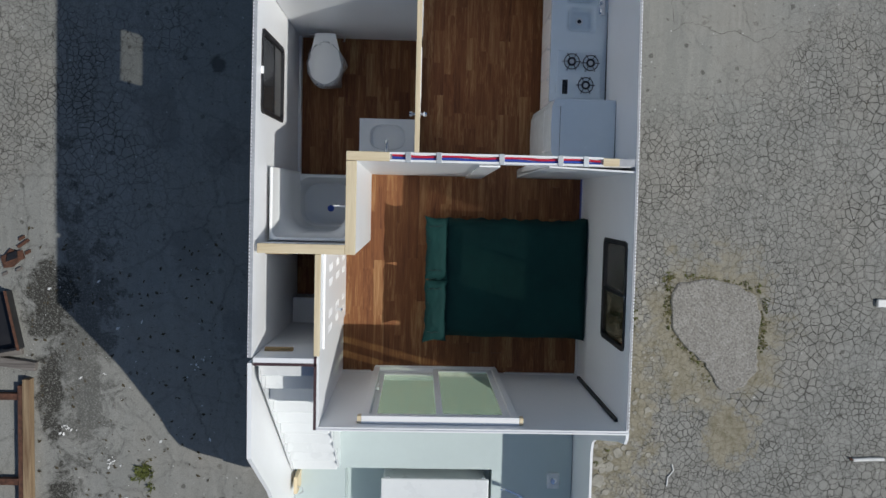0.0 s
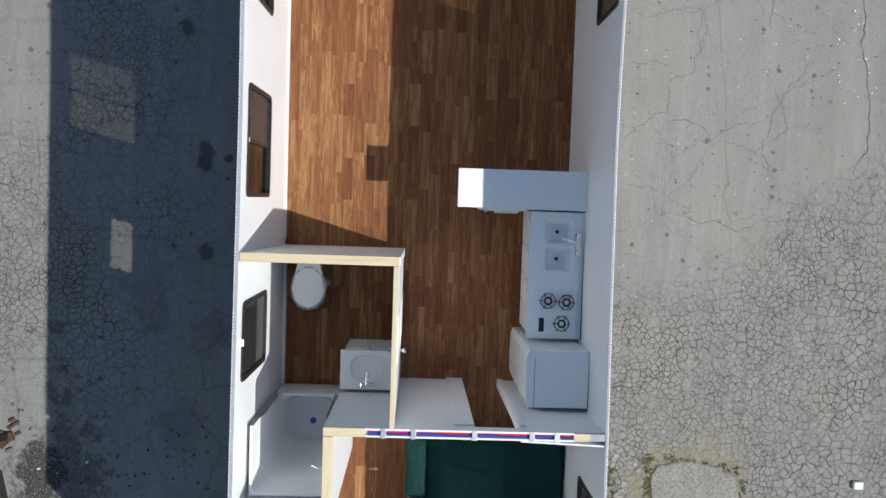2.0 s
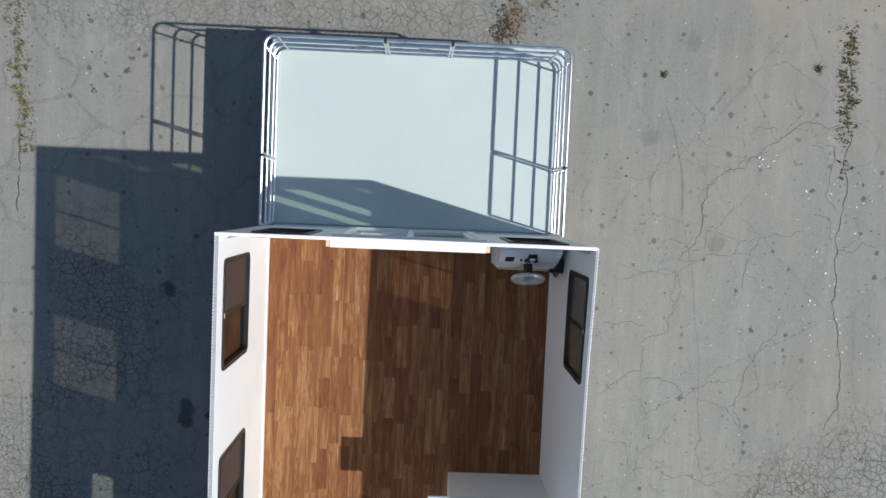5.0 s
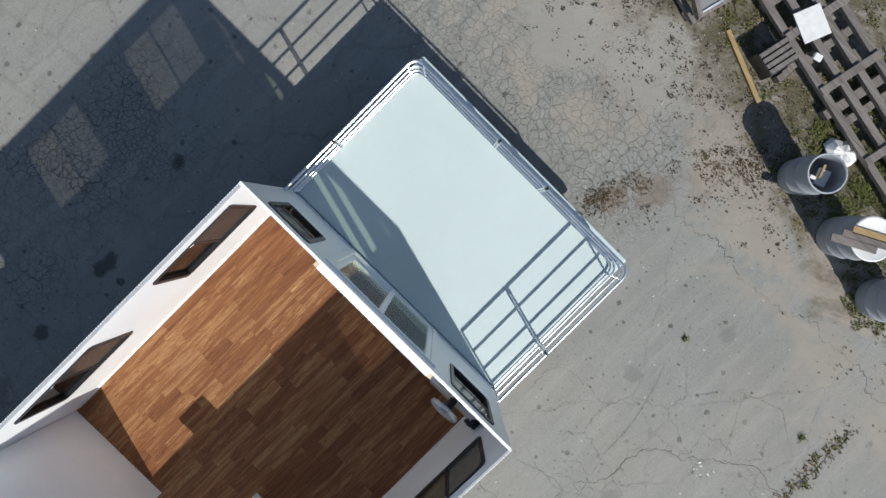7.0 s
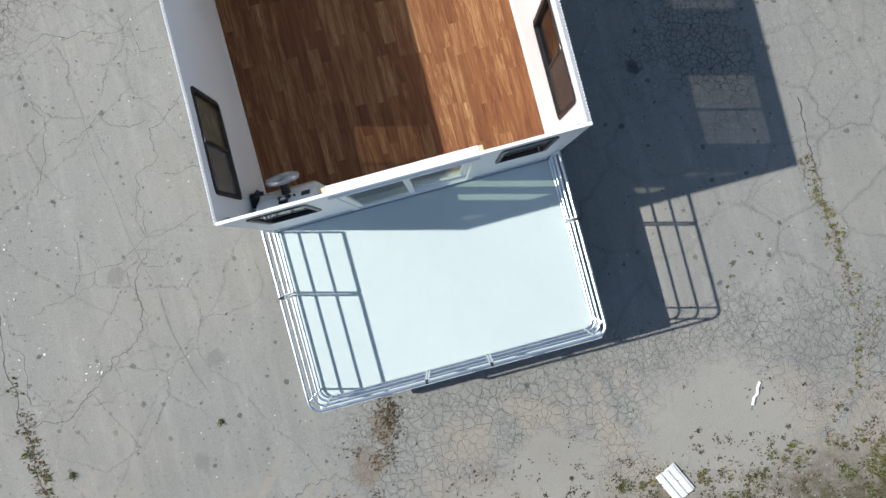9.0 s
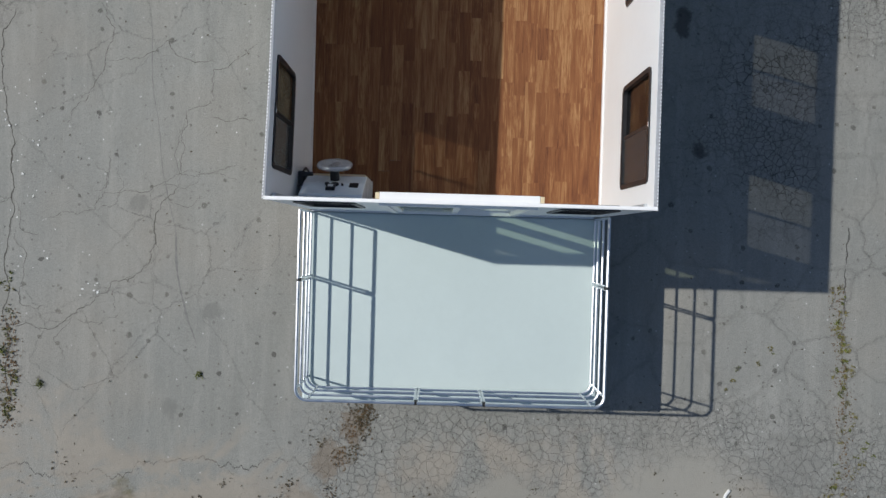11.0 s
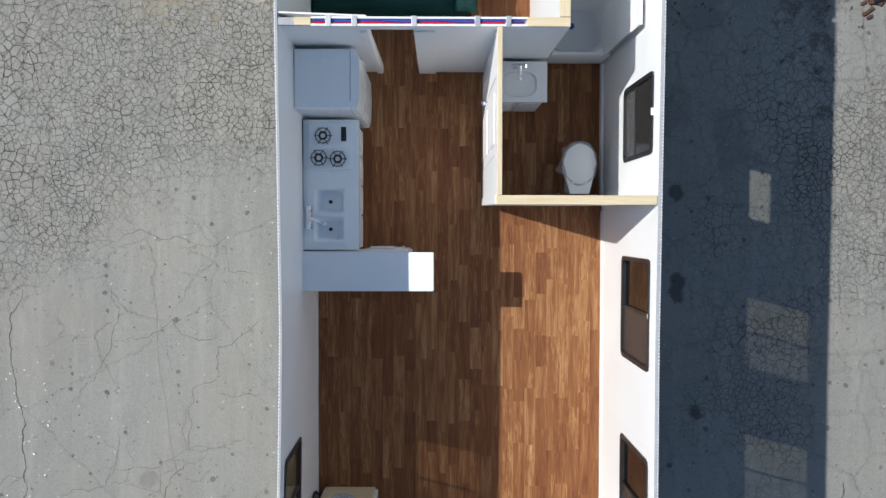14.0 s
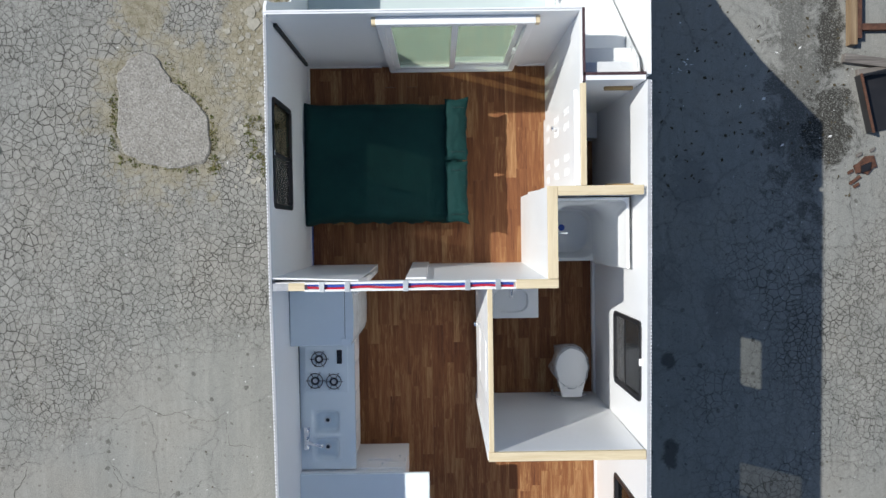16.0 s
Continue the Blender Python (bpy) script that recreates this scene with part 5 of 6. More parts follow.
def pillow(y, label, flip):
    t = thing("pillow", (-0.06, y, 0.425), label, "pillow", "bed pillows")
    n = 26
    bm = bmesh.new()
    rows = {}
    for s in (1, -1):
        for i in range(n + 1):
            for j in range(n + 1):
                u, v = 2 * i / n - 1, 2 * j / n - 1
                e = (max(0.0, 1 - abs(u) ** 2.6) * max(0.0, 1 - abs(v) ** 4)) ** 0.55
                tip = max(0.0, flip * v) ** 6 * max(0.0, -u) ** 2
                x = 0.118 * u * (1 - 0.10 * (1 - abs(v))) - 0.012 * tip
                y2 = 0.318 * v * (1 - 0.05 * (1 - abs(u))) + flip * 0.02 * tip
                flange = 0.006 * math.sin(v * 11 + u * 4) * (1 - e)
                crease = -0.010 * math.exp(-((abs(v) - 0.72 - 0.1 * u) / 0.05) ** 2) * e
                z = s * (0.058 * e) + 0.055 + flange + (0.010 * noise.noise(Vector((u * 2.5, v * 5, y * 7))) + crease) * e
                rows[s, i, j] = bm.verts.new((x + 0.016 * noise.noise(Vector((v * 5, y, 3))), y2, z))
        for i in range(n):
            for j in range(n):
                q = [rows[s, i, j], rows[s, i + 1, j], rows[s, i + 1, j + 1], rows[s, i, j + 1]]
                bm.faces.new(q if s > 0 else q[::-1])
    bmesh.ops.remove_doubles(bm, verts=bm.verts, dist=0.0015)
    part("cushion", bm, M_GREEN, t, "", True)
    for k in range(4):
        yy = -0.22 + 0.15 * k
        part("seam", tube([(-0.085 + 0.02 * j, yy + 0.008 * math.sin(j * 1.9 + k), 0.094 + 0.012 * math.sin(math.pi * (j + 1) / 9)) for j in range(8)], 0.0025, 5), M_BLACK, t)


pillow(-5.645, "dark green pillow lying along the bed's head", 1)
pillow(-6.285, "dark green pillow lying along the bed's head", -1)


# ---- bathroom ----
def toilet():
    root = thing("toilet", (-1.232, -3.452, 0.0), "white toilet wrapped in loose clear plastic", "toilet")
    part("bowl", lathe([(0.10, 0.0), (0.11, 0.05), (0.09, 0.15), (0.13, 0.30), (0.165, 0.385), (0.17, 0.40)], 28, cy=-0.34, sy=1.28), M_CERAMIC, root, smooth=True)
    part("pedestal", boxes((-0.09, 0.09, -0.30, -0.06, 0.0, 0.34, 0.03)), M_CERAMIC, root)
    part("seat", lathe([(0.175, 0.40), (0.178, 0.415), (0.17, 0.424)], 32, cy=-0.35, sy=1.26), M_CERAMIC, root, smooth=True)
    part("lid", lathe([(0.165, 0.425), (0.172, 0.435), (0.160, 0.446), (0.05, 0.452)], 32, cy=-0.345, sy=1.26), M_CERAMIC, root, "closed white lid", True)
    part("tank", prism([(-0.142, -0.22), (-0.098, -0.045), (0.098, -0.045), (0.142, -0.22)], "z", 0.36, 0.445), M_CERAMIC, root)
    for x in (-0.07, 0.07):
        part("hinge", tube([(x - 0.025, -0.155, 0.455), (x + 0.025, -0.155, 0.455)], 0.011, 8), M_CERAMIC, root)
    w = lathe([(0.175, 0.12), (0.18, 0.22), (0.184, 0.33), (0.186, 0.42), (0.16, 0.462)], 44, cy=-0.35, sy=1.30)
    bmesh.ops.delete(w, geom=[f for f in w.faces if len(f.verts) > 4], context="FACES")
    for v in w.verts:
        a = math.atan2(v.co.y + 0.35, v.co.x)
        k = max(0.0, 0.44 - v.co.z) * 0.09
        v.co.x += k * math.sin(a * 5 + 0.7) + 0.014 * noise.noise(v.co * 14)
        v.co.y += k * math.cos(a * 4) + 0.014 * noise.noise(v.co * 14 + Vector((4, 4, 4)))
    part("plastic_wrap", w, M_WRAP, root, "loose clear plastic wrap", True)
    part("supply_hose", tube([(-0.20, -0.02, 0.2), (-0.10, -0.015, 0.22), (0.10, 0.0, 0.21), (0.17, -0.02, 0.16), (0.16, -0.06, 0.12)], 0.009, 8), M_ALU, root, "braided supply hose", True)


toilet()


def vanity():
    root = thing("vanity", (-0.574, -4.568, 0.0), "white vanity with oval basin and two panelled doors", "vanity")
    part("cabinet", boxes((-0.25, 0.265, -0.195, 0.165, 0.0, 0.62), (-0.25, 0.265, 0.145, 0.165, 0.62, 0.76), (-0.25, -0.23, -0.195, 0.145, 0.62, 0.76)), M_TRIMW, root)
    for a, b, k in ((-0.24, 0.0, -0.03), (0.008, 0.255, 0.04)):
        panel_door(root, "door", a, b, 0.09, 0.72, 0.165, 0.018, "+y", (k, 0.6))
    bm = bmesh.new()
    n = 32
    ell = []
    for k in range(n):
        c, q = math.cos(2 * math.pi * k / n), math.sin(2 * math.pi * k / n)
        ell.append((0.175 * math.copysign(abs(c) ** 0.7, c), 0.02 + 0.125 * math.copysign(abs(q) ** 0.7, q)))
    sq = []
    for k in range(n):
        c, s = math.cos(2 * math.pi * k / n), math.sin(2 * math.pi * k / n)
        f = 1 / max(abs(c), abs(s))
        sq.append((0.273 * c * f, 0.197 * s * f))
    rings = [[bm.verts.new((x, y, 0.762)) for x, y in sq], [bm.verts.new((x, y, 0.80)) for x, y in sq], [bm.verts.new((x, y, 0.80)) for x, y in ell]]
    for q, z in ((0.95, 0.785), (0.84, 0.70), (0.58, 0.655), (0.15, 0.648)):
        rings.append([bm.verts.new((x * q, 0.02 + (y - 0.02) * q, z)) for x, y in ell])
    for a, b in zip(rings, rings[1:]):
        for k in range(n):
            bm.faces.new((a[k], a[(k + 1) % n], b[(k + 1) % n], b[k]))
    bm.faces.new(rings[-1])
    bm.faces.new(rings[0])
    bmesh.ops.recalc_face_normals(bm, faces=bm.faces)
    part("basin_top", bm, M_CERAMIC, root, "white moulded basin top", True)
    part("drain", lathe([(0.022, 0.649), (0.022, 0.654), (0.012, 0.655)], 14, cy=0.02), M_BLACK, root)
    f = part("faucet", boxes((-0.07, 0.07, -0.172, -0.122, 0.80, 0.83, 0.008)), M_CHROME, root, "chrome basin faucet")
    part("spout", tube([(0, -0.15, 0.82), (0, -0.14, 0.87), (0, -0.04, 0.878), (0, -0.02, 0.86)], 0.021, 12), M_CHROME, f, smooth=True)
    for x in (-0.045, 0.045):
        part("tap_handle", lathe([(0.014, 0.825), (0.016, 0.85), (0.01, 0.856)], 12, cx=x, cy=-0.145), M_CHROME, f, smooth=True)


vanity()


def bathtub():
    root = thing("bathtub", (-1.20, -5.214, 0.0), "white bathtub with moulded wall surround", "bathtub")
    x0, x1, y0, y1 = -0.342, 0.342, -0.308, 0.30
    bm = bmesh.new()
    n = 6

    def rr(o, r, z):
        return [bm.verts.new((u, v, z)) for u, v in round_rect(x0 + o, x1 - o, y0 + o, y1 - o, r, n)]

    rings = [rr(0, 0.005, 0.0), rr(0, 0.005, 0.40), rr(0.006, 0.01, 0.41), rr(0.030, 0.15, 0.41), rr(0.038, 0.15, 0.395), rr(0.075, 0.17, 0.24), rr(0.09, 0.16, 0.20), rr(0.13, 0.14, 0.185)]
    for a, b in zip(rings, rings[1:]):
        for k in range(len(a)):
            bm.faces.new((a[k], a[(k + 1) % len(a)], b[(k + 1) % len(b)], b[k]))
    bm.faces.new(rings[-1])
    bm.faces.new(rings[0])
    bmesh.ops.recalc_face_normals(bm, faces=bm.faces)
    part("tub_shell", bm, M_CERAMIC, root, smooth=True)
    part("drain", lathe([(0.034, 0.185), (0.034, 0.191), (0.02, 0.192)], 18, cx=0.02, cy=-0.05), M_BLUE, root, "blue protective drain cover")
    def around(o, rad):
        pts = [(x0 + o, y1 + 0.02)]
        for cx, cy, a0 in ((x0 + o + rad, y0 + o + rad, 180), (x1 - o - rad, y0 + o + rad, 270)):
            pts += [(cx + rad * math.cos(radians(a0 + 15 * k)), cy + rad * math.sin(radians(a0 + 15 * k))) for k in range(7)]
        return pts + [(x1 - o, y1 + 0.02)]

    w = bmesh.new()
    steps = [(0.0, 0.005, 0.40), (0.0, 0.005, 1.70), (0.010, 0.02, 1.71), (0.025, 0.05, 1.70), (0.032, 0.09, 1.46), (0.045, 0.15, 1.38), (0.055, 0.19, 1.32), (0.060, 0.19, 0.9), (0.066, 0.18, 0.45), (0.075, 0.17, 0.38)]
    rows = [[w.verts.new((u, v, z)) for u, v in around(o, rad)] for o, rad, z in steps]
    for a, b in zip(rows, rows[1:]):
        for k in range(len(a) - 1):
            w.faces.new((a[k], a[k + 1], b[k + 1], b[k]))
    bmesh.ops.recalc_face_normals(w, faces=w.faces)
    part("wall_surround", w, M_CERAMIC, root, "white moulded wall surround with rounded corners", True)
    f = part("faucet", tube([(0.34, 0.02, 0.62), (0.25, 0.02, 0.62), (0.22, 0.02, 0.60)], 0.016, 10), M_CHROME, root, "chrome tub faucet", True)
    part("tap_handle", lathe([(0.02, 0.64), (0.024, 0.67), (0.015, 0.68)], 12, cx=0.27, cy=0.02), M_CHROME, f, smooth=True)
    part("shower_arm", tube([(0.34, 0.0, 1.8), (0.28, 0.0, 1.84), (0.22, 0.0, 1.78)], 0.010, 8), M_CHROME, root, smooth=True)


bathtub()


# ---- aft deck things ----
def aft_box():
    t = thing("engine_box", (0.0, -8.44, -0.31), "white moulded box standing in the aft well", "engine box")
    part("box_body", boxes((-0.58, 0.56, -0.22, 0.22, 0.0, 0.36, 0.02)), M_GEL, t)
    part("lid", boxes((-0.60, 0.58, -0.235, 0.235, 0.362, 0.40, 0.012)), M_GEL, t)
    for x in (-0.53, 0.52):
        part("latch", boxes((x - 0.02, x + 0.02, 0.236, 0.25, 0.33, 0.39, 0.004)), M_GALV, t)
    h = thing("grab_rail", (0.72, -8.30, 0.0), "bent chrome grab rail on the aft deck", "grab rail")
    part("rail", tube([(0.0, 0.0, 0.0), (0.0, 0.0, 0.12), (0.03, 0.02, 0.16), (0.22, -0.06, 0.16), (0.26, -0.12, 0.13), (0.26, -0.12, 0.0)], 0.014, 8), M_CHROME, h, smooth=True)
    c = thing("fuel_cap", (1.30, -8.20, 0.0), "white moulded filler housing on the aft deck", "filler")
    part("housing", boxes((-0.07, 0.07, -0.12, 0.06, 0.0, 0.05, 0.02)), M_GEL, c)
    part("cap", lathe([(0.035, 0.05), (0.035, 0.065), (0.02, 0.07)], 16, cy=-0.02), M_CHROME, c)
    p = thing("gate_post", (-1.50, -8.22, 0.0), "short raw pine post with a metal latch at the stair foot", "post")
    part("post", boxes((-0.02, 0.02, -0.09, 0.09, 0.0, 0.30, 0.003)), M_PINEY, p)
    part("latch", tube([(0.02, -0.02, 0.27), (0.07, -0.02, 0.29), (0.08, -0.07, 0.28), (0.03, -0.10, 0.27)], 0.007, 6), M_GALV, p)


aft_box()


# ---- east and west of the boat ----
def slab():
    rng = random.Random(5)
    pts = [(2.93, -6.22), (3.02, -6.08), (3.37, -6.02), (3.75, -6.08), (4.00, -6.24), (4.07, -6.5), (4.05, -6.95), (4.06, -7.15), (3.93, -7.36), (3.74, -7.47),
           (3.60, -7.44), (3.48, -7.25), (3.39, -7.10), (3.10, -6.86), (2.94, -6.62)]
    fine = []
    for i in range(len(pts)):
        a, b = Vector(pts[i]), Vector(pts[(i + 1) % len(pts)])
        for k in range(4):
            q = a.lerp(b, k / 4)
            fine.append((q.x + rng.uniform(-0.012, 0.012), q.y - 0.035 + rng.uniform(-0.012, 0.012)))
    cx, cy = 3.5, -6.7
    bm = bmesh.new()
    rings = []
    for sc, z in ((1.0, G - 0.03), (1.0, G + 0.012), (0.97, G + 0.026), (0.6, G + 0.030)):
        rings.append([bm.verts.new((cx + (x - cx) * sc, cy + (y - cy) * sc, z)) for x, y in fine])
    for a, b in zip(rings, rings[1:]):
        for k in range(len(a)):
            bm.faces.new((a[k], a[(k + 1) % len(a)], b[(k + 1) % len(a)], b[k]))
    bm.faces.new(rings[-1])
    bmesh.ops.recalc_face_normals(bm, faces=bm.faces)
    tagged(part("concrete_patch", bm, M_SLAB), "rough grey concrete patch set in the pavement", "concrete patch")


slab()


def scraps():
    t = thing("plastic_scrap", (5.6, -6.32, G), "small white plastic block lying on the pavement", "scrap")
    part("block", boxes((-0.06, 0.06, -0.05, 0.05, 0.0, 0.05, 0.012)), M_LID, t)
    t = thing("plastic_strip", (5.55, -8.33, G), "white plastic pipe offcut lying on the pavement", "scrap", turn=2)
    part("strip", tube([(-0.2, 0.0, 0.025), (0.0, 0.004, 0.025), (0.2, 0.0, 0.025)], 0.024, 8), M_LID, t)
    part("nail", tube([(-0.2, 0.0, 0.03), (-0.24, 0.02, 0.03)], 0.012, 6), M_RUST, t)
    t = thing("string_scrap", (3.0, -8.55, G), "frayed white string lying on the pavement", "scrap")
    part("string", tube([(0.03, 0.12, 0.01), (0.05, 0.04, 0.012), (-0.02, -0.05, 0.01), (-0.03, -0.16, 0.01)], 0.010, 6), M_LID, t)
    t = thing("crumpled_strip", (-3.40, 3.36, G), "crumpled white plastic strip lying on the pavement", "scrap", turn=-35)
    part("strip", tube([(0.0, 0.15, 0.012), (0.02, 0.06, 0.02), (-0.005, 0.0, 0.014), (0.02, -0.07, 0.02), (0.015, -0.15, 0.012)], 0.019, 6), M_LID, t)


scraps()


def salvage_frame():
    root = thing("salvaged_frame", (-5.35, -8.25, G), "weathered timber frame with rusty steel bars", "frame")
    part("timber", boxes((0.33, 0.42, -0.95, 0.80, 0.0, 0.12, 0.006)), M_TAN_Y, root, "pale weathered timber beam")
    part("steel_bar", boxes((0.27, 0.328, -0.95, 0.72, 0.02, 0.11, 0.003)), M_RUST, root)
    for y in (0.58, -0.48):
        part("cross_bar", boxes((-0.55, 0.269, y - 0.04, y + 0.04, 0.02, 0.10, 0.003)), M_RUST, root)
    part("steel_bar", boxes((-0.60, -0.552, -0.95, 0.72, 0.02, 0.11, 0.003)), M_RUST, root)
    root = thing("steel_box", (-5.28, -6.72, G), "black steel box section with rusty edge", "steel box", turn=12)
    part("box_side", boxes((0.14, 0.165, -0.40, 0.32, 0.0, 0.14, 0.004)), M_BLACK, root)
    part("box_rim", boxes((0.138, 0.168, -0.41, 0.33, 0.141, 0.16, 0.003)), M_RUST, root, "rusty rim")
    part("box_side", boxes((-0.42, -0.39, -0.40, 0.32, 0.0, 0.16, 0.004)), M_RUST, root)
    part("box_floor", boxes((-0.388, 0.138, -0.40, 0.32, 0.0, 0.03)), M_BLACK, root)
    part("box_side", boxes((-0.388, 0.138, -0.40, -0.37, 0.032, 0.15)), M_BLACK, root)
    root = thing("timber_offcut", (-5.2, -7.25, G), "grey split timber offcut on the ground", "timber", turn=-8)
    part("board", boxes((-0.45, 0.33, -0.06, 0.05, 0.0, 0.09, 0.008)), M_GREYWOOD, root)
    root = thing("timber_offcut", (-5.25, -7.13, G + 0.0), "grey split timber offcut on the ground", "timber", turn=6)
    part("board", boxes((-0.45, 0.20, -0.05, 0.04, 0.0, 0.07, 0.008)), M_GREYWOOD, root)
    root = thing("rusty_scrap", (-5.15, -5.95, G), "rusty torn metal scrap on the ground", "scrap", turn=35)
    part("sheet", prism([(-0.18, -0.06), (-0.09, -0.11), (0.02, -0.09), (0.09, -0.10), (0.12, 0.0), (0.05, 0.03), (0.02, 0.09), (-0.08, 0.06), (-0.13, 0.08)], "z", 0.0, 0.035), M_RUST, root)
    part("torn_strip", prism([(-0.10, -0.02), (0.03, -0.05), (0.08, 0.02), (-0.03, 0.05)], "z", 0.036, 0.06), M_BLACK, root)
    for k, (x, y) in enumerate(((-0.22, -0.12), (0.16, -0.06), (-0.05, -0.17), (0.2, 0.12))):
        part("fragment", prism([(x - 0.04, y - 0.012), (x + 0.03, y - 0.02), (x + 0.045, y + 0.012), (x - 0.02, y + 0.02)], "z", 0.0, 0.02 + 0.004 * k), M_RUST if k % 2 else M_GREYWOOD, root)
    part("spike", boxes((0.10, 0.26, 0.04, 0.075, 0.0, 0.03, 0.004)), M_RUST, root)


M_TAN_Y = wood("tan_beam_lengthwise", (0.09, 0.04, 0.018), (0.40, 0.30, 0.18), 0.85, "y", 0.45)
salvage_frame()


# ---- yard to the north ----
def white_board():
    t = thing("ribbed_board", (-2.155, 4.15, G), "white ribbed plastic board on the ground", "board", turn=-65)
    part("board", boxes((-0.20, 0.20, -0.145, 0.145, 0.0, 0.03, 0.006)), M_LID, t)
    for y in (-0.09, 0.0, 0.09):
        part("rib", boxes((-0.198, 0.198, y - 0.03, y + 0.03, 0.031, 0.045, 0.006)), M_LID, t)


def cart():
    t = thing("hand_cart", (-1.98, 5.02, G), "low black cart with a faded red bed", "cart", turn=-17)
    part("bed_board", boxes((-0.34, 0.34, -0.11, 0.11, 0.20, 0.23, 0.006)), M_PINK, t, "faded red bed board")
    for x in (-0.40, 0.40):
        a = part("axle_block", boxes((x - 0.10, x + 0.10, -0.12, 0.12, 0.05, 0.24, 0.02)), M_BLACK, t)
        part("bracket", boxes((x - 0.12, x + 0.12, -0.02, 0.02, 0.241, 0.29, 0.006)), M_BLACK, a)
        for y in (-0.16, 0.16):
            w = part("wheel", lathe([(0.07, -0.02), (0.09, -0.014), (0.09, 0.014), (0.07, 0.02)], 18), M_RUBBER, t)
            w.matrix_basis = pose(x, y, 0.09, 90, 0, 0)
    part("side_rail", tube([(-0.55, -0.13, 0.16), (0.62, -0.13, 0.16)], 0.018, 8), M_BLACK, t)
    part("side_rail", tube([(-0.45, 0.13, 0.16), (0.70, 0.13, 0.16)], 0.018, 8), M_BLACK, t)
    part("hitch", boxes((0.50, 0.66, -0.06, 0.06, 0.08, 0.20, 0.02)), M_RUST, t)


M_TREAD = plain("ribbed_tread_plate", (0.19, 0.20, 0.205), 0.6, 0.2, var=0.12, scale=60, bump=0.5)


def steel_ramp():
    t = thing("steel_ramp", (0.253, 4.75, G), "galvanised steel ramp with ribbed treads leaning up on legs", "ramp")
    u, w = Vector((-1.26, 0.641)), Vector((0.185, 0.725))
    det = u.x * w.y - u.y * w.x

    def quad(a0, a1, b0, b1, z0, z1, foot=False):
        pts = [u * a + w * b for a, b in ((a0, b0), (a1, b0), (a1, b1), (a0, b1))]
        bm = prism([(q.x, q.y) for q in pts], "z", z0, z1)
        for v in bm.verts:
            if not foot or v.co.z > 0.01:
                v.co.z += 0.10 + 0.36 * (v.co.x * w.y - v.co.y * w.x) / det
        return bm

    for k in range(7):
        for b0, b1 in ((0.03, 0.485), (0.515, 0.95)):
            tread = part("tread", quad(k / 7 + 0.008, (k + 1) / 7 - 0.012, b0, b1, 0.30, 0.312), M_TREAD, t)
            part("nosing", quad(k / 7 - 0.010, k / 7 + 0.006, b0, b1, 0.30, 0.335), M_ALU, tread)
    part("side_rail", quad(-0.01, 1.0, -0.05, 0.028, 0.20, 0.33), M_GREYWOOD, t)
    part("middle_rail", quad(-0.03, 1.12, 0.475, 0.525, 0.36, 0.42), M_ALU, t)
    part("outer_rail", quad(-0.02, 1.02, 0.955, 1.005, 0.30, 0.42), M_ALU, t)
    part("end_beam", quad(-0.035, -0.012, -0.05, 1.0, 0.24, 0.33), M_GREYWOOD, t)
    for a in (0.04, 0.5, 0.96):
        for b in (0.0, 0.5, 0.98):
            part("leg", quad(a - 0.015, a + 0.015, b - 0.02, b + 0.02, 0.0, 0.30, True), M_GREYWOOD, t)
    a = thing("timber_stand", (0.26, 4.74, G), "dark weathered timber frame beside the ramp", "timber frame", turn=165.7)
    part("beam", boxes((-0.04, 1.24, -0.035, 0.035, 0.08, 0.18, 0.006)), M_GREYWOOD, a)
    # dark slats added in place of the shadow stripes between beam and ramp
    for x in (0.42, 0.78, 1.12):
        part("cross_beam", boxes((x - 0.035, x + 0.035, -0.20 - 0.36 * x, -0.042, 0.06, 0.13, 0.005)), M_GREYWOOD, a)
    for x in (0.1, 0.65, 1.18):
        part("block", boxes((x - 0.05, x + 0.05, -0.04, 0.04, 0.0, 0.079)), M_GREYWOOD, a)
    part("brace", tube([(1.21, -0.03, 0.20), (1.66, -0.92, 0.86)], 0.03, 6), M_GREYWOOD, a)
    p = thing("steel_pole", (0.15, 6.42, G), "thin galvanised pole on posts across the yard", "pole", turn=146)
    part("pole", tube([(-0.75, 0.0, 0.42), (0.95, 0.0, 0.42)], 0.028, 8), M_GALV, p)
    for x in (-0.70, 0.90):
        part("post", boxes((x - 0.03, x + 0.03, -0.03, 0.03, 0.0, 0.395)), M_GREYWOOD, p)


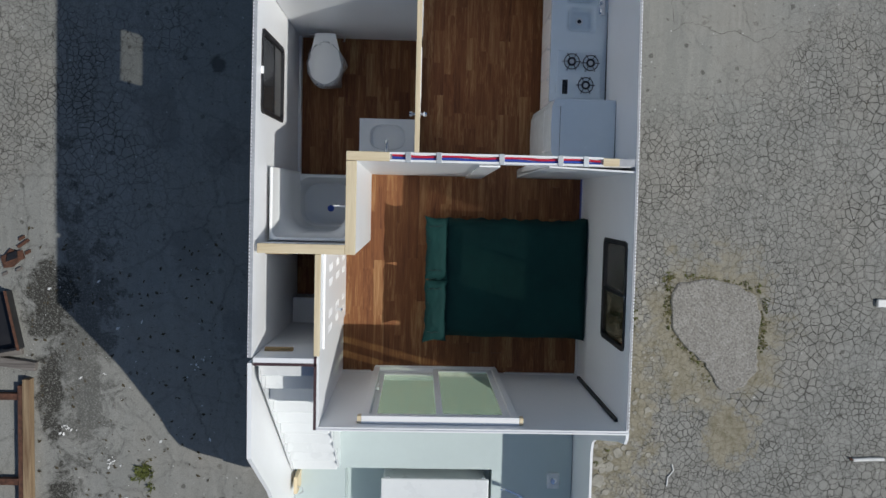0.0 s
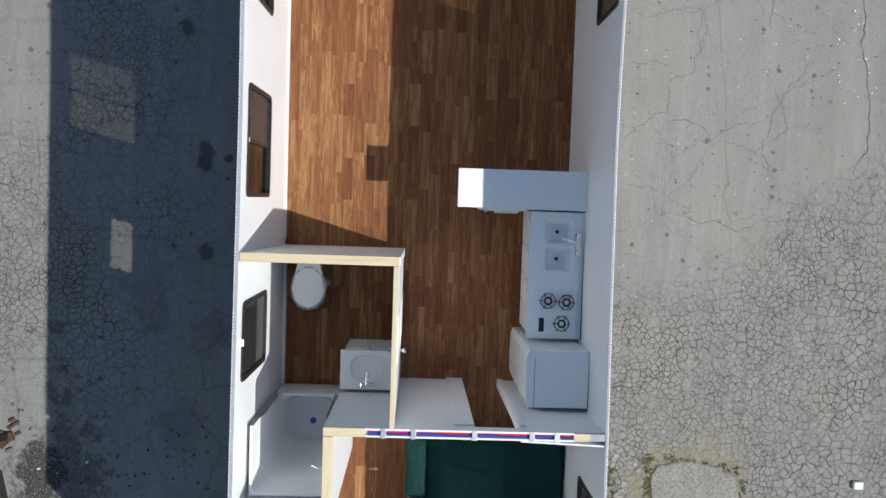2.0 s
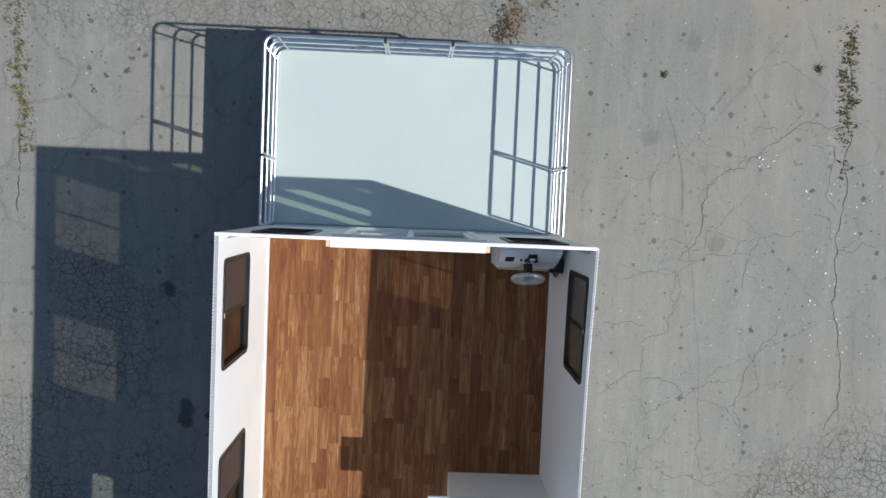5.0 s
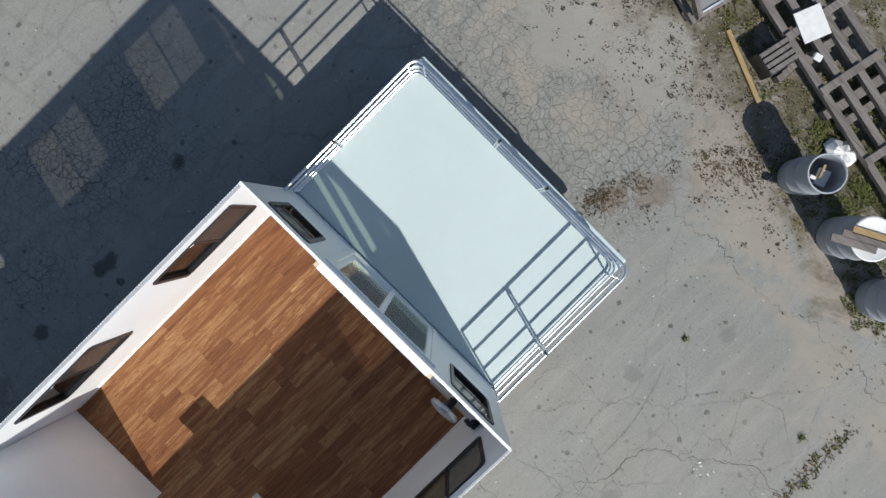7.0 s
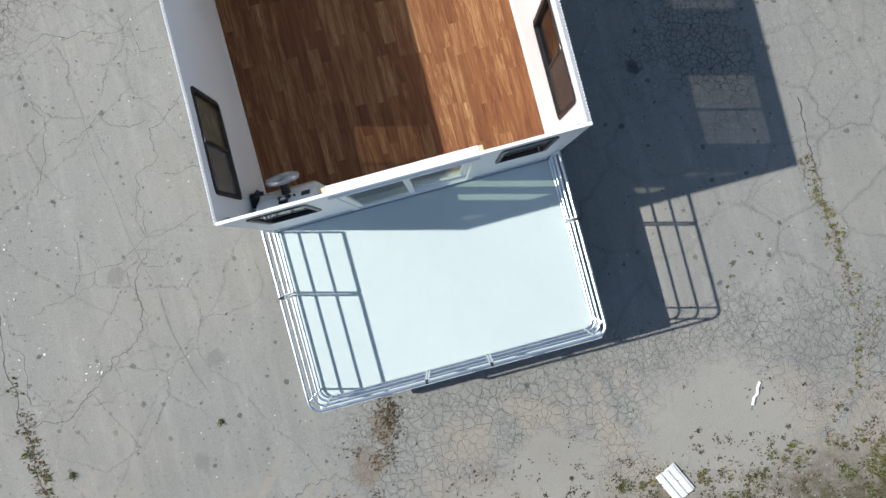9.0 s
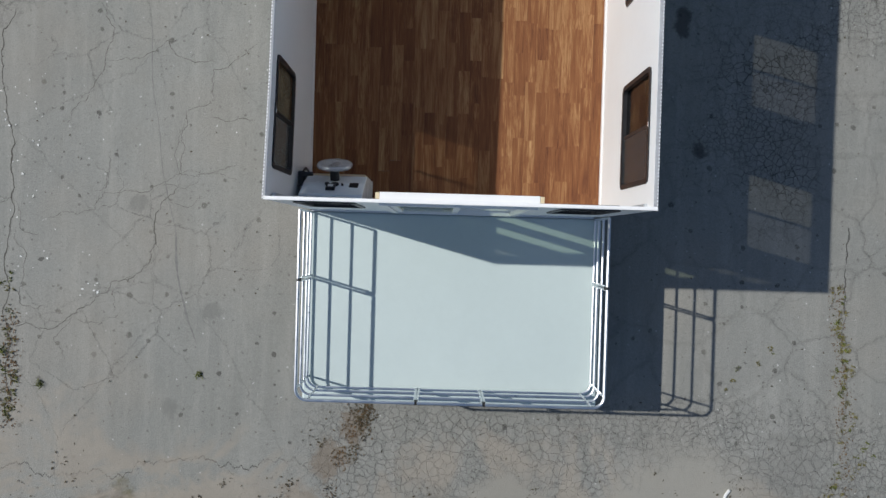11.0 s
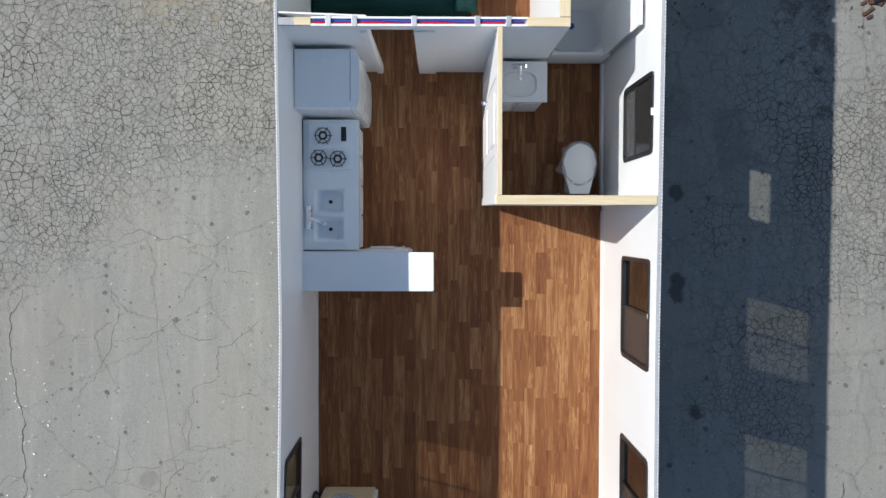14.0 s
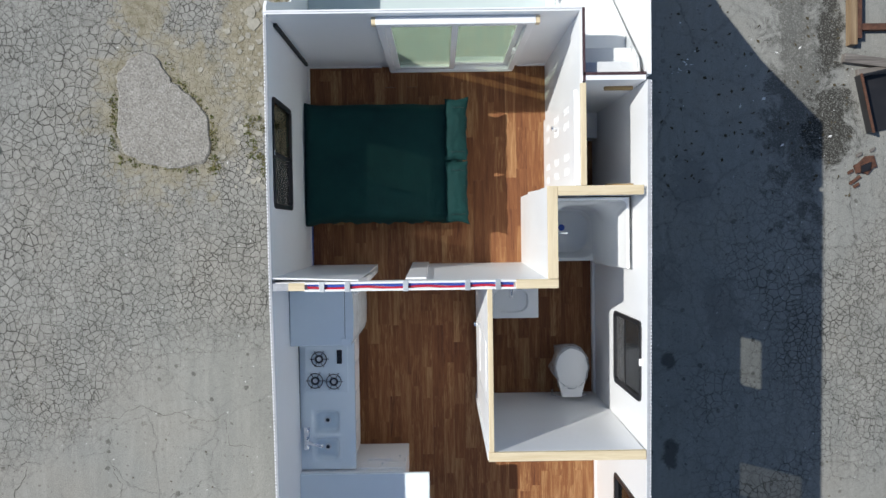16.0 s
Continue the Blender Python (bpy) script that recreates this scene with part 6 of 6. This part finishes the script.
def yard_odds():
    t = thing("timber_pallet", (-1.62, 5.95, G), "weathered grey timber pallet in the yard", "pallet", turn=74)
    for y in (-0.20, 0.0, 0.20):
        part("runner", boxes((-0.36, 0.36, y - 0.045, y + 0.045, 0.0, 0.17, 0.006)), M_GREYWOOD, t)
    for x in (-0.29, -0.10, 0.08, 0.27):
        part("deck_board", boxes((x - 0.05, x + 0.05, -0.26, 0.26, 0.171, 0.20, 0.004)), M_GREYWOOD, t)
    part("edge_board", boxes((-0.38, 0.30, -0.33, -0.262, 0.05, 0.22, 0.006)), M_GREYWOOD, t)

    def sack(name, x, y, sx, sy, h, turn, label, seed):
        q = thing(name, (x, y, G), label, "sack" if h > 0.1 else "scrap", "", turn)
        bm = lathe([(0.85, 0.0), (1.0, 0.25), (0.95, 0.6), (0.6, 0.9), (0.1, 1.0)], 22)
        for v in bm.verts:
            k = 1 + 0.35 * noise.noise(Vector((v.co.x * 2.1, v.co.y * 2.1, v.co.z * 2 + seed)))
            v.co = Vector((v.co.x * sx * k, v.co.y * sy * k, v.co.z * h * (1 + 0.3 * noise.noise(v.co * 3))))
        part("crumpled_sheet", bm, M_LID, q)

    sack("plastic_sack", 2.70, 4.93, 0.21, 0.17, 0.16, 30, "crumpled white plastic sack behind the drum", 1)
    sack("plastic_scrap", -1.53, 5.21, 0.05, 0.05, 0.05, 0, "small crumpled white plastic scrap on the dirt", 4)
    sack("plastic_scrap", -0.94, 5.00, 0.07, 0.06, 0.06, 40, "small crumpled white plastic scrap on the dirt", 7)
    sack("plastic_scrap", -2.62, 4.93, 0.03, 0.05, 0.03, 40, "small crumpled white plastic scrap on the dirt", 9)


def timber_rack():
    t = thing("timber_rack", (2.28, 5.42, G), "long weathered timber lattice lying on blocks", "timber rack", turn=-11.5)
    for y in (-0.26, -0.01, 0.24, 0.49):
        part("runner", boxes((-1.95, 1.95, y - 0.045, y + 0.045, 0.16, 0.25, 0.006)), M_GREYWOOD, t)
    for x in (-1.85, -1.05, -0.28, 0.72, 1.75):
        part("cross_slat", boxes((x - 0.05, x + 0.05, -0.30, 0.55, 0.251, 0.285, 0.005)), M_GREYWOOD, t)
    for x in (-1.5, -0.7, 0.2, 1.25):
        part("low_slat", boxes((x - 0.05, x + 0.05, -0.30, 0.55, 0.10, 0.158, 0.005)), M_GREYWOOD, t)
    for x in (-1.75, 0.0, 1.6):
        part("block", boxes((x - 0.06, x + 0.06, -0.36, 0.58, 0.0, 0.159, 0.006)), M_GREYWOOD, t)
    w = thing("white_board", (1.28, 5.65, G + 0.286), "square off-white board lying on the timber lattice", "board", turn=-22)
    part("board", boxes((-0.19, 0.19, -0.17, 0.17, 0.0, 0.02, 0.004)), M_LID, w)
    w = thing("paper_scrap", (1.62, 5.44, G + 0.251), "crumpled white paper scrap on the timber lattice", "scrap", turn=15)
    part("sheet", boxes((-0.05, 0.05, -0.045, 0.045, 0.0, 0.03, 0.012)), M_LID, w)
    p = thing("plank", (1.10, 4.83, G), "tan timber plank on the ground", "plank", turn=-21)
    part("board", boxes((-0.48, 0.48, -0.03, 0.03, 0.0, 0.05, 0.006)), M_TAN, p)
    b = thing("black_crate", (1.27, 5.10, G), "dark slatted crate beside the lattice", "crate", turn=-12)
    part("crate_body", boxes((-0.16, 0.16, -0.20, 0.20, 0.0, 0.30, 0.01)), M_BLACK, b)
    for k in range(4):
        part("slat", boxes((-0.14 + k * 0.075, -0.085 + k * 0.075, -0.19, 0.19, 0.301, 0.33, 0.004)), M_GREYWOOD, b)
    for k in range(3):
        q = thing("timber_block", (1.50, 5.02 + 0.09 * k, G), "short grey timber block beside the crate", "timber", "timber blocks", -10)
        part("block", boxes((-0.04, 0.04, -0.05, 0.05, 0.0, 0.16, 0.006)), M_GREYWOOD, q)


def drum(at, turn, kind, size=1.0):
    t = thing("plastic_drum", (*at, G), {"open": "open grey plastic drum with scraps inside", "boards": "grey plastic drum with white lid and boards on top", "lid": "grey plastic drum with dirty white lid"}[kind],
              "drum", "storage drums", turn)
    prof = [(0.22, 0.0), (0.255, 0.03), (0.262, 0.27), (0.275, 0.29), (0.262, 0.31), (0.262, 0.53), (0.275, 0.55), (0.262, 0.57), (0.262, 0.80), (0.27, 0.82), (0.27, 0.86)]
    if kind == "open":
        prof += [(0.245, 0.86), (0.24, 0.3), (0.22, 0.28)]
    part("drum_shell", lathe(prof, 32), M_PLASTG, t, smooth=True)
    if kind == "open":
        part("rim", tube([(0.262 * math.cos(2 * math.pi * k / 32), 0.262 * math.sin(2 * math.pi * k / 32), 0.862) for k in range(32)], 0.012, 6, closed=True), M_GALV, t)
        part("scrap_sheet", boxes((-0.02, 0.15, -0.14, 0.10, 0.62, 0.66, 0.01), (-0.12, -0.03, -0.10, -0.05, 0.6, 0.7, 0.01)), M_LID, t, "white scrap inside")
        part("scrap_stick", boxes((0.0, 0.03, -0.05, 0.15, 0.665, 0.69)), M_TAN, t)
    else:
        part("drum_lid", lathe([(0.268, 0.861), (0.272, 0.875), (0.255, 0.885), (0.24, 0.878)], 32), M_LID, t, "dirty white lid", True)
    if kind == "lid":
        part("bung", lathe([(0.055, 0.879), (0.05, 0.892)], 16, cx=-0.14, cy=0.05), M_PLASTG, t)
        part("bung", lathe([(0.035, 0.879), (0.03, 0.89)], 16, cx=0.09, cy=-0.05), M_RUST, t)
    t.scale = (size, size, 1.0)
    return t


def drums():
    drum((2.51, 4.34), 20, "open", 0.84)
    drum((3.40, 4.19), 0, "boards", 0.95)
    drum((4.29, 4.0), -60, "lid", 0.95)
    for k, (dx, m) in enumerate(((-0.14, M_GREYWOOD), (-0.02, M_GREYWOOD), (0.09, M_TAN))):
        b = thing("loose_board", (3.37 + dx * 0.5, 4.15 + dx, G + 0.886), "short weathered board lying across the drum lid", "board", "boards on the drum", 28)
        part("board", boxes((-0.30, 0.24, -0.045, 0.045, 0.0, 0.022, 0.004)), m, b)


white_board()
cart()
steel_ramp()
yard_odds()
timber_rack()
drums()


# ---- cracks that run on their own across the pavement ----
M_CRACK = plain("crack_dirt", (0.085, 0.08, 0.068), 0.95, var=0.4, scale=20, bump=0.3)
M_SCRAPE = plain("scraped_pavement", (0.185, 0.185, 0.172), 0.95, var=0.35, scale=25, bump=0.3)


def ribbon(verts, faces, points, width, rng, wild=0.16):
    """A jagged strip of changing width along a bent line."""
    line = [Vector(q) for q in points]
    for level in range(5):
        finer = [line[0]]
        for p, q in zip(line, line[1:]):
            d = q - p
            side = Vector((-d.y, d.x))
            finer += [(p + q) / 2 + side * rng.uniform(-wild, wild), q]
        line = finer if len(line) < 260 else line
    i0 = len(verts)
    for k, p in enumerate(line):
        d = (line[min(k + 1, len(line) - 1)] - line[max(k - 1, 0)]).normalized()
        side = Vector((-d.y, d.x))
        w = width * (0.45 + 0.9 * abs(noise.noise(Vector((p.x * 4, p.y * 4, 2.2))))) * rng.uniform(0.6, 1.3) * min(1.0, 0.15 + k / 12, 0.15 + (len(line) - 1 - k) / 12)
        verts.append((*(p + side * w), G + 0.0012))
        verts.append((*(p - side * w), G + 0.0012))
    faces.extend((i0 + 2 * k, i0 + 2 * k + 1, i0 + 2 * k + 3, i0 + 2 * k + 2) for k in range(len(line) - 1))


def long_cracks():
    rng = random.Random(77)
    v, f = [], []
    ribbon(v, f, LONG_CRACK, 0.0095, rng, 0.12)
    ribbon(v, f, SLANT_CRACK, 0.0058, rng, 0.2)
    for q in CROSS_CRACKS + SIDE_CRACKS:
        ribbon(v, f, q, 0.0038, rng, 0.17)
    for q in SOUTH_CRACKS:
        ribbon(v, f, q, 0.0042, rng, 0.17)
    for p in (SLANT_CRACK[3], SLANT_CRACK[6], LONG_CRACK[3], LONG_CRACK[5], CROSS_CRACKS[0][1], SIDE_CRACKS[0][2]):
        for _ in range(2):
            a = rng.uniform(0, 6.283)
            ribbon(v, f, [p, (p[0] + 0.35 * math.cos(a), p[1] + 0.35 * math.sin(a)), (p[0] + 0.6 * math.cos(a + 0.5), p[1] + 0.6 * math.sin(a + 0.5))], 0.0028, rng, 0.2)
    me = bpy.data.meshes.new("pavement_cracks")
    me.from_pydata(v, [], f)
    me.materials.append(M_CRACK)
    tagged(new("pavement_cracks", me), "long jagged dirt-filled cracks across the pavement", "cracks", "", "stuff")
    v, f = [], []
    ribbon(v, f, SCRAPE[:4], 0.017, rng, 0.02)
    ribbon(v, f, SCRAPE[3:] + [(3.65, -1.58), (3.69, -2.44)], 0.007, rng, 0.02)
    me = bpy.data.meshes.new("pavement_scrape")
    me.from_pydata(v, [], f)
    me.materials.append(M_SCRAPE)
    tagged(new("pavement_scrape", me), "long grey scrape mark on the pavement", "scrape", "", "stuff")


long_cracks()

# ---- weeds and litter ----
M_WEED = plain("dry_weed", (0.15, 0.135, 0.05), 0.8, var=0.5, scale=5, bump=0)
M_LEAF = plain("dead_leaf_litter", (0.07, 0.055, 0.03), 0.9, var=0.5, scale=7, bump=0)
M_MOSS = plain("green_weed", (0.10, 0.115, 0.025), 0.8, var=0.4, scale=5, bump=0)
M_LEAFR = plain("rusty_leaf_litter", (0.125, 0.08, 0.042), 0.9, var=0.5, scale=7, bump=0)
M_STONE = plain("pale_gravel", (0.31, 0.295, 0.25), 0.9, var=0.35, scale=9, bump=0)


def blades(verts, faces, rng, cx, cy, r, n, h):
    for _ in range(n):
        a, q = rng.uniform(0, 6.283), r * math.sqrt(rng.random())
        x, y = cx + q * math.cos(a), cy + q * math.sin(a)
        b, lean, w, hh = rng.uniform(0, 6.283), rng.uniform(0.4, 1.3), rng.uniform(0.003, 0.009), h * rng.uniform(0.5, 1.2)
        dx, dy = math.cos(b), math.sin(b)
        i = len(verts)
        verts.extend(((x - dy * w, y + dx * w, G), (x + dy * w, y - dx * w, G), (x + dx * hh * lean * 0.5 + dy * w * 0.7, y + dy * hh * lean * 0.5 - dx * w * 0.7, G + hh * 0.7),
                      (x + dx * hh * lean * 0.5 - dy * w * 0.7, y + dy * hh * lean * 0.5 + dx * w * 0.7, G + hh * 0.7), (x + dx * hh * lean, y + dy * hh * lean, G + hh * 0.85)))
        faces.extend(((i, i + 1, i + 2, i + 3), (i + 3, i + 2, i + 4)))


def flakes(verts, faces, rng, x, y, s):
    b = rng.uniform(0, 6.283)
    dx, dy, w = math.cos(b) * s, math.sin(b) * s, rng.uniform(0.3, 0.7)
    z = G + rng.uniform(0.002, 0.012)
    i = len(verts)
    verts.extend(((x - dx, y - dy, z), (x + dy * w, y - dx * w, z + s * rng.uniform(0.1, 0.6)), (x + dx, y + dy, z + 0.002), (x - dy * w, y + dx * w, z + s * rng.uniform(0.0, 0.4))))
    faces.append((i, i + 1, i + 2, i + 3))


def stuff(name, verts, faces, mat, label, category):
    me = bpy.data.meshes.new(name)
    me.from_pydata(verts, [], faces)
    me.materials.append(mat)
    tagged(new(name, me), label, category, "", "stuff")


def weeds():
    rng = random.Random(21)
    v, f = [], []
    v2, f2 = [], []
    lines = [(-4.7, 0.7, -4.9, 2.3, 60), (5.29, 2.56, 5.25, 2.02, 26), (5.3, 0.9, 5.33, 2.3, 22), (-4.9, 2.3, -4.6, 3.6, 18), (-5.2, 2.6, -4.3, 3.9, 18), (-3.7, -8.7, -3.5, -8.5, 8), (-4.0, 1.4, -3.4, 2.0, 6)]
    for x0, y0, x1, y1, n in lines:
        for _ in range(n):
            k = rng.random()
            tv, tf = (v, f) if rng.random() < 0.65 else (v2, f2)
            blades(tv, tf, rng, x0 + (x1 - x0) * k + rng.gauss(0, 0.05), y0 + (y1 - y0) * k + rng.gauss(0, 0.05), rng.uniform(0.01, 0.04), rng.randint(6, 16), 0.026)
    for x0, y0, x1, y1, n in ((2.88, -6.0, 2.92, -6.7, 60), (3.05, -6.03, 4.05, -6.2, 70), (4.11, -6.3, 4.10, -7.0, 50), (3.45, -7.3, 2.95, -6.7, 40), (2.2, -5.9, 2.5, -6.6, 60), (1.9, -6.1, 2.2, -8.5, 40)):
        for _ in range(n):
            k = rng.random()
            tv, tf = (v, f) if rng.random() < 0.55 else (v2, f2)
            blades(tv, tf, rng, x0 + (x1 - x0) * k + rng.gauss(0, 0.03), y0 + (y1 - y0) * k + rng.gauss(0, 0.03), rng.uniform(0.01, 0.04), rng.randint(5, 12), 0.018)
    for _ in range(26):
        cx, cy = 1.75 + abs(rng.gauss(0, 0.3)), rng.uniform(-8.6, -5.9)
        for _ in range(rng.randint(2, 6)):
            tv, tf = (v, f) if rng.random() < 0.6 else (v2, f2)
            blades(tv, tf, rng, rng.gauss(cx, 0.05), rng.gauss(cy, 0.05), 0.035, 14, 0.03)
    for _ in range(9):
        blades(v2, f2, rng, rng.gauss(-3.6, 0.10), rng.gauss(-8.62, 0.10), 0.05, 26, 0.06)
    for x, y in ((4.92, 2.17), (5.39, 1.77), (3.005, 1.994), (0.3, -9.2), (-3.6, -8.62), (5.7, 4.2), (4.4, 3.6)):
        blades(v2, f2, rng, x, y, 0.05, 30, 0.05)
    for _ in range(2600):
        x, y = rng.uniform(-6.5, 6.0), 3.7 + 5.2 * rng.random() ** 1.5
        if noise.noise(Vector((x * 0.9, y * 0.9, 3.1))) < 0.02 or y < 3.9 - 0.06 * x + 0.5 * noise.noise(Vector((x, y, 9))):
            continue
        tv, tf = (v, f) if rng.random() < 0.7 else (v2, f2)
        blades(tv, tf, rng, x, y, rng.uniform(0.02, 0.11), rng.randint(8, 30), 0.042)
    for _ in range(330):
        x, y = rng.uniform(2.2, 5.0), rng.uniform(4.2, 6.2)
        blades(v2, f2, rng, x, y, 0.09, 26, 0.07)
    for _ in range(900):
        x, y = rng.uniform(-6.0, -1.1), rng.uniform(4.5, 7.2)
        if noise.noise(Vector((x * 1.3, y * 1.3, 5.5))) > -0.05:
            tv, tf = (v, f) if rng.random() < 0.6 else (v2, f2)
            blades(tv, tf, rng, x, y, rng.uniform(0.03, 0.10), rng.randint(14, 34), 0.05)
    for _ in range(160):
        x, y = rng.uniform(-1.4, 1.0), rng.uniform(4.9, 6.6)
        tv, tf = (v, f) if rng.random() < 0.5 else (v2, f2)
        blades(tv, tf, rng, x, y, 0.09, 24, 0.06)
    stuff("dry_weeds", v, f, M_WEED, "dry yellowish weeds growing from cracks and dirt", "weeds")
    stuff("green_weeds", v2, f2, M_MOSS, "low green weeds growing from cracks and dirt", "weeds")
    lv, lf = [], []
    for _ in range(7000):
        x, y = rng.uniform(-6.5, 6.5), rng.gauss(4.6, 1.1)
        if y < 2.4 or y > 9 or noise.noise(Vector((x * 2.4, y * 2.4, 7.7))) + (y - 4.4) * 0.12 < 0.16:
            continue
        flakes(lv, lf, rng, x, y, rng.uniform(0.006, 0.022))
    for _ in range(2600):
        k = rng.random()
        x, y = 0.95 + 1.28 * k + rng.gauss(0, 0.10 + 0.1 * k), 2.32 + 2.0 * k + rng.gauss(0, 0.10 + 0.1 * k)
        if noise.noise(Vector((x * 2.6, y * 2.6, 1.7))) > 0.05 - 0.25 * k:
            flakes(lv, lf, rng, x, y, rng.uniform(0.004, 0.02))
    rv, rf = [], []
    for _ in range(1100):
        k = rng.random()
        x, y = 0.93 + 1.3 * k + rng.gauss(0, 0.07 + 0.1 * k), 2.32 + 2.05 * k + rng.gauss(0, 0.07 + 0.1 * k)
        if noise.noise(Vector((x * 2.6, y * 2.6, 4.7))) > -0.1 - 0.2 * k:
            flakes(rv, rf, rng, x, y, rng.uniform(0.004, 0.02))
    for _ in range(260):
        k = rng.random()
        flakes(rv, rf, rng, 5.29 - 0.02 * k + rng.gauss(0, 0.07), 2.7 - 1.4 * k + rng.gauss(0, 0.05), rng.uniform(0.006, 0.022))
    for _ in range(320):
        k = rng.random()
        flakes(rv, rf, rng, -4.7 - 0.2 * k + rng.gauss(0, 0.06), 0.7 + 2.6 * k, rng.uniform(0.006, 0.018))
    for _ in range(24):
        cx, cy = rng.uniform(-5.5, 3.0), rng.gauss(4.6, 0.4)
        for _ in range(rng.randint(8, 40)):
            flakes(rv, rf, rng, rng.gauss(cx, 0.06), rng.gauss(cy, 0.06), rng.uniform(0.006, 0.02))
    for _ in range(330):
        cx, cy = rng.uniform(-5.5, 3.0), rng.gauss(4.35, 0.5)
        r = rng.uniform(0.012, 0.05)
        for _ in range(rng.randint(4, 26)):
            flakes(lv, lf, rng, rng.gauss(cx, r), rng.gauss(cy, r), rng.uniform(0.005, 0.016))
    stuff("rusty_leaf_litter", rv, rf, M_LEAFR, "reddish-brown dead leaves gathered along the dirt", "litter")
    for _ in range(900):
        flakes(lv, lf, rng, rng.uniform(-7, 8), rng.uniform(-10, 4), rng.uniform(0.006, 0.018))
    for _ in range(420):
        flakes(lv, lf, rng, rng.uniform(-5.0, -2.6), rng.uniform(-9.4, -5.6), rng.choice((0.006, 0.008, 0.012, 0.02, 0.03)))
    stuff("leaf_litter", lv, lf, M_LEAF, "dead leaves and twigs scattered on the ground", "litter")
    cv, cf = [], []
    for _ in range(60):
        flakes(cv, cf, rng, rng.uniform(-5.0, -2.7), rng.uniform(-9.6, -5.6), rng.choice((0.005, 0.007, 0.01, 0.013, 0.03)))
    for _ in range(60):
        flakes(cv, cf, rng, rng.gauss(5.2, 0.35), rng.uniform(-1.6, 0.8), rng.choice((0.006, 0.008, 0.012, 0.02)))
    for _ in range(150):
        flakes(cv, cf, rng, rng.uniform(-6, 6), rng.uniform(-9.5, 4.5), rng.choice((0.006, 0.008, 0.012)))
    for cx, cy in ((4.37, 0.97), (-4.55, -8.1), (-2.95, -7.2), (-4.0, -8.5)):
        for _ in range(9):
            flakes(cv, cf, rng, rng.gauss(cx, 0.06), rng.gauss(cy, 0.06), rng.uniform(0.008, 0.03))
    stuff("paint_chips", cv, cf, M_LID, "white plastic and paint chips scattered on the pavement", "litter")
    sv, sf = [], []
    for _ in range(2600):
        x, y = rng.uniform(-6.5, 6.0), rng.uniform(3.8, 9.0)
        s = rng.uniform(0.005, 0.02)
        i = len(sv)
        sv.extend(((x - s, y - s * 0.6, G), (x + s, y - s * 0.5, G), (x + s * 0.6, y + s, G), (x - s * 0.7, y + s * 0.8, G), (x + s * 0.1, y, G + s * 0.9)))
        sf.extend(((i, i + 1, i + 4), (i + 1, i + 2, i + 4), (i + 2, i + 3, i + 4), (i + 3, i, i + 4)))
    for q in range(560):
        x, y = (rng.gauss(2.35, 0.28), rng.uniform(-8.9, -5.8)) if q < 420 else (1.72 + abs(rng.gauss(0, 0.32)), rng.uniform(-8.9, -5.9))
        s = rng.choice((0.006, 0.006, 0.008, 0.008, 0.012, 0.016, 0.022, 0.04)) if q < 420 else rng.choice((0.03, 0.04, 0.05, 0.07, 0.09))
        i, n = len(sv), rng.randint(6, 10)
        a0, h = rng.uniform(0, 6.283), min(0.009, s * 0.3) * rng.uniform(0.6, 1.3)
        rad = [s * rng.uniform(0.7, 1.15) for _ in range(n)]
        for sc, z in ((1.0, G), (0.9, G + h)):
            sv.extend((x + sc * rad[k] * math.cos(a0 + 6.283 * k / n), y + sc * rad[k] * math.sin(a0 + 6.283 * k / n), z) for k in range(n))
        sf.append(tuple(range(i + n, i + 2 * n)))
        sf.extend((i + k, i + (k + 1) % n, i + n + (k + 1) % n, i + n + k) for k in range(n))
    stuff("gravel", sv, sf, M_STONE, "pale stones and broken pavement bits", "gravel")


weeds()


# ---- floor planks ----
floor = bpy.data.objects["floor"]
plank_meshes = {}


def plank_mesh(length, width):
    key = (round(length, 2), round(width, 3))
    if key not in plank_meshes:
        bm = boxes((-key[1] / 2 + 0.0002, key[1] / 2 - 0.0002, -length / 2 + 0.0002, length / 2 - 0.0002, -0.010, 0.0))
        bmesh.ops.bevel(bm, geom=[e for e in bm.edges if all(v.co.z > -0.001 for v in e.verts)], offset=0.0003, segments=1, profile=0.5, affect="EDGES")
        plank_meshes[key] = finish("plank", bm, M_PLANK)
    return plank_meshes[key], key[0]


rng = random.Random(11)
PW = (IE - IW) / 26
for c in range(26):
    x = IW + (c + 0.5) * PW
    y = IS - rng.random() * 0.6
    while y < IN - 0.002:
        ln = rng.choice((0.34, 0.45, 0.6, 0.62, 0.78))
        a, b = max(y, IS), min(y + ln, IN)
        y += ln
        if b - a < 0.03:
            continue
        me, used = plank_mesh(b - a, PW)
        o = new("plank", me)
        o.parent = floor
        o.location = (x, (a + b) / 2, 0.0)
